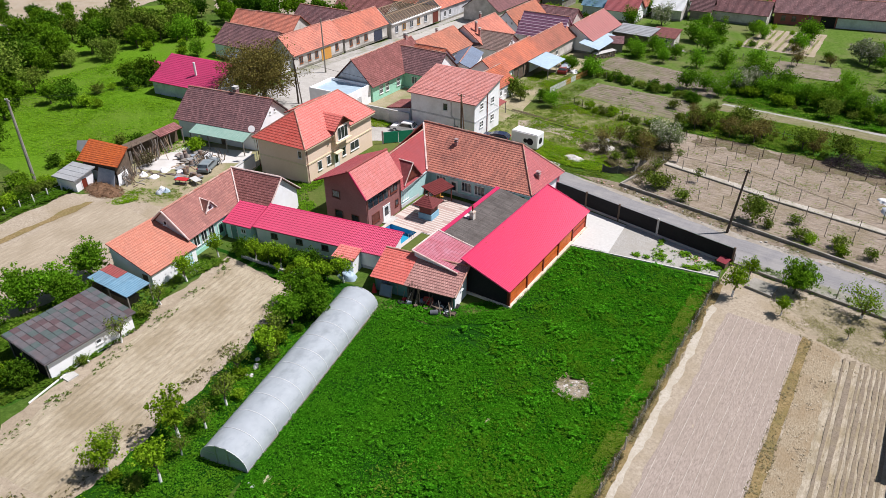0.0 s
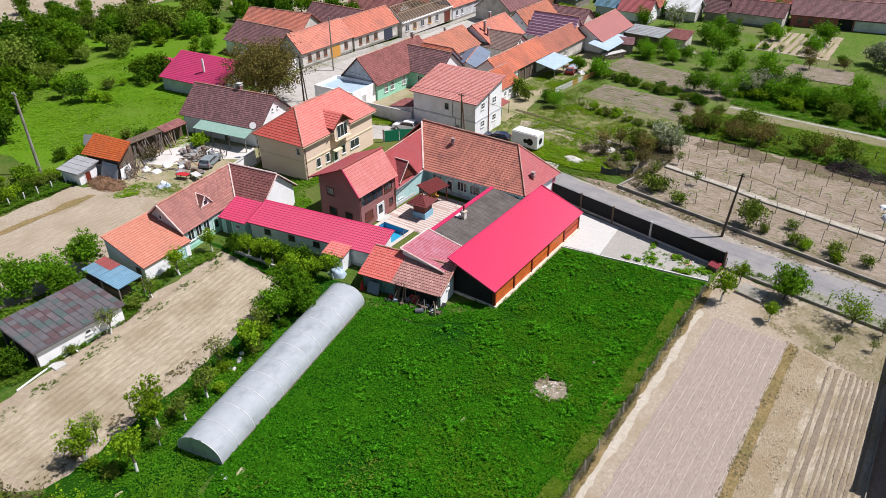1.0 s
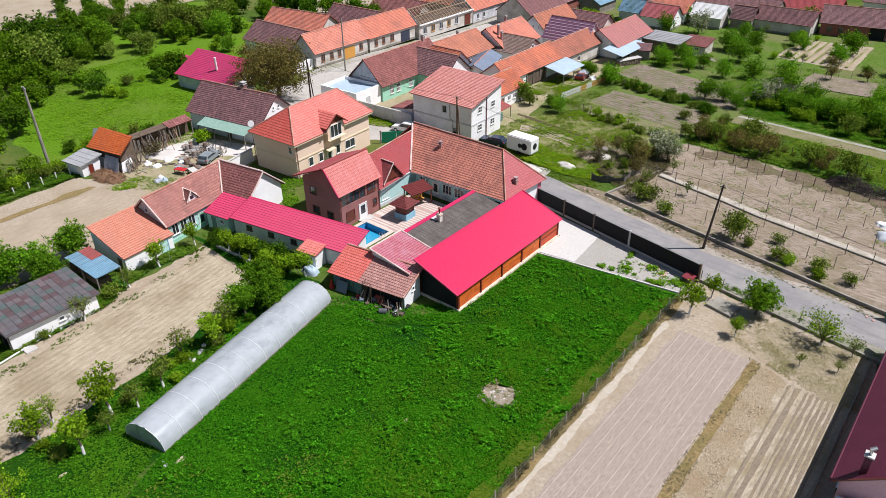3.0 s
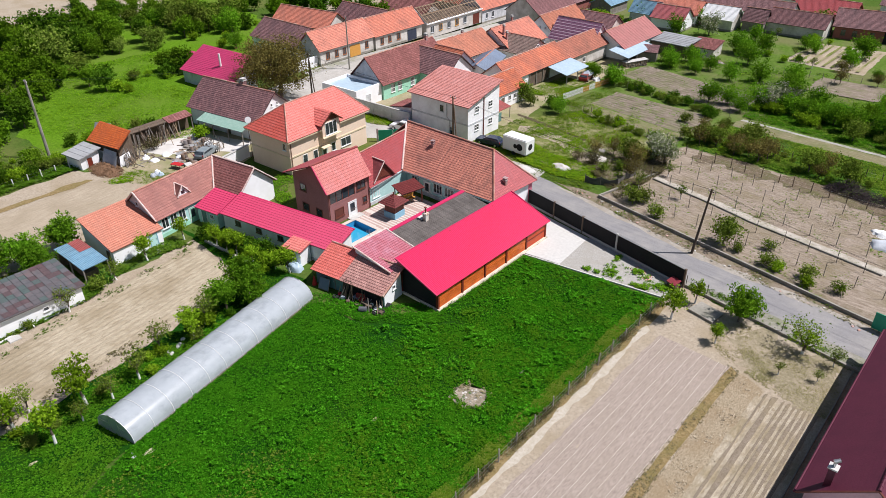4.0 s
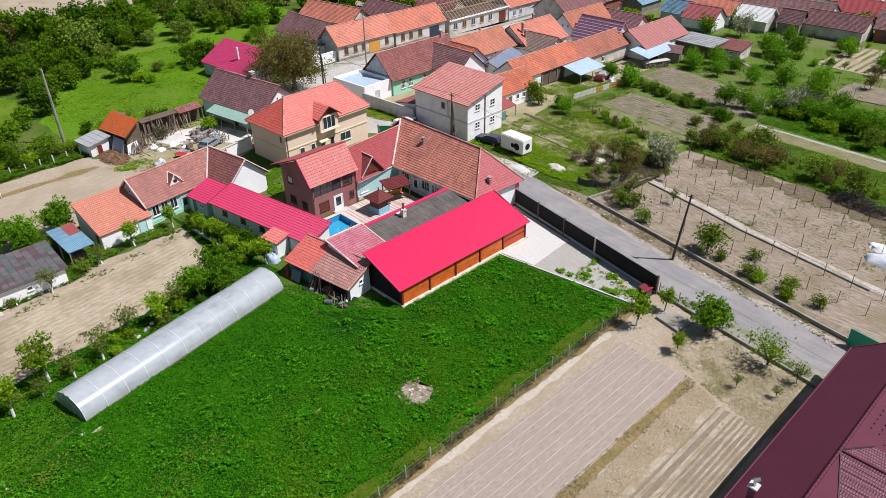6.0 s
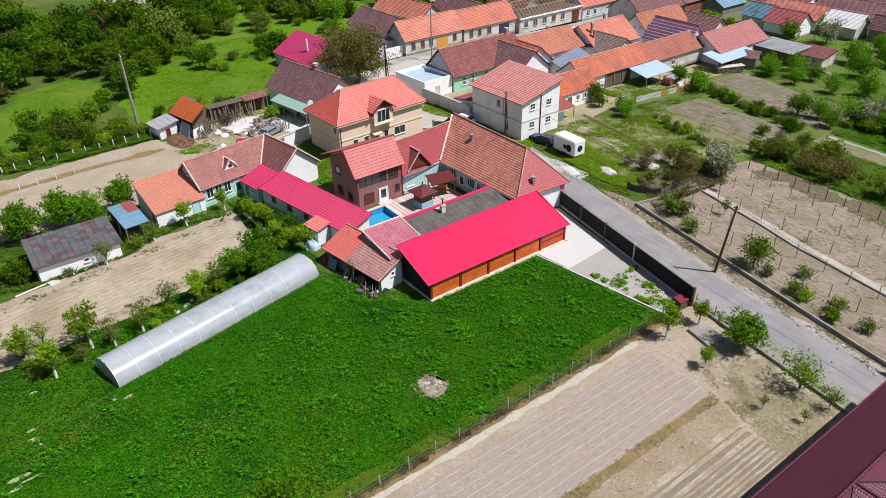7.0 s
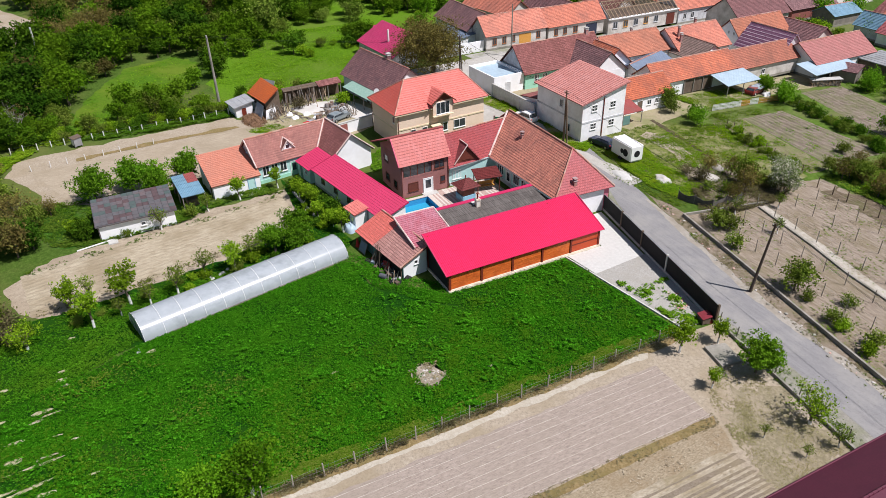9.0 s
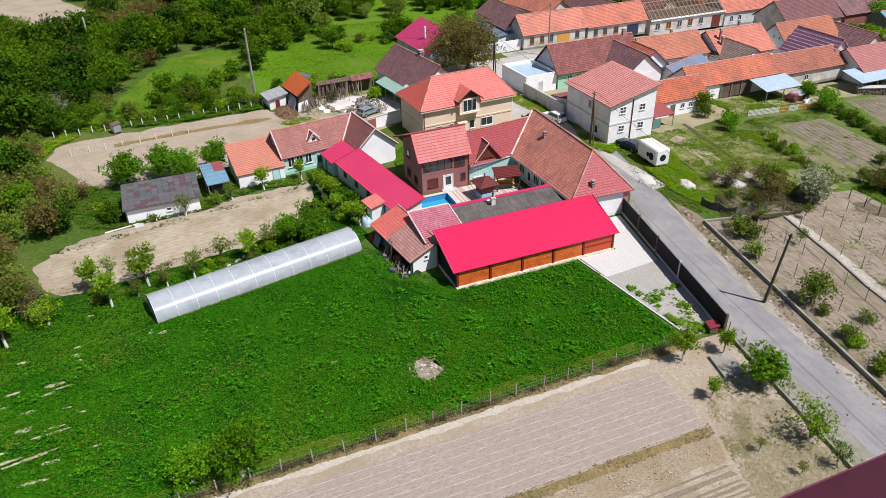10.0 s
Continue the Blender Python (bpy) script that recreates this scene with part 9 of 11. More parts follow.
def row_house(x, y, l, w, eave, ridge, wall, tile, label, axis="y", rot=0.0, windows=(), chim=(), gate=None, frame_mat=None):
    ob = thing("house", label, "house", x, y, rot)
    gable_house(ob, w if axis == "y" else l, l if axis == "y" else w, eave, ridge, wall, tile, axis, 0.4, base=OLDCONC)
    for face, a, z, ww, hh in windows:
        c = {"E": w if axis == "y" else l, "S": 0, "W": 0, "N": l if axis == "y" else w}[face]
        window(ob, face, c, a, z, ww, hh, frame_mat)
    for cx, cy in chim:
        chimney(ob, cx, cy, ridge - 1.2, ridge + 0.55, 0.4)
    if gate:
        a, ww, m = gate
        part("gate", facebox(bmesh.new(), "E", w, a - ww / 2, a + ww / 2, 0.1, 2.5, -0.05, 0.06), m, ob)
    return ob


def street_row():
    W3 = tuple(("E", a, 1.8, 1.0, 1.4) for a in (2.0, 4.4))
    row_house(-81.6, 47.2, 15.0, 6.8, 3.3, 6.4, DULLWALL, FARTILE, "grey street house with orange tile roof", windows=W3 + (("E", 6.6, 1.8, 1.0, 1.4), ("E", 13.0, 1.8, 1.0, 1.4)), gate=(9.6, 3.0, GATEWOOD), frame_mat=RUSTWOOD)
    row_house(-81.6, 62.9, 15.0, 6.8, 3.3, 6.4, DULLWALL, FARTILE, "grey street house with long orange roof", windows=W3 + (("E", 7.2, 1.8, 1.2, 1.4),), gate=(11.6, 3.0, CARBLUE), frame_mat=RUSTWOOD)
    # house with stripped roof
    ob = thing("house", "street house with stripped roof and bare rafters", "house", -81.4, 78.8, 0)
    part("wall", boxm(0, 7.2, 0, 20.5, 0, 3.5), DULLWALL, ob)
    for i in range(5):
        window(ob, "E", 7.2, 2.0 + i * 3.0, 1.9, 1.3, 1.5, GATEWOOD if i in (1, 3) else GREYWALL)
    part("gate", facebox(bmesh.new(), "E", 7.2, 17.2, 19.6, 0.1, 2.7, -0.05, 0.06), BROWNPAINT, ob)
    part("cornice", boxm(7.2, 7.6, -0.1, 20.6, 3.3, 3.52), WHITE, ob)
    part("attic_floor", boxm(0.2, 7.0, 0.2, 20.3, 3.502, 3.6), DARKWOOD, ob)
    for i in range(19):
        y = 0.4 + i * 1.09
        for x0, x1 in ((7.6, 3.4), (-0.6, 3.4)):
            part("rafter", tube(bmesh.new(), (x0, y, 3.5), (x1, y, 6.6), 0.09, 0.09, 4), RAFTER, ob)
    for z, x in ((6.5, 3.4), (5.1, 5.4), (5.1, 1.3)):
        part("purlin", boxm(x - 0.08, x + 0.08, 0.2, 20.3, z - 0.1, z + 0.08), RAFTER, ob)
    for y, k in ((0.0, 0), (20.4, 1)):
        part("gable", bmesh_tri((-0.2, y, 3.5), (7.4, y, 3.5), (3.4, y, 6.4), (3.4, y + 0.12, 6.4)), GREYWALL, ob)
    row_house(-81.6, 100.2, 17.0, 7.0, 3.6, 6.8, GREYWALL, FARTILE, "street house with orange roof", windows=W3)
    row_house(-81.6, 118.2, 18.0, 7.0, 3.4, 6.6, DULLWALL, FARTILE, "street house with tiled roof", windows=W3)
    row_house(-82.5, 137.5, 20.0, 7.2, 3.4, 6.6, WHITE, DARKTILE, "distant street house with brown roof")
    # houses behind the row
    row_house(-96.5, 46.0, 15.5, 8.4, 3.2, 6.2, WHITE, DARKTILE, "white house with dark brown tile roof", "x", 0)
    row_house(-105, 58.0, 17, 7.5, 3.0, 5.8, DULLWALL, FARTILE, "house with faded tile roof", "x", 8)
    row_house(-97, 70.0, 15, 7.5, 3.0, 6.0, DULLWALL, DARKTILE, "house with brown tile roof", "x", 0)
    row_house(-98, 86.0, 16, 8.0, 3.0, 6.0, DULLWALL, OLDTILE, "house with old tile roof", "x", 0)
    row_house(-100, 104.0, 17, 8.0, 3.0, 6.0, DULLWALL, FARTILE, "house with orange roof", "x", 0)
    row_house(-110, 120.0, 18, 8.0, 3.0, 6.0, DULLWALL, FARTILE, "far house with orange roof", "x", 0)
    ob = thing("garden_wall", "pale street wall with gate", "wall", -75.2, 34.5, 92)
    part("wall", boxm(0, 12.5, -0.12, 0.12, 0, 2.2), WHITE, ob)
    part("gate", boxm(3.4, 6.4, -0.2, -0.13, 0.1, 2.0), GREYTIN, ob)


def second_row():
    # corner house with mint front
    ob = thing("house", "corner house with mint green front and brown tile roof", "house", -58.4, 41.2, 0)
    gable_house(ob, 8.2, 17.4, 3.2, 7.0, GREENWALL, OLDTILE, "y", 0.5, trim=RIDGE)
    part("gable_wall", bmesh_tri((-0.3, -0.02, 3.1), (8.5, -0.02, 3.1), (4.1, -0.02, 6.9), (4.1, 0.2, 6.9)), GREYWALL, ob, "grey board gable")
    gable_house(ob, 10.2, 7.6, 3.2, 6.4, GREENWALL, DARKTILE, "x", 0.4, x0=4.6, y0=9.6)
    part("gable_wall", boxm(14.802, 14.86, 9.6, 17.2, 0, 3.2), WHITE, ob, "pale rendered gable wall")
    part("gable_wall", bmesh_tri((14.83, 9.6, 3.2), (14.83, 17.2, 3.2), (14.83, 13.4, 6.3), (14.7, 13.4, 6.3)), WHITE, ob)
    for a in (2.4, 4.2, 7.6):
        window(ob, "E", 8.2, a, 1.7, 1.0, 1.5, panes=3, cross=True)
    window(ob, "S", 9.6, 10.5, 1.7, 1.2, 1.4)
    chimney(ob, 4.1, 16.0, 6.0, 7.8, 0.6)
    row_house(-59.2, 60.6, 13.8, 9.4, 2.9, 5.8, WHITE, TANORANGE, "white house with weathered orange roof", windows=(("E", 12.5, 1.6, 1.0, 1.2),), chim=((4.5, 8),))
    row_house(-52.4, 54.8, 6.4, 7.0, 3.0, 6.0, WHITE, RUSTTILE, "wing with rust-stained orange roof", "x", windows=(("E", 3.0, 4.0, 0.6, 0.8),))
    ob = thing("outbuilding", "low block with slate-blue sheet roof", "outbuilding", -45.4, 58.4, 20)
    gable_house(ob, 4.6, 11.0, 2.6, 3.7, WHITE, BLUEROOF, "y", 0.3, course=0, rib=0.4)
    row_house(-57.2, 75.2, 12.9, 10.0, 3.0, 6.5, WHITE, FARTILE, "white house with orange roof and chimneys", chim=((7.0, 1.6), (3.6, 9.0)))
    row_house(-51.2, 74.6, 9.0, 7.2, 2.9, 5.3, WHITE, GREYTILE, "white gabled wing with grey-brown tile roof", "x", windows=(("E", 3.3, 3.8, 0.8, 1.0),), chim=((2.0, 2.0),))
    row_house(-55.0, 91.3, 13.8, 8.4, 3.2, 7.0, WHITE, TANORANGE, "large house with faded orange roof", windows=(("S", 4.2, 4.6, 0.5, 0.6), ("S", 5.6, 4.6, 0.5, 0.6)))
    row_house(-47.2, 90.0, 10.4, 7.2, 3.2, 7.0, GREYWALL, PURPLE, "house with striped purple sheet roof", "x")
    row_house(-70.8, 105.2, 15.8, 10.2, 3.4, 7.2, DULLWALL, DUSKTILE, "house with broad dusky maroon tile roof")
    row_house(-72.0, 124.0, 15.0, 10.0, 3.0, 6.0, BRICKWALL, DARKTILE, "brick barn with dark tile roof")
    row_house(-60.0, 128.5, 9.0, 6.0, 2.6, 4.2, GREYWOOD, TINBLUE, "low shed with turquoise sheet roof")
    row_house(-50.6, 103.6, 10.2, 7.0, 3.2, 5.8, DULLWALL, DARKTILE, "house with long brown tile roof", "x")
    # long barn row
    ob = thing("barn", "long white barn with bright orange tile roof and open bays", "barn", -40.7, 58.2, 0)
    gable_house(ob, 6.2, 18.4, 2.9, 5.3, WHITE, RUSTTILE, "y", 0.4)
    # Dark panel on the solid wall stands for the shade inside the bays
    part("bay_shade_panel", boxm(6.2, 6.25, 6.0, 12.6, 0.05, 2.4), DARKWOOD, ob, "dark panel painting the open bay's shade")
    for y in (6.0, 8.2, 10.4, 12.6):
        part("post", boxm(6.25, 6.4, y - 0.08, y + 0.08, 0, 2.6), GREYWOOD, ob)
    window(ob, "E", 6.2, 3.0, 1.6, 0.8, 0.8)
    a = thing("awning", "pale blue sheet awning on posts", "awning", -34.2, 70.0, 0)
    part("roof", roof_sheet(bmesh.new(), (4.4, 0, 2.0), (4.4, 8.0, 2.0), (0, 8.0, 2.9), (0, 0, 2.9), course=0, rib=0.3, under=0.03), AWNBLUE, a)
    for y in (0.2, 4.0, 7.8):
        part("post", boxm(4.2, 4.32, y - 0.06, y + 0.06, 0, 2.0), GREYWOOD, a)
    row_house(-40.9, 77.3, 15.4, 6.4, 3.0, 5.4, DULLWALL, BROWNRUST, "long white barn with rust-brown tile roof", windows=(("E", 2.5, 1.5, 1.0, 1.0), ("E", 6.5, 1.5, 1.0, 1.0)))
    row_house(-39.6, 93.2, 16.5, 9.0, 3.0, 5.8, WHITE, PALETILE, "house with pale pink tile roof")
    a = thing("awning", "pale blue lean-to roof on posts", "awning", -33.6, 89.5, 0)
    part("roof", roof_sheet(bmesh.new(), (6.2, 0, 2.1), (6.2, 12.0, 2.1), (1.5, 12.0, 3.1), (1.5, 0, 3.1), course=0, rib=0.3, under=0.03), AWNBLUE, a)
    for y in (0.2, 4.0, 8.0, 11.8):
        part("post", boxm(6.0, 6.12, y - 0.06, y + 0.06, 0, 2.1), GREYWOOD, a)
    ob = thing("outbuilding", "low grey flat-roofed outbuilding", "outbuilding", -30.6, 105.4, -3)
    mono_shed(ob, 8.6, 6.0, 2.4, 2.9, DARKWOOD, GREYTIN, "N", 0.3, course=1.0)
    ob = thing("outbuilding", "low shed with red tile roof", "outbuilding", -22.4, 107.6, 2)
    mono_shed(ob, 5.4, 5.0, 2.0, 2.8, DULLWALL, OLDTILE, "N", 0.3)
    window(ob, "S", 0, 3.6, 1.3, 0.8, 0.8)
    door(ob, "S", 0, 1.4, 1.0, 1.8, DARKWOOD)
    ob = thing("shed", "small shed with old tile roof", "shed", -28.9, 96.2, 20)
    mono_shed(ob, 4.0, 3.5, 2.0, 2.6, GREYWOOD, DARKTILE, "N", 0.2)
    # far side
    for x, y, l, w, wall, tile, lab, ax in ((-30.4, 132, 7.5, 6, DULLWALL, WHITEPAINT, "low house with white sheet roof", "x"), (-21.5, 135, 5, 4, GREYWOOD, DARKTILE, "small shed with dark roof", "x"), (-16.5, 137, 13, 7, DULLWALL, DARKTILE, "house with brown tile roof", "x"), (-47, 126, 7, 5, GREYWALL, TINBLUE, "low block with pale blue sheet roof", "x"), (-52, 140, 12, 8, WHITE, OLDTILE, "house with old tile roof", "x"), (-40, 124, 8, 6, WHITE, REDTILE, "house with red tile roof", "x"), (10, 156, 14, 8, BRICKWALL, DARKTILE, "far house with tile roof", "x"), (-24, 164, 14, 8, WHITE, REDTILE, "distant house with orange roof", "x"), (34, 156, 14, 8, BRICKWALL, DARKTILE, "far house with dark roof", "x"), (-40, 160, 14, 8, WHITE, DARKTILE, "distant house with brown roof", "x"), (0, 172, 14, 8, WHITE, DARKTILE, "distant house with faded roof", "x"),
                                           (-46, 132, 14, 8, WHITE, FARTILE, "house with orange roof", "x"), (-40, 144, 26, 8, WHITE, DARKTILE, "long far house with brown tile roof", "x"), (-16, 154, 14, 8, BRICKWALL, REDTILE, "far house with dark roof", "x"), (40, 134, 9, 14, DULLWALL, REDTILE, "house with red tile roof", "y"), (52, 124, 9, 14, WHITE, OLDTILE, "house with tile roof", "y")):
        row_house(x, y, l, w, 2.8, 5.2, wall, tile, lab, ax)
    ob = thing("barn", "long red-brick barn with brown tile roof and white doors", "barn", -2.6, 142.0, 10)
    gable_house(ob, 36.0, 8.0, 3.0, 6.0, BRICKWALL, DARKTILE, "x", 0.5)
    part("door", boxm(14.0, 26.0, -0.1, -0.02, 0.1, 2.4), GREYWALL, ob, "pale sliding doors")
    # Thin black panel; the doorway's inner shade is only painted on the brick
    part("doorway_shade_panel", boxm(10.4, 13.6, -0.06, -0.02, 0.05, 2.5), BLACKNETSHADE, ob, "black panel painting the doorway's shade")
    for a in (2.0, 4.4, 8.0):
        window(ob, "S", 0, a, 1.5, 1.0, 1.3, frame=DARKWOOD)


def maroon_house():
    ob = thing("house", "large house with maroon tile roof and pink render", "house", 36.1, -3.3, 0)
    L, e, rx, rz = 23.9, 3.5, 4.35, 6.95
    part("wall", prism(bmesh.new(), [(0.5, 0.2), (8.2, 0.2), (8.2, L - 0.5), (0.5, L - 0.5)], 0, e - 0.1), PINKWALL2, ob)
    for y in (0.2, L - 0.7):
        part("gable", prism(bmesh.new(), [(0.5, y), (rx, y), (rx, y + 0.2), (0.5, y + 0.2)], e - 0.098, [e + 0.2, rz - 0.25, rz - 0.25, e + 0.2]), PINKWALL2, ob)
        part("gable", prism(bmesh.new(), [(rx + 0.002, y), (8.2, y), (8.2, y + 0.2), (rx + 0.002, y + 0.2)], e - 0.098, [rz - 0.25, e + 0.2, e + 0.2, rz - 0.25]), PINKWALL2, ob)
    part("roof", roof_sheet(bmesh.new(), (0, 0, e), (0, L, e), (rx, L, rz), (rx, 0, rz), course=0.36, lift=0.01), MAROON, ob)
    part("roof", roof_sheet(bmesh.new(), (8.7, 0, e), (8.7, L, e), (rx, L, rz), (rx, 0, rz), course=0.36, lift=0.01), MAROON, ob)
    part("ridge", ridge_cap(bmesh.new(), (rx, 0, rz + 0.04), (rx, L, rz + 0.04), 0.12), MAROON, ob)
    part("verge", tube(bmesh.new(), (0, L + 0.03, e), (rx, L + 0.03, rz), 0.08, 0.08, 4), BROWNPAINT, ob)
    part("verge", tube(bmesh.new(), (8.7, L + 0.03, e), (rx, L + 0.03, rz), 0.08, 0.08, 4), BROWNPAINT, ob)
    for x0, x1 in ((0, rx), (8.7, rx)):
        part("verge", tube(bmesh.new(), (x0, -0.03, e), (x1, -0.03, rz), 0.08, 0.08, 4), BROWNPAINT, ob)
    part("annex_wall", boxm(0.9, 8.0, -12.0, 0.1, 0, 2.5), PINKWALL2, ob)
    part("annex_roof", boxm(0.6, 8.2, -12.2, -0.25, 2.502, 2.68), AWNWHITE, ob, "flat pale bluish roof deck")
    part("gutter", tube(bmesh.new(), (-0.09, 0, e - 0.03), (-0.09, L, e - 0.03), 0.08, 0.08, 8), MAROON, ob)
    f = part("flue", boxm(1.3, 1.75, 0.65, 1.1, 4.4, 6.3), MAROON, ob)
    part("cap", boxm(1.2, 1.85, 0.55, 1.2, 6.302, 6.42), PALECONC, f)
    part("cowl", tube(tube(bmesh.new(), (1.52, 0.88, 6.42), (1.52, 0.88, 6.85), 0.1, 0.1, 10), (1.45, 0.8, 6.85), (1.75, 1.05, 7.0), 0.16, 0.14, 10), STEEL, f, "steel chimney cowl")
    for a in (3.0, 8.5, 14.0, 19.5):
        window(ob, "W", 0.5, a, 1.7, 1.4, 1.4)
    # dormer on the sunny slope
    d = part("dormer", boxm(5.9, 8.2, 4.4, 10.0, 4.0, 5.75), PINKWALL2, ob)
    part("gable", bmesh_tri((8.2, 4.4, 5.75), (8.2, 10.0, 5.75), (8.2, 7.2, 6.8), (8.05, 7.2, 6.8)), PINKWALL2, d)
    for y0, y1 in ((4.0, 7.2), (10.4, 7.2)):
        part("dormer_roof", roof_sheet(bmesh.new(), (8.6, y0, 5.87), (5.74, y0, 5.87), (4.38, y1, 6.97), (8.6, y1, 6.97), course=0.3, lift=0.02), LATTICE, d, "pink tiles with dark raised rows")
        part("valley", tube(bmesh.new(), (5.7, y0, 5.93), (4.36, y1, 7.03), 0.06, 0.06, 5), BLACKIRON, d, "dark valley flashing")
        part("bargeboard", tube(bmesh.new(), (8.62, y0, 5.9), (8.62, y1, 7.0), 0.07, 0.07, 4), BLACKIRON, d)
        for i in range(7):
            u = (i + 0.5) / 7
            part("snow_bar", tube(bmesh.new(), (5.74 - 1.36 * u + 0.05, y0 + (y1 - y0) * u, 5.95 + 1.1 * u), (8.55, y0 + (y1 - y0) * u, 5.95 + 1.1 * u), 0.016, 0.016, 4), BLACKIRON, d)
    part("ridge", ridge_cap(bmesh.new(), (4.4, 7.2, 7.02), (8.6, 7.2, 7.02), 0.08), MAROON, d)
    hook = mesh_of("snow_hook", boxm(-0.04, 0.04, -0.05, 0.05, 0, 0.09), MAROON)
    for i in range(4):
        for j in range(6):
            x = 5.0 + i * 0.55
            o = new("snow_hook", hook)
            o.parent = ob
            o.location = (x, 11.4 + j * 0.6 + 0.3 * (i % 2), rz - (x - rx) * 0.793 + 0.02)
    ob = thing("gate", "green sheet-metal gate by the lane", "gate", 34.6, 25.6, -9)
    part("leaf", boxm(0, 3.4, -0.04, 0.04, 0.1, 2.0), GREENPAINT, ob)
    part("leaf", boxm(3.5, 6.8, -0.04, 0.04, 0.1, 2.0), GREENPAINT, ob)


AWNWHITE = mat("pale_deck", (0.56, 0.62, 0.68), (0.66, 0.71, 0.76), 0.7, 2, 0.4, (0.5, 0.55, 0.6), 0.5, 0.05)
PINKWALL2 = mat("pink_render", (0.52, 0.30, 0.32), (0.58, 0.35, 0.37), 0.9, 5, 0.4, None, 0, 0.1)
LATTICE = tile_mat("rowed_pink_tile", (0.26, 0.10, 0.135), (0.32, 0.13, 0.165), (0.20, 0.075, 0.10), (0.05, 0.016, 0.025), 0.17, 0.48, stain=(0.12, 0.045, 0.06), amount=0.4, mortar=0.035)
BLACKIRON = mat("black_iron", (0.022, 0.014, 0.018), (0.04, 0.026, 0.03), 0.6, 5, 0.5, None, 0, 0.1)

beige_house()
white_house()
white_court()
old_house()
farm_hut()
street_row()
second_row()
maroon_house()


def pole(x, y, h, material, label, arms=1, r=0.13, strut=False, lean=(0, 0), arm=0.6):
    ob = thing("utility_pole", label, "utility pole", x, y)
    ob.matrix_basis = pose(x, y, gz(x, y), lean[0], lean[1], 0)
    part("shaft", tube(bmesh.new(), (0, 0, -0.2), (0, 0, h), r * 1.3, r * 0.8, 8), material, ob)
    for i in range(arms):
        a = part("crossarm", boxm(-arm, arm, -0.05, 0.05, h - 0.35 - i * 0.5, h - 0.25 - i * 0.5), material, ob)
        for s in (-arm * 0.85, 0, arm * 0.85):
            part("insulator", tube(bmesh.new(), (s, 0, h - 0.25 - i * 0.5), (s, 0, h - 0.08 - i * 0.5), 0.05, 0.03, 6), WHITEPAINT, a)
    if strut:
        part("brace", tube(bmesh.new(), (0.6, 0.25, 0), (0.1, 0.03, h * 0.85), 0.11, 0.1, 6), material, ob)
    return ob


pole(15.0, 27.4, 8.5, POLEWOOD, "dark wooden utility pole leaning beside the lane", lean=(-2.7, 4.6), arm=0.32)
BROWNPOLE = mat("brown_pole", (0.15, 0.10, 0.07), (0.25, 0.17, 0.12), 0.9, 4, 0.6, (0.1, 0.08, 0.06), 0.5, 0.2, stretch=(3, 3, 0.3, 0))
pole(-26.6, 33.0, 8.3, BROWNPOLE, "wooden utility pole with brace beside the white house", strut=True)
pole(-61.2, 33.6, 8.3, POLEWOOD, "dark pole at the street corner", strut=True)
pole(-69.0, 49.8, 10.6, OLDCONC, "tall grey street lamp pole", arms=0)
pole(-71.2, -9.7, 12.2, OLDCONC, "weathered concrete utility pole in the hedge", r=0.2)
pole(-116, -37.8, 7.6, CONCRETE, "concrete power pole in the wood", r=0.2)

# ---------- fences, walls, vehicles, clutter ----------
PALEPOST = mat("bleached_post", (0.30, 0.265, 0.225), (0.44, 0.40, 0.35), 0.95, 5, 0.6, (0.20, 0.17, 0.14), 0.5, 0.2)


def wire_fence(p, q, step, h, post_mat, label, category="fence", r=0.04, wires=(0.35, 0.75, 1.15), seed=1, wire_r=0.006, net=False):
    """Posts at even steps, each a little out of true, and wires between."""
    p, q = Vector(p), Vector(q)
    ang = math.degrees(math.atan2(q.y - p.y, q.x - p.x))
    L = (q - p).length
    ob = thing("fence", label, category, p.x, p.y, ang)
    rnd = random.Random(seed)
    n = max(1, round(L / step))
    for i in range(n + 1):
        x = L * i / n + rnd.uniform(-0.2, 0.2)
        a, b = rnd.uniform(-0.06, 0.06), rnd.uniform(-0.06, 0.06)
        g = gz(p.x + (q.x - p.x) * i / n, p.y + (q.y - p.y) * i / n) - gz(p.x, p.y)
        part("post", tube(bmesh.new(), (x, 0, g - 0.1), (x + a, b, g + h * rnd.uniform(0.92, 1.06)), r, r * 0.85, 6), post_mat, ob)
    g1 = gz(q.x, q.y) - gz(p.x, p.y)
    for z in wires:
        part("wire", tube(bmesh.new(), (0, 0.03, z), (L, 0.03, z + g1), wire_r, wire_r, 4), STEEL, ob)
    if net:
        bm = bmesh.new()
        for i in range(int(L / 0.5)):
            tube(bm, (i * 0.5, 0.03, 0.05), (i * 0.5 + 0.02, 0.03, h * 0.9), 0.004, 0.004, 3, False)
        part("mesh", bm, STEEL, ob)
    return ob


wire_fence((16.95, 15.9), (17.2, -48), 2.55, 1.5, PALEPOST, "sagging wire field fence on weathered wooden posts", r=0.065, seed=3, net=True)
wire_fence((36, 17.7), (17.4, 20.7), 2.6, 1.5, OLDCONC, "wire mesh fence on concrete posts along the lane", r=0.06, seed=4, net=True)
for y in (34.6, 38.4, 46.8, 50.6):
    wire_fence((3.5 + (y - 34) * 0.05, y), (62, y - 5.5), 3.1, 1.7, GREYWOOD, "vineyard trellis row of thin posts and wire", "trellis", 0.045, (0.7, 1.3), int(y))
wire_fence((2, 42.6), (62, 36.8), 3.1, 1.7, OLDCONC, "vineyard trellis row with concrete posts", "trellis", 0.055, (0.7, 1.3), 9)
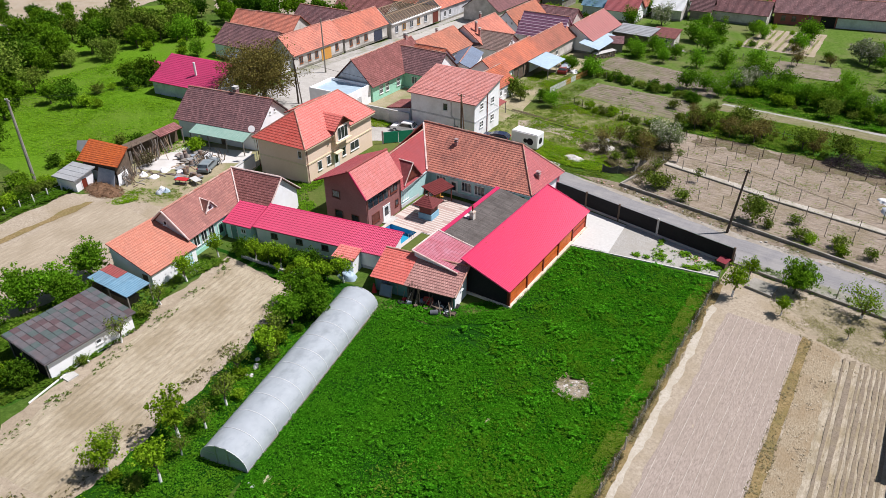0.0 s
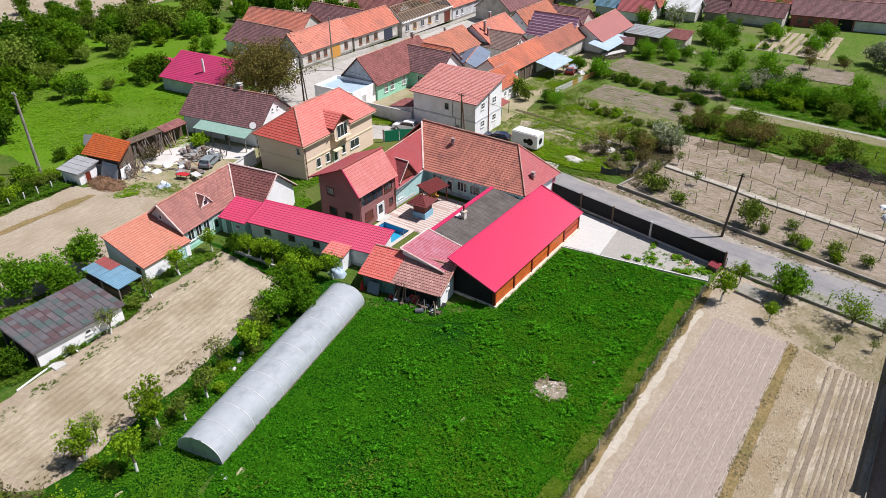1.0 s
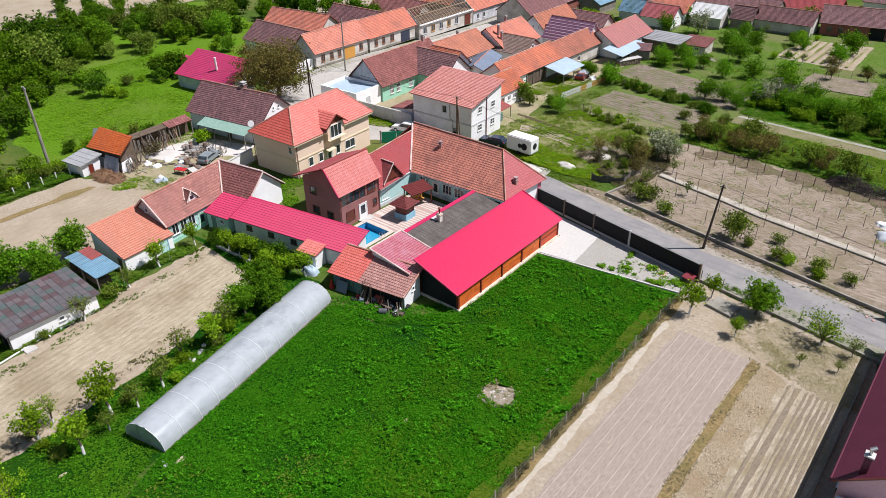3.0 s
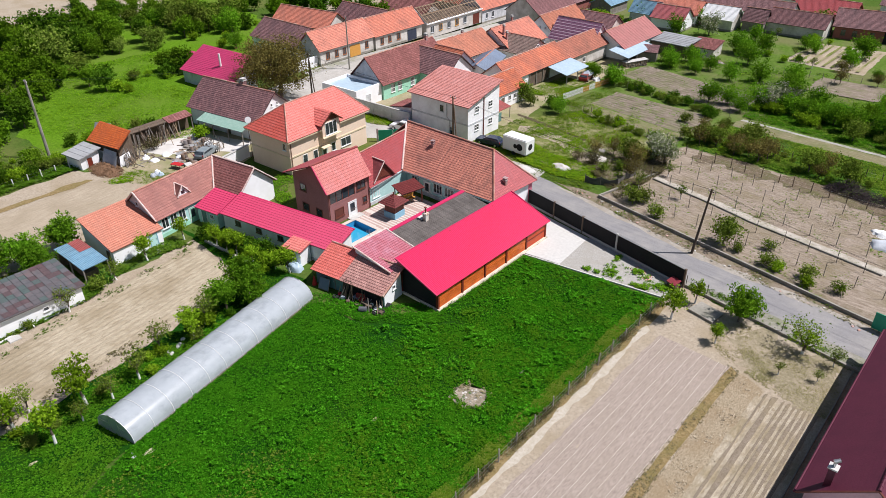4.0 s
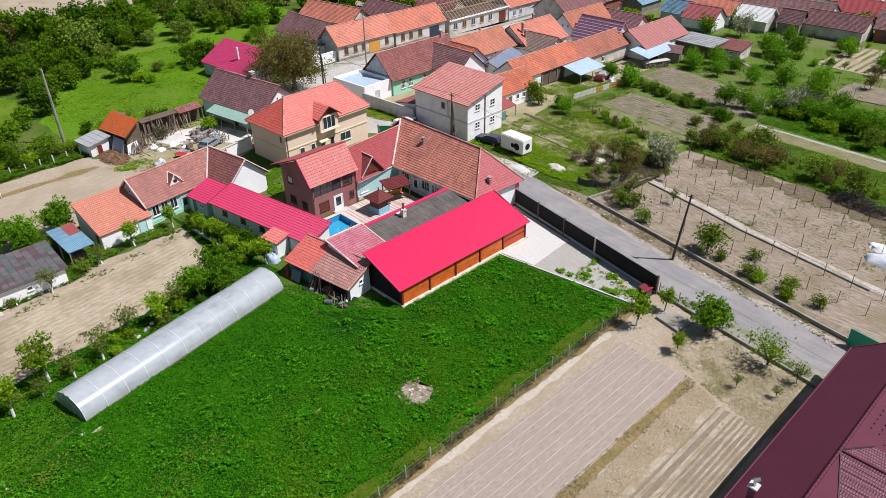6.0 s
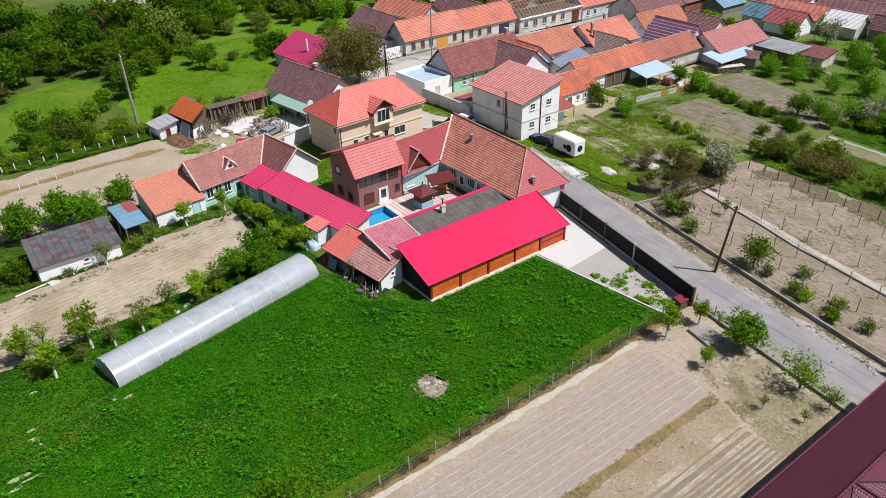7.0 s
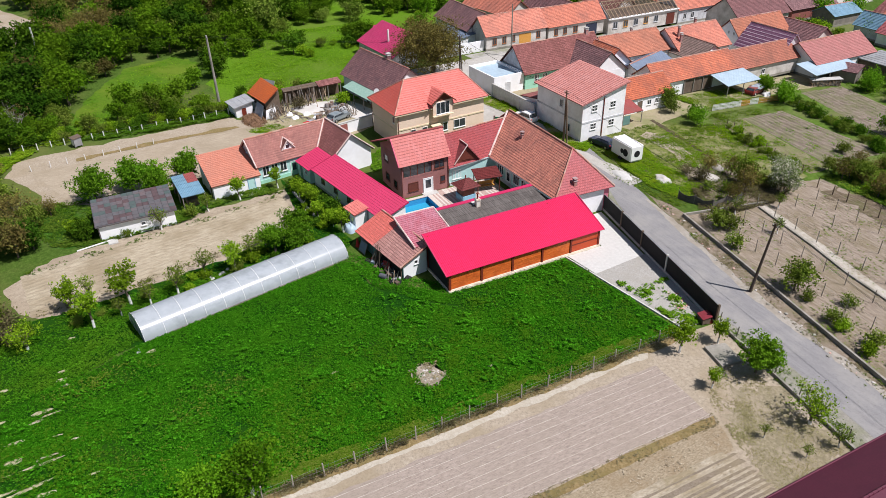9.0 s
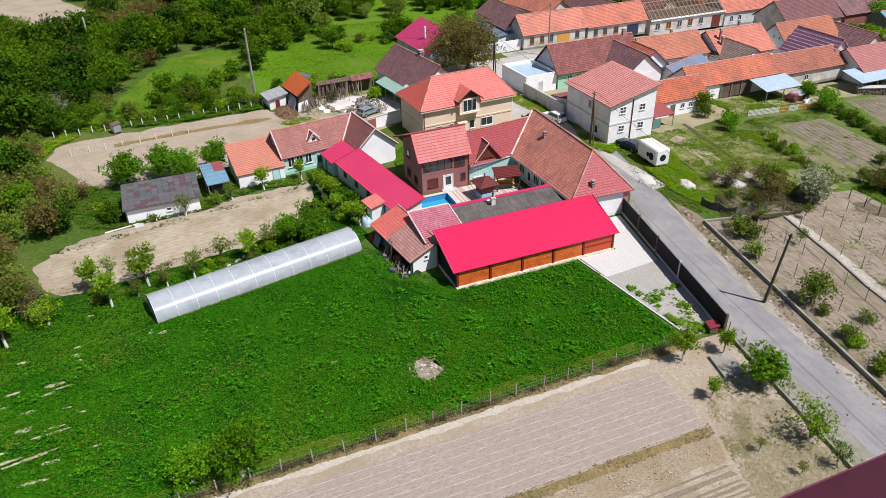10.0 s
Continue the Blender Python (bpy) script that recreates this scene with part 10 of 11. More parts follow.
wire_fence((2, 53.6), (32, 51.9), 2.4, 1.5, DARKWOOD, "dark post fence behind the vineyard", "fence", 0.07, (0.5, 1.0), 10)
wire_fence((3, 61.5), (34, 62.5), 2.4, 1.5, DARKWOOD, "dark post fence in the green strip", "fence", 0.07, (0.5, 1.0), 11)
wire_fence((-19.5, 59.5), (-2, 55.5), 2.0, 1.3, DARKWOOD, "old garden fence of dark posts", "fence", 0.06, (0.5, 1.0), 12)
wire_fence((-20.5, 77.0), (0, 75.0), 2.2, 1.3, GREYWOOD, "garden wire fence on grey posts", "fence", 0.05, (0.5, 1.0), 13)
wire_fence((-65.2, -9.5), (-65.0, -43), 2.0, 1.15, LIME, "row of limewashed posts along the pale field", "fence", 0.09, (0.5, 0.95), 14)
wire_fence((-58.2, -22.5), (-56.6, -40), 2.4, 1.0, LIME, "short row of white posts across the field", "fence", 0.07, (0.6,), 15)
wire_fence((8, 93), (8, 128), 2.4, 1.4, GREYWOOD, "garden fence on thin posts", "fence", 0.05, (0.6, 1.1), 16)
wire_fence((-6, 106), (12, 110), 2.2, 1.4, GREYWOOD, "garden fence on grey posts", "fence", 0.05, (0.6, 1.1), 17)


def low_wall(p, q, h, w, material, label, name="low_wall"):
    p, q = Vector(p), Vector(q)
    ang = math.degrees(math.atan2(q.y - p.y, q.x - p.x))
    bm = boxm(0, (q - p).length, -w / 2, w / 2, -0.05, h)
    return solo(name, bm, material, label, "wall", p.x, p.y, gz(p.x, p.y), ang)


low_wall((-0.6, 32.8), (31.5, 26.7), 0.45, 0.22, OLDCONC, "low weathered concrete wall along the vineyard")
low_wall((31.5, 26.7), (70, 20.6), 0.45, 0.22, OLDCONC, "low weathered concrete wall continuing along the lane")
low_wall((2.0, 44.4), (-0.7, 32.9), 0.35, 0.2, OLDCONC, "crumbling concrete kerb at the vineyard corner")
low_wall((0.15, 14.45), (16.75, 16.95), 0.16, 0.16, PALECONC, "pale concrete kerb edging the gravel court", "kerb")
low_wall((17.4, 20.5), (36, 17.5), 0.35, 0.2, OLDCONC, "mossy concrete footing along the lane")
low_wall((-31.0, -8.2), (-21.2, -7.6), 0.3, 0.25, STONE, "low stone edging by the plot", "edging")
low_wall((35.3, -30), (35.2, 17.2), 0.45, 0.08, OLDCONC, "thin concrete boundary kerb beside the maroon-roofed house", "kerb")
low_wall((2.3, 42.6), (12.2, 40.5), 0.22, 0.22, OLDCONC, "low concrete ledge through the vineyard", "ledge")
low_wall((12.2, 40.5), (17.3, 39.1), 0.22, 0.22, OLDCONC, "low concrete ledge through the vineyard", "ledge")
low_wall((17.3, 39.1), (33, 36.5), 0.22, 0.22, OLDCONC, "low concrete ledge through the vineyard", "ledge")


def picket(p, q, label, mats):
    p, q = Vector(p), Vector(q)
    ang = math.degrees(math.atan2(q.y - p.y, q.x - p.x))
    L = (q - p).length
    ob = thing("picket_fence", label, "fence", p.x, p.y, ang)
    n = int(L / 0.24)
    me = {m: mesh_of("picket", boxm(-0.05, 0.05, -0.015, 0.015, 0.08, 1.15), m) for m in mats}
    for i in range(n):
        o = new("picket", me[mats[min(len(mats) - 1, i * len(mats) // n)]])
        o.parent = ob
        x = i * 0.24
        o.location = (x, 0, gz(p.x + (q.x - p.x) * x / L, p.y + (q.y - p.y) * x / L) - gz(p.x, p.y))
    g = gz(q.x, q.y) - gz(p.x, p.y)
    for z in (0.35, 0.9):
        part("rail", tube(bmesh.new(), (0, 0.04, z), (L, 0.04, z + g), 0.035, 0.035, 4), mats[0], ob)


picket((-25.7, 62.6), (-24.6, 78.8), "white and honey-coloured wooden garden fence", (WHITEPAINT, WHITEPAINT, WHITEPAINT, GATEWOOD, WHITEPAINT, GATEWOOD, GATEWOOD, GATEWOOD))


def extrude_profile(profile, half, inset=None):
    """Solid from a side profile of (y, z, inset): width half*2 less the inset at each point."""
    bm = bmesh.new()
    a = [bm.verts.new((half - i, y, z)) for y, z, i in profile]
    b = [bm.verts.new((-half + i, y, z)) for y, z, i in profile]
    bm.faces.new(a)
    bm.faces.new(b[::-1])
    n = len(profile)
    for k in range(n):
        bm.faces.new((a[(k + 1) % n], a[k], b[k], b[(k + 1) % n]))
    bmesh.ops.recalc_face_normals(bm, faces=bm.faces)
    return bm


def car(x, y, rot, paint, label, suv=True):
    ob = thing("car", label, "car", x, y, rot)
    h = 1.62 if suv else 1.42
    low = [(-2.1, 0.35, 0.05), (2.05, 0.35, 0.05), (2.15, 0.6, 0.0), (2.05, 0.88, 0.06), (0.95, 0.98, 0.04), (-2.0, 1.0, 0.04), (-2.15, 0.75, 0.0)]
    part("body", extrude_profile(low, 0.88), paint, ob)
    cab = [(0.95, 0.985, 0.08), (0.25, h - 0.06, 0.2), (-0.3, h, 0.22), (-1.5, h - 0.03, 0.2), (-1.95, 1.005, 0.08)]
    part("roof", extrude_profile(cab, 0.88), paint, ob)
    g = [(0.99, 1.01, 0.1), (0.34, h - 0.1, 0.19), (0.26, h - 0.12, 0.19), (0.85, 1.01, 0.1)]
    part("windscreen", extrude_profile(g, 0.86), GLASS, ob)
    part("rear_window", extrude_profile([(-1.66, h - 0.1, 0.2), (-2.0, 1.05, 0.1), (-1.9, 1.05, 0.1), (-1.55, h - 0.1, 0.2)], 0.86), GLASS, ob)
    for s in (-1, 1):
        bm = bmesh.new()
        v = [bm.verts.new(p) for p in ((s * 0.81, 0.7, 1.03), (s * 0.71, 0.2, h - 0.16), (s * 0.7, -1.45, h - 0.16), (s * 0.81, -1.7, 1.03))]
        f = bm.faces.new(v)
        r = bmesh.ops.extrude_face_region(bm, geom=[f])
        for e in r["geom"]:
            if isinstance(e, bmesh.types.BMVert):
                e.co.x += s * 0.02
        part("side_window", bm, GLASS, ob)
        part("headlight", boxm(s * 0.7 - 0.15, s * 0.7 + 0.15, 2.06, 2.14, 0.62, 0.78), WHITEPAINT, ob)
        part("tail_light", boxm(s * 0.76 - 0.08, s * 0.76 + 0.08, -2.15, -2.08, 0.72, 0.98), REDPAINT, ob)
        for yy in (-1.35, 1.35):
            w = part("wheel", tube(bmesh.new(), (s * 0.72, yy, 0.33), (s * 0.9, yy, 0.33), 0.33, 0.33, 16), RUBBER, ob)
            part("rim", tube(bmesh.new(), (s * 0.9, yy, 0.33), (s * 0.915, yy, 0.33), 0.2, 0.19, 12), STEEL, w)


car(-37.6, 33.2, 102, CARWHITE, "white estate car parked beside the white house")
car(-23.0, 37.6, 100, CARBLUE, "dark blue car parked behind the caravan", False)
car(-53.4, 6.4, 25, CARGREY, "faded grey-blue car under a cover in the yard", False)


def caravan():
    ob = thing("caravan", "white box caravan with dark round shapes on its side", "caravan", -19.9, 36.7, -2)
    bm = boxm(0, 4.5, 0, 2.2, 0.5, 2.8)
    bmesh.ops.bevel(bm, geom=bm.edges[:], offset=0.12, segments=2, affect="EDGES")
    part("body", bm, WHITEPAINT, ob)
    bm = bmesh.new()
    for x, r in ((3.3, 0.55), (2.5, 0.35)):
        tube(bm, (x, -0.012, 1.55), (x, 0.001, 1.55), r, r, 24)
    part("decal", bm, BLACKNETSHADE, ob, "dark round decals")
    part("decal", tube(bmesh.new(), (4.499, 1.1, 1.6), (4.515, 1.1, 1.6), 0.5, 0.5, 24), BLACKNETSHADE, ob, "dark round decal")
    for s in (-0.02, 2.02):
        part("wheel", tube(bmesh.new(), (2.2, s, 0.34), (2.2, s + 0.2, 0.34), 0.34, 0.34, 16), RUBBER, ob)
    part("chassis", boxm(0.1, 4.4, 0.3, 1.9, 0.38, 0.498), STEEL, ob)
    part("drawbar", tube(bmesh.new(), (0.1, 1.1, 0.45), (-1.2, 1.1, 0.45), 0.06, 0.05, 6), STEEL, ob)
    part("jockey_wheel", tube(bmesh.new(), (-1.1, 1.1, 0.0), (-1.1, 1.1, 0.5), 0.06, 0.05, 6), STEEL, ob)


caravan()


ASHSOIL = mat("ash_soil", (0.21, 0.17, 0.125), (0.42, 0.36, 0.285), 1.0, 7, 1.5, (0.11, 0.10, 0.05), 0.8, 0.9)


def lump(name, x, y, sx, sy, h, material, label, category, seed, kind="", n=16, rough=0.35):
    """Heap: a dome with an uneven skin, sunk at its rim."""
    bm = bmesh.new()
    rings = 7
    vs = []
    for j in range(rings + 1):
        r = j / rings
        row = []
        for i in range(n):
            a = 2 * math.pi * i / n
            k = 1 + rough * noise.noise((math.cos(a) * 1.5 + seed, math.sin(a) * 1.5, r * 2))
            z = h * (math.cos(r * math.pi / 2) ** 0.8) * (1 + rough * noise.noise((math.cos(a) * r * 4, math.sin(a) * r * 4, seed))) - (0.05 if j == rings else 0)
            row.append(bm.verts.new((sx * r * k * math.cos(a), sy * r * k * math.sin(a), z)))
        vs.append(row)
    for j in range(rings):
        for i in range(n):
            bm.faces.new((vs[j][i], vs[j + 1][i], vs[j + 1][(i + 1) % n], vs[j][(i + 1) % n]))
    bmesh.ops.remove_doubles(bm, verts=bm.verts[:], dist=0.001)
    return solo(name, bm, material, label, category, x, y, gz(x, y), smooth=True)


lump("manure_mound", -60.4, -6.2, 3.2, 1.6, 0.55, MUCK, "dark brown dung heap beside the hut", "heap", 2, n=28, rough=0.6)
flat_sheet("ash_patch", [(8.8, -7.9), (9.3, -9.0), (10.6, -9.3), (11.9, -8.9), (12.5, -7.8), (11.9, -6.5), (10.6, -6.1), (9.2, -6.5)], ASHSOIL, "patch of grey-brown ash and stones in the clover", "patch", 0.1, 0.5, 54, 0.3)
lump("rubble_mound", -9.8, 37.6, 1.6, 1.0, 0.5, STONE, "rounded pale stone heap in the grass", "heap", 5)
lump("rubble_mound", -7.0, 43.6, 1.5, 1.1, 0.5, STONE, "pale rubble heap in the yard", "heap", 6)
lump("sand_heap", -13.4, 33.6, 2.0, 1.0, 0.35, PALECONC, "pale sand heap beside the lane", "heap", 7)
lump("sand_heap", -9.7, 37.5, 1.5, 1.0, 0.4, PALECONC, "pale sand heap in the yard grass", "heap", 8)
lump("sand_heap", -8.7, 46.6, 1.1, 0.9, 0.45, OLDCONC, "old grey sand heap in the yard", "heap", 9)
lump("tarp", 30.9, 46.2, 1.7, 1.0, 0.5, WHITEPAINT, "crumpled white plastic sheeting on the soil", "tarp", 8, rough=0.7)
lump("tarp", 33.4, 43.6, 3.6, 2.0, 0.9, POLYWHITE, "bunched translucent white plastic sheeting on the soil", "tarp", 9, rough=0.7)


def brushwood(name, x, y, sx, sy, h, n, material, label, category, seed, thick=0.02, length=(0.5, 1.3)):
    """Loose heap of crossing twigs, denser at the core."""
    rnd = random.Random(seed)
    bm = bmesh.new()
    for i in range(n):
        a, r = rnd.uniform(0, 2 * math.pi), math.sqrt(rnd.random())
        z = h * max(0.05, 1 - r ** 1.6) * rnd.random()
        c = Vector((sx * r * math.cos(a), sy * r * math.sin(a), z + 0.05))
        d = Vector((rnd.gauss(0, 1), rnd.gauss(0, 1), rnd.gauss(0, 0.55))).normalized() * rnd.uniform(*length) / 2
        p, q = c - d, c + d
        p.z, q.z = max(0.0, p.z), max(0.02, q.z)
        tube(bm, p, q, thick, thick * 0.5, 3, False)
    return solo(name, bm, material, label, category, x, y, gz(x, y), kind="stuff")


BRUSH = mat("purple_brown_twig", (0.035, 0.026, 0.028), (0.085, 0.065, 0.065), 0.95, 6, 0.8, None, 0, 0.2)
brushwood("brushwood", 24.4, 55.4, 3.0, 1.5, 2.1, 900, BRUSH, "dark tangled heap of cut brushwood", "brushwood", 10)
brushwood("brushwood", 27.6, 54.6, 2.4, 1.2, 1.5, 500, BRUSH, "low dark heap of cut brushwood", "brushwood", 11)
car(-29.4, 76.6, 12, CARRED, "old red car buried under junk by the garden fence", False)
lump("tarp", -29.3, 77.0, 1.0, 1.6, 0.5, TARP, "crumpled grey-blue tarp thrown over the red car", "tarp", 21, rough=0.8).location.z += 1.25
lump("tarp", -27.6, 77.6, 0.9, 0.8, 0.6, WHITEPAINT, "white plastic sheeting beside the red car", "tarp", 24, rough=0.8)


def firewood_stack(x, y, rot, length):
    ob = thing("firewood_stack", "stacked split firewood under a pale cover sheet", "firewood", x, y, rot)
    rnd = random.Random(22)
    logs = [mesh_of("log", tube(bmesh.new(), (0, -0.55, 0), (0, 0.55, 0), 0.13 + 0.02 * k, 0.12, 6), m) for k, m in enumerate((RAFTER, DARKWOOD, GREYWOOD))]
    for r in range(5):
        for i in range(int(length / 0.29)):
            o = new("log", rnd.choice(logs))
            o.parent = ob
            o.location = (0.15 + i * 0.29 + 0.06 * (r % 2), rnd.uniform(-0.08, 0.08), 0.12 + r * 0.23)
    bm = bmesh.new()
    slab(bm, [(-0.1, -0.7, 1.22), (length + 0.1, -0.7, 1.28), (length + 0.1, 0.7, 1.34), (-0.1, 0.7, 1.26)], 0.06)
    part("cover", bm, CONCRETE, ob, "pale weathered cover sheet")


firewood_stack(-28.2, 89.5, 66, 5.6)
brushwood("manure_straw", -60.4, -6.2, 3.7, 2.0, 0.85, 1100, MUCKSTRAW, "brown rotting straw covering the dung heap", "straw", 12, 0.025, (0.3, 0.8))
lump("scrap_heap", -16.4, 106.4, 3.0, 1.0, 0.7, SCRAP, "low heap of dark scrap by the shed", "heap", 23, rough=0.8)
lump("tarp", -17.8, -4.9, 1.2, 0.8, 0.9, AWNBLUE, "blue and white covered pile by the shed", "pile", 11, rough=0.5)


def strew(group, name, label, category, poly, n, size, mats, seed, flat=0.6):
    """Loose small pieces, each a thing of its own, lying on the ground."""
    rnd = random.Random(seed)
    xs, ys = [p[0] for p in poly], [p[1] for p in poly]
    k = 0
    while k < n:
        x, y = rnd.uniform(min(xs), max(xs)), rnd.uniform(min(ys), max(ys))
        if not inside(poly, x, y):
            continue
        k += 1
        s = rnd.uniform(*size)
        bm = bmesh.new()
        bmesh.ops.create_icosphere(bm, subdivisions=1, radius=s)
        for v in bm.verts:
            v.co *= 1 + 0.35 * noise.noise((v.co.x * 3 / s + k, v.co.y * 3 / s, v.co.z * 3 / s))
            v.co.z *= flat
        solo(name, bm, rnd.choice(mats), label, category, x, y, gz(x, y) + s * flat * 0.55, rnd.uniform(0, 360), group=group)


strew("rubble by the black fence", "brick_rubble", "broken pinkish brick on gravel", "rubble", [(10.8, 19.6), (13.6, 18.6), (14.4, 19.8), (11.6, 20.9)], 46, (0.1, 0.22), (BRICKRUBBLE, BRICKRUBBLE, STONE), 51)
strew("stones in the ash patch", "stone", "pale stone in the ash patch", "stone", [(9.4, -8.7), (11.9, -8.6), (11.8, -6.9), (9.5, -6.9)], 110, (0.05, 0.17), (STONE, OLDCONC, STONE), 52)
strew("stones by the greenhouse", "stone", "pale stone beside the greenhouse", "stone", [(-15.5, -24), (-14.3, -24), (-15.2, -20), (-16.2, -20)], 10, (0.12, 0.3), (STONE, PALECONC), 53)
strew("stones by the greenhouse", "stone", "pale stone in the grass", "stone", [(-6.4, -31.2), (-5.4, -31.2), (-5.4, -30.4), (-6.4, -30.4)], 3, (0.12, 0.25), (STONE, PALECONC), 54)


def scrap_yard():
    """Clutter in the farmyard: boards, barrels, crates, tables."""
    rnd = random.Random(61)
    for i in range(210):
        x, y = rnd.uniform(-61.5, -51.0), rnd.uniform(-0.5, 10.5)
        if not inside([(-60.5, 7.0), (-57.6, 5.0), (-56.2, 3.2), (-54.6, 1.4), (-53.4, 2.2), (-51.5, 2.6), (-51, 3.6), (-55.8, 4.2), (-56.4, 9.5), (-60.6, 9.8)], x, y) or inside([(-55.6, 3.8), (-51.4, 3.8), (-51.4, 9), (-55.6, 9)], x, y):
            continue
        t = rnd.choice(("crate", "board", "barrel", "sheet"))
        if t == "crate":
            s = rnd.uniform(0.2, 0.45)
            bm = boxm(-s, s, -s * 0.7, s * 0.7, 0, s)
            bmesh.ops.bevel(bm, geom=bm.edges[:], offset=0.03, segments=1, affect="EDGES")
            solo("crate", bm, rnd.choice((GREYWOOD, SCRAP, TARP)), "weathered crate in the cluttered yard", "crate", x, y, 0.05, rnd.uniform(0, 180), group="yard clutter")
        elif t == "board":
            L = rnd.uniform(1.0, 2.4)
            solo("board", boxm(-L, L, -0.12, 0.12, 0, 0.06), rnd.choice((GREYWOOD, DARKWOOD, RAFTER)), "loose weathered board lying in the yard", "board", x, y, 0.055, rnd.uniform(0, 180), group="yard clutter")
        elif t == "barrel":
            bm = tube(bmesh.new(), (0, 0, 0), (0, 0, 0.45), 0.28, 0.31, 14)
            tube(bm, (0, 0, 0.45), (0, 0, 0.9), 0.31, 0.28, 14)
            solo("barrel", bm, rnd.choice((SCRAP, SCRAP, TARP)), "old metal barrel in the yard", "barrel", x, y, 0.05, 0, group="yard clutter")
        else:
            s = rnd.uniform(0.5, 1.0)
            solo("scrap_sheet", slab(bmesh.new(), [(-s, -s * 0.6, 0.25), (s, -s * 0.6, 0.1), (s, s * 0.6, 0.06), (-s, s * 0.6, 0.3)], 0.05), rnd.choice((GREYTIN, SCRAP, GREYWOOD)), "bent sheet of scrap metal", "scrap", x, y, 0.05, rnd.uniform(0, 180), group="yard clutter")
    ob = thing("table", "red-topped work table among scrap", "table", -52.6, 1.0, 20)
    part("tabletop", boxm(-0.9, 0.9, -0.5, 0.5, 0.72, 0.78), REDPAINT, ob)
    for x in (-0.8, 0.8):
        for y in (-0.42, 0.42):
            part("leg", boxm(x - 0.04, x + 0.04, y - 0.04, y + 0.04, 0, 0.72), GREYWOOD, ob)
    ob = thing("table", "pale work table in the yard", "table", -51.0, 2.0, -10)
    part("tabletop", boxm(-0.9, 0.9, -0.5, 0.5, 0.72, 0.78), PALECONC, ob)
    for x in (-0.8, 0.8):
        for y in (-0.42, 0.42):
            part("leg", boxm(x - 0.04, x + 0.04, y - 0.04, y + 0.04, 0, 0.72), GREYWOOD, ob)
    for dx, dy, m in ((0, 0, TARP), (0.6, 0.35, AWNBLUE), (-0.5, 0.4, WHITE), (0.1, -0.6, TARP)):
        lump("plastic_bag", -53.0 + dx, -2.2 + dy, 0.5, 0.45, 0.55, m, "stuffed plastic bag lying in the yard", "bag", 12 + int(dx * 10), rough=0.5)
    for dx, dy, sx, sy, h in ((0, 0, 0.9, 0.7, 0.35), (-1.8, -0.4, 0.8, 0.5, 0.5), (-0.6, 2.2, 1.0, 0.6, 0.4), (2.0, 3.0, 1.0, 0.6, 0.4)):
        lump("white_sheet", -57.8 + dx, 0.2 + dy, sx, sy, h, WHITE, "crumpled white plastic sheet over junk", "plastic sheet", 13 + int(h * 10), rough=0.7)
    ob = thing("plastic_sheet", "white plastic sheet hung on the hut's side", "plastic sheet", -59.6, -3.4, 12)
    part("sheet", slab(bmesh.new(), [(0, -1.0, 0.1), (0.3, 1.0, 0.1), (0.1, 0.9, 1.9), (-0.1, -0.7, 1.6)], 0.05), WHITE, ob)
    # window frames and trestles stacked before the porch
    for i in range(22):
        x, y = -56.6 + rnd.uniform(0, 3.6), 7.6 + rnd.uniform(-0.9, 1.2)
        m = rnd.choice((GREYWOOD, DARKWOOD, RAFTER, GREYTIN, WHITEPAINT))
        f = thing("window_sash", "discarded window frame leaning in the junk pile", "window frame", x, y, rnd.uniform(0, 180), group="frames before the porch")
        wd, ht, ln = rnd.uniform(0.4, 0.8), rnd.uniform(0.8, 1.5), rnd.uniform(0.15, 0.7)
        for a in (-wd, 0.0, wd):
            part("stile", tube(bmesh.new(), (a, 0, 0.05), (a, ln, ht), 0.05, 0.05, 4), m, f)
        for k in (0.04, 0.5, 0.98):
            part("rail", tube(bmesh.new(), (-wd, ln * k, 0.05 + (ht - 0.05) * k), (wd, ln * k, 0.05 + (ht - 0.05) * k), 0.05, 0.05, 4), m, f)
    # poles and slabwood leaning round the hut and the wood shed
    for cx, cy, n, h in ((-60.2, -2.2, 20, 2.4), (-61.4, -0.6, 18, 2.2), (-62.4, 4.6, 10, 3.4), (-59.2, -3.2, 10, 1.8), (-54.2, 9.6, 8, 1.8)):
        for i in range(n):
            x, y = cx + rnd.uniform(-0.9, 0.9), cy + rnd.uniform(-0.9, 0.9)
            solo("pole", tube(bmesh.new(), (0, -0.5, 0), (rnd.uniform(-0.6, 0.6), rnd.uniform(0, 0.5), h * rnd.uniform(0.6, 1.0)), 0.06, 0.035, 5), rnd.choice((GREYWOOD, DARKWOOD, DARKWOOD, RAFTER)), "weathered pole leaning in the farmyard stack", "pole", x, y, 0.03, rnd.uniform(0, 360), group="stacked poles in the farmyard")
    for i in range(26):
        x, y = rnd.uniform(-61.5, -56.5), rnd.uniform(-3.5, 2.5)
        solo("board", boxm(-rnd.uniform(0.4, 1.1), rnd.uniform(0.4, 1.1), -0.08, 0.08, 0, 0.07), rnd.choice((GREYWOOD, DARKWOOD)), "loose weathered board lying in the yard", "board", x, y, 0.05, rnd.uniform(0, 180), group="yard clutter")
    plant("bush", -60.1, 9.7, 1.25, "bushes behind the hut")
    plant("brownbush", -61.7, 2.3, 0.9, "bushes behind the hut")
    # junk in front of the garden shed, whose front runs from (-13.8, -5.0) at 8.5 degrees
    ca, sa = math.cos(radians(8.5)), math.sin(radians(8.5))

    def by_shed(u, v):
        return -13.8 + u * ca - v * sa, -5.0 + u * sa + v * ca

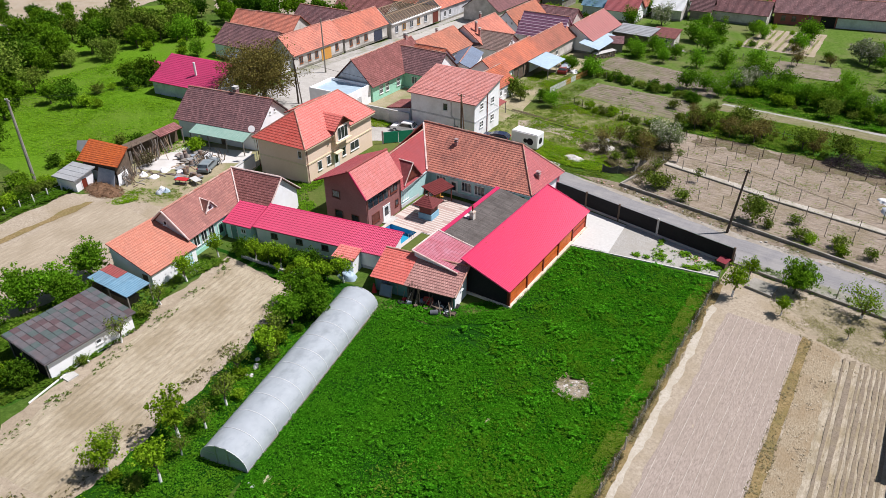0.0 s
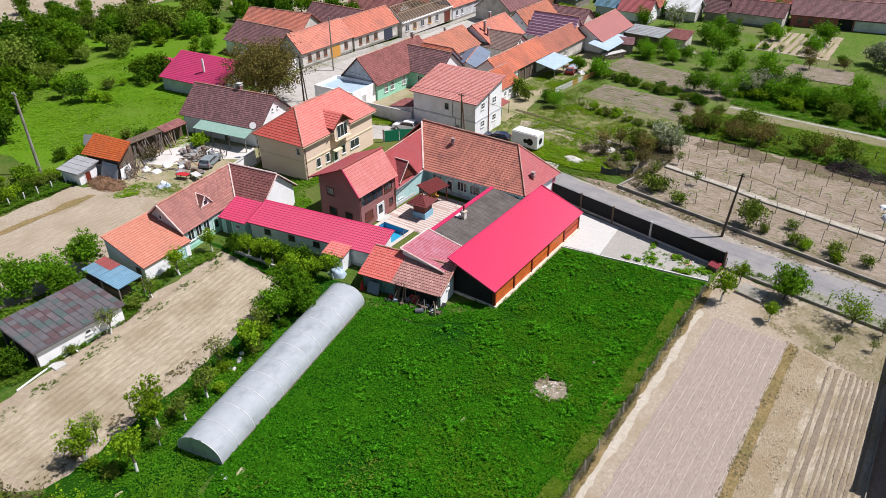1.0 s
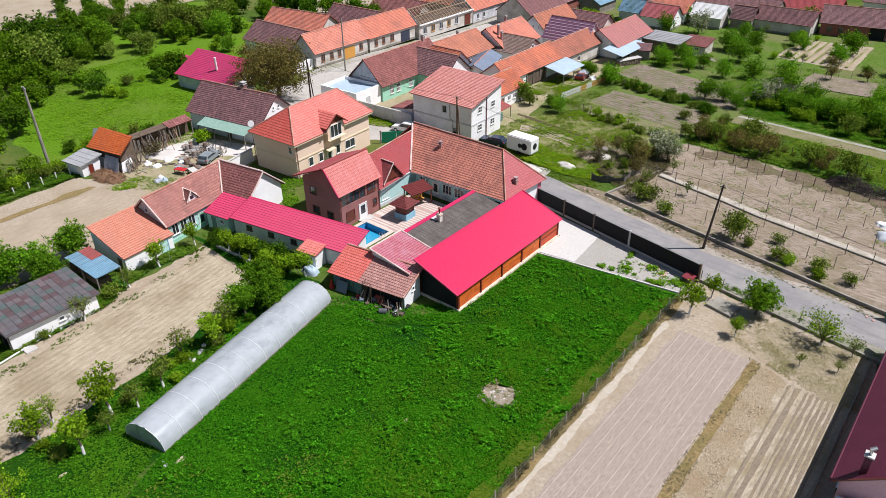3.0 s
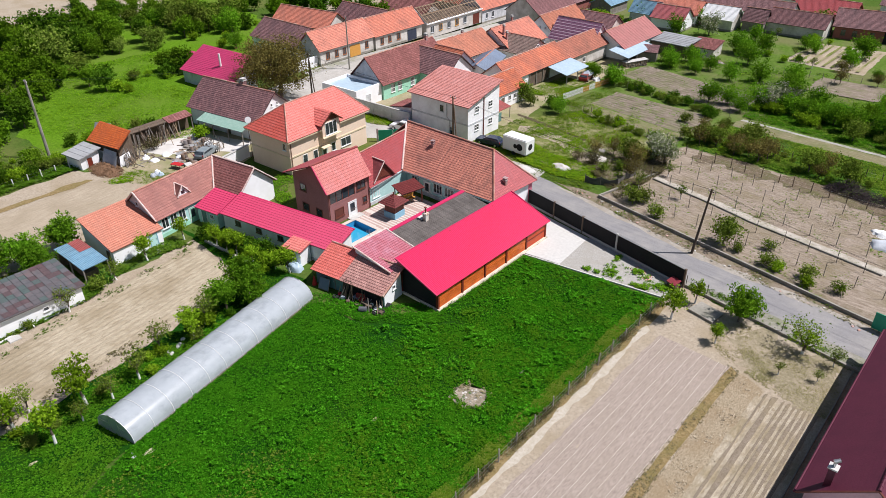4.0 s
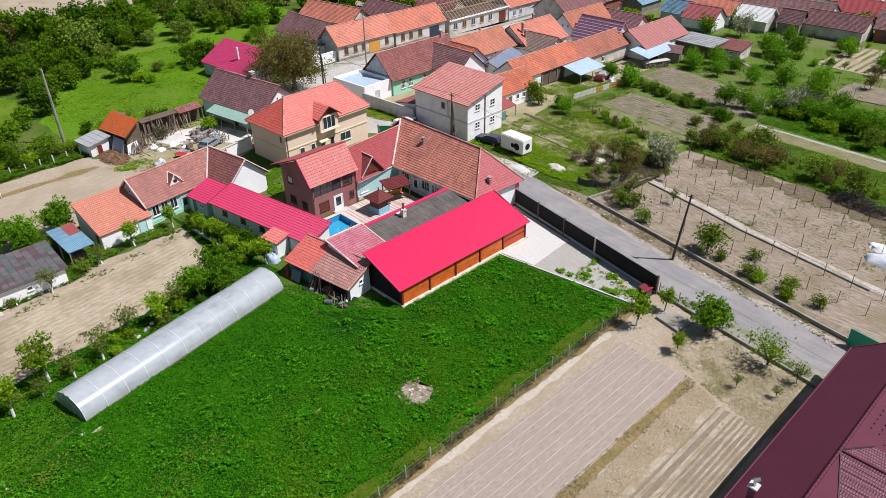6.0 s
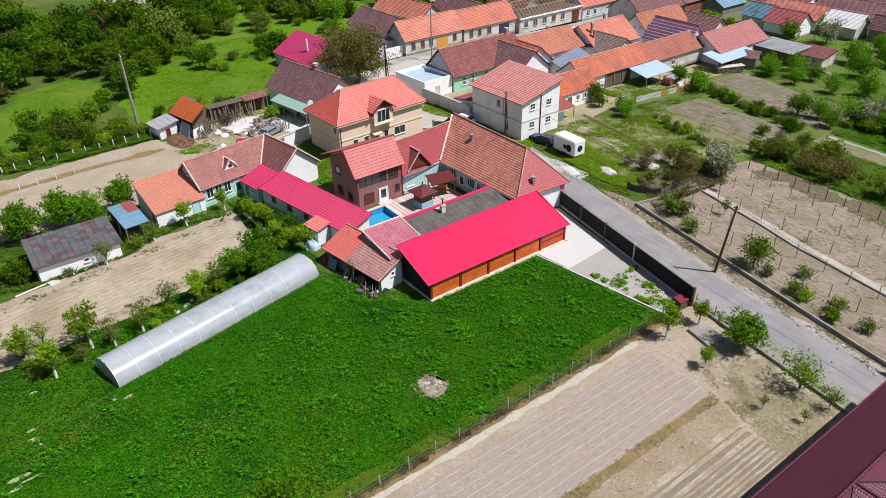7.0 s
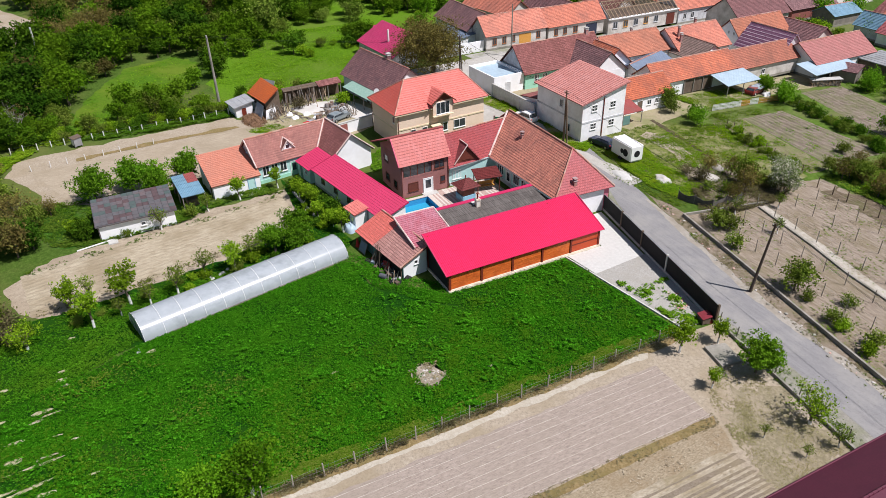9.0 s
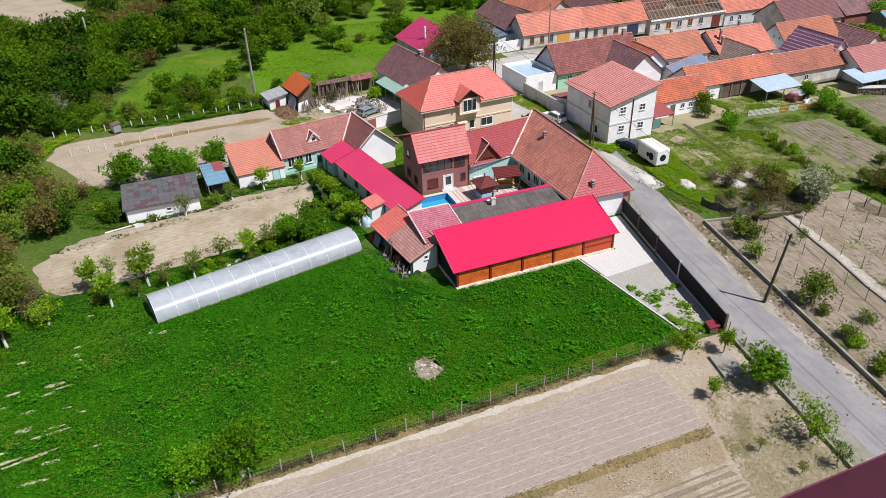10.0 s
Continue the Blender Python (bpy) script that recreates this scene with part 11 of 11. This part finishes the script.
    for i in range(40):
        u, v = rnd.uniform(3.6, 9.6), rnd.uniform(-1.25, -0.25)
        x, y = by_shed(u, v)
        t = rnd.choice((0, 0, 1, 2, 3))
        if t == 0:
            L = rnd.uniform(0.6, 1.5)
            bm = tube(bmesh.new(), (0, 0, 0.06), (rnd.uniform(-0.5, 0.5), 0.5, L), 0.05, 0.04, 5)
            solo("pole", bm, rnd.choice((GREYWOOD, DARKWOOD, RAFTER)), "weathered pole leaning on the garden shed", "pole", x, y - 0.2, 0.0, 8.5, group="junk by the shed")
        elif t == 1:
            s = rnd.uniform(0.18, 0.36)
            bm = boxm(-s, s, -s, s, 0, s * 1.5)
            bmesh.ops.bevel(bm, geom=bm.edges[:], offset=0.03, segments=1, affect="EDGES")
            solo("crate", bm, rnd.choice((SCRAP, DARKWOOD, TARP, REDPAINT, WHITEPAINT)), "old crate beside the garden shed", "crate", x, y, 0.03, rnd.uniform(0, 90), group="junk by the shed")
        elif t == 2:
            bm = pipe(bmesh.new(), [(0.26 * math.cos(math.pi * k / 7), 0.26 * math.sin(math.pi * k / 7), 0.11) for k in range(14)], 0.11, 6, True)
            solo("tyre", bm, RUBBER, "worn black tyre lying by the shed", "tyre", x, y, 0.03, 0, group="junk by the shed")
        else:
            L = rnd.uniform(0.5, 1.2)
            solo("board", boxm(-L, L, -0.1, 0.1, 0, 0.08), rnd.choice((GREYWOOD, DARKWOOD, WHITEPAINT)), "loose board lying by the garden shed", "board", x, y, 0.1, rnd.uniform(-30, 50), group="junk by the shed")
    bm = pipe(bmesh.new(), [(0.3 * math.cos(math.pi * k / 8), 0, 0.42 + 0.3 * math.sin(math.pi * k / 8)) for k in range(16)], 0.1, 6, True)
    ob = thing("wheel", "white car wheel with black tyre leaning on junk", "wheel", -5.7, -4.35, 30, group="junk by the shed")
    part("tyre", bm, RUBBER, ob)
    part("rim", tube(bmesh.new(), (0, -0.07, 0.42), (0, 0.07, 0.42), 0.23, 0.23, 14), WHITEPAINT, ob, "white steel rim")
    ob = thing("handcart", "upturned red handcart frame under the eave", "handcart", -7.3, -4.5, 20, group="junk by the shed")
    for a, b in (((-0.6, 0, 0.1), (-0.4, 0, 1.1)), ((0.6, 0, 0.1), (0.5, 0, 1.05)), ((-0.5, 0, 0.6), (0.55, 0, 0.58)), ((-0.42, 0, 1.08), (0.5, 0, 1.03))):
        part("rail", tube(bmesh.new(), a, b, 0.035, 0.035, 6), REDPAINT, ob)
    part("tray", slab(bmesh.new(), [(-0.5, 0.08, 0.6), (0.5, 0.08, 0.6), (0.48, 0.2, 1.02), (-0.42, 0.2, 1.05)], 0.04), CARRED, ob)
    ob = thing("barrel", "dark dented barrel lying in the grass", "barrel", -5.9, -5.45, 35, group="junk by the shed")
    part("shell", tube(tube(bmesh.new(), (-0.42, 0, 0.3), (0.42, 0, 0.3), 0.29, 0.29, 14), (-0.02, 0, 0.3), (0.02, 0, 0.3), 0.31, 0.31, 14), SCRAPGREY, ob)
    for x, y, sx, sy, h, k in ((-6.4, -3.95, 0.9, 0.5, 0.75, 3), (-5.2, -3.7, 0.8, 0.5, 0.65, 8), (-4.75, -3.2, 0.55, 0.45, 0.5, 12)):
        lump("tarpaulin", x, y, sx, sy, h, RUBBER, "black tarpaulin bunched over junk by the shed", "tarpaulin", k, rough=0.7)
    lump("sack", -4.9, -3.9, 0.3, 0.22, 0.4, WHITEPAINT, "pale full sack among the junk", "sack", 5)
    lump("sack", -5.3, -4.3, 0.26, 0.2, 0.34, GREYWOOD, "brown full sack among the junk", "sack", 6)
    for i in range(22):
        x, y = by_shed(4.2 + rnd.uniform(0, 1.6), -0.35)
        solo("branch", tube(bmesh.new(), (0, -0.7, 0), (rnd.uniform(-0.4, 0.4), rnd.uniform(-0.2, 0.2), rnd.uniform(1.6, 2.5)), 0.035, 0.02, 4), DARKWOOD, "dry branch leaning on the shed wall", "branch", x, y, 0.03, rnd.uniform(-30, 30), group="junk by the shed")
    x, y = by_shed(1.6, -0.55)
    ob = thing("window_sash", "old grey window sash leaning on the shed", "window sash", x, y, 8.5)
    for a in (-0.7, 0.7):
        part("stile", tube(bmesh.new(), (a, -0.3, 0.05), (a, 0.2, 1.3), 0.04, 0.04, 4), GREYWOOD, ob)
    for z, yy in ((0.08, -0.29), (1.27, 0.19)):
        part("rail", tube(bmesh.new(), (-0.7, yy, z), (0.7, yy, z), 0.04, 0.04, 4), GREYWOOD, ob)
    part("pane", slab(bmesh.new(), [(-0.68, -0.27, 0.1), (0.68, -0.27, 0.1), (0.68, 0.17, 1.25), (-0.68, 0.17, 1.25)], 0.03), BLUEROOF, ob, "dull dark pane")
    x, y = by_shed(0.1, -0.5)
    solo("rain_cover", tube(bmesh.new(), (0, 0, 0), (0, 0, 1.1), 0.3, 0.06, 10), REDPAINT, "red-orange cover standing by the shed corner", "cover", x, y, 0.02)


scrap_yard()



def garden_net(points, h, label):
    """Sagging dark garden net on thin crooked posts."""
    ob = thing("net_fence", label, "fence", 0, 0)
    rnd = random.Random(len(points))
    for (x0, y0), (x1, y1) in zip(points, points[1:]):
        k = 6
        tops = [h * (1 - 0.35 * math.sin(math.pi * i / k)) + rnd.uniform(-0.08, 0.08) for i in range(k + 1)]
        bm = bmesh.new()
        for i in range(k):
            a = Vector((x0, y0)).lerp(Vector((x1, y1)), i / k)
            b = Vector((x0, y0)).lerp(Vector((x1, y1)), (i + 1) / k)
            n = Vector((b.y - a.y, a.x - b.x)).normalized() * 0.02
            prism(bm, [tuple(a - n), tuple(b - n), tuple(b + n), tuple(a + n)], 0.02, [tops[i], tops[i + 1], tops[i + 1], tops[i]])
        bmesh.ops.remove_doubles(bm, verts=bm.verts[:], dist=0.001)
        part("net", bm, OLDNET, ob)
        part("post", tube(bmesh.new(), (x0, y0, -0.1), (x0 + rnd.uniform(-0.15, 0.15), y0, h * 1.15), 0.045, 0.035, 6), GREYWOOD, ob)
    return ob


OLDNET = mat("faded_garden_net", (0.055, 0.052, 0.05), (0.13, 0.12, 0.11), 0.95, 9, 0.8, (0.20, 0.18, 0.15), 0.6, 0.3)
garden_net([(-4.4, 35.4), (-2.4, 36.2), (-0.4, 37.4), (-0.5, 39.8), (-0.2, 42.2)], 1.25, "sagging dark garden net at the vineyard corner")
ob = thing("hutch", "small grey-white box hutch at the field fence", "hutch", -63.9, -34.2, 20)
part("body", boxm(0, 1.3, 0, 1.2, 0.25, 1.5), GREYTIN, ob)
part("lid", slab(bmesh.new(), [(-0.12, -0.12, 1.52), (1.42, -0.12, 1.52), (1.42, 1.32, 1.68), (-0.12, 1.32, 1.68)], 0.06), DARKWOOD, ob)
part("door", boxm(0.3, 1.0, -0.03, -0.002, 0.35, 1.3), WHITEPAINT, ob, "flaking white door")
for x in (0.06, 1.24):
    for y in (0.06, 1.14):
        part("leg", boxm(x - 0.05, x + 0.05, y - 0.05, y + 0.05, 0, 0.25), GREYWOOD, ob)
strew("stones on the lane verge", "stone", "stone and clod on the brown verge", "stone", [(-5, 32.4), (13.2, 27.6), (34, 24.4), (34, 25.6), (14, 28.8), (-1, 32.6)], 60, (0.07, 0.2), (STONE, OLDCONC, BRICKRUBBLE), 55)
HUTCHRED = mat("faded_crimson_board", (0.20, 0.022, 0.035), (0.27, 0.035, 0.05), 0.7, 4, 0.6, (0.12, 0.03, 0.03), 0.5, 0.1)
# red hutch and slab by the field corner
ob = thing("hutch", "small dark red hutch with sloping lid", "hutch", 15.9, 19.2, -15)
part("body", boxm(0, 1.0, 0, 0.8, 0.1, 0.75), DARKWOOD, ob)
part("lid", slab(bmesh.new(), [(-0.1, -0.1, 0.77), (1.1, -0.1, 0.77), (1.1, 0.9, 1.0), (-0.1, 0.9, 1.0)], 0.05), HUTCHRED, ob)
for x in (0.05, 0.95):
    for y in (0.05, 0.75):
        part("leg", boxm(x - 0.04, x + 0.04, y - 0.04, y + 0.04, 0, 0.1), DARKWOOD, ob)
lump("red_cover", 16.4, 20.0, 0.7, 0.6, 0.9, POSTWOOD, "dark red covered pile by the fence", "pile", 15, rough=0.6)
solo("well_slab", prism(bmesh.new(), [(19.6, 16.5), (22.4, 15.9), (22.7, 18.1), (20.1, 18.6)], -0.05, 0.32), OLDCONC, "raised grey concrete well slab", "slab")
solo("beam", boxm(-0.06, 0.06, 0, 7.4, 0.02, 0.14), WHITEPAINT, "long white-painted beam lying by the plot", "beam", -28.7, -35.3, 0.04, 11)
solo("beam", boxm(0, 1.9, -0.06, 0.06, 0.14, 0.26), WHITEPAINT, "short white beam lying by the shed", "beam", -31.0, -29.2, 0.04, 2)

HOSE = mat("dusty_hose", (0.46, 0.405, 0.35), (0.62, 0.565, 0.495), 0.9, 5, 1.2, (0.33, 0.28, 0.235), 0.9, 0.1)
# watering hoses on the tilled bed
for i in range(9):
    x0 = 19.6 + i * 0.82
    line = []
    y = 10.8
    while y > -46:
        line.append((x0 - 0.0 + 0.05 * noise.noise((i * 3.1, y * 0.3, 0)) - 0.0055 * (10.8 - y), y, 0.06 + 0.032 * noise.noise((i * 5.7, y * 0.9, 4))))
        y -= 0.7
    solo("hose", pipe(bmesh.new(), line, 0.022, 4), HOSE, "pale drip hose along the tilled bed", "hose", group="drip hoses on the bed")

# dry patches in the near grass
DRYPATCH = ground_mat("straw_patch", [(0.25, (0.30, 0.27, 0.14)), (0.5, (0.46, 0.42, 0.27)), (0.75, (0.60, 0.55, 0.40))], 4.0, 0.4, (0.16, 0.18, 0.06), 0.5)
rnd = random.Random(71)
for x, y, a in DRYSPOTS:
    b, t = rnd.uniform(0.13, 0.24), rnd.uniform(1.42, 1.72)
    poly = [(x + a * math.cos(2 * math.pi * i / 9) * math.cos(t) - b * math.sin(2 * math.pi * i / 9) * math.sin(t), y + a * math.cos(2 * math.pi * i / 9) * math.sin(t) + b * math.sin(2 * math.pi * i / 9) * math.cos(t)) for i in range(9)]
    flat_sheet("dry_patch", poly, DRYPATCH, "straw-coloured bare patch in the grass", "bare patch", 0.09 + rnd.uniform(0, 0.01), 0.12, rnd.randint(1, 99), 0.4)


def wire(p, q, sag=0.6, r=0.012):
    p, q = Vector(p), Vector(q)
    n = 10
    pts = [p.lerp(q, i / n) - Vector((0, 0, 4 * sag * (i / n) * (1 - i / n))) for i in range(n + 1)]
    solo("power_line", pipe(bmesh.new(), pts, r, 4), RUBBER, "thin sagging overhead power line", "power line", group="overhead lines")


for dx in (-0.5, 0.5):
    wire((15.7 + dx * 0.5, 27.8, 8.4), (-26.3 + dx, 33.4, 8.15), 0.9)
    wire((-26.3 + dx, 33.4, 8.15), (-61.2 + dx, 33.6, 8.15), 0.8)
    wire((-61.2 + dx, 33.6, 8.15), (-69.0 + dx * 0.2, 49.8, 10.2), 0.5)
    wire((-71.2 + dx, -9.7, 12.05), (-116 + dx, -37.8, 7.4), 1.0)
    wire((-71.2 + dx, -9.7, 12.05), (-61.2 + dx, 33.6, 8.15), 1.0)
    wire((15.7 + dx * 0.5, 27.8, 8.4), (58 + dx, 21.5, 7.5), 0.9)
pole(58, 21.5, 7.6, POLEWOOD, "wooden utility pole further along the lane")
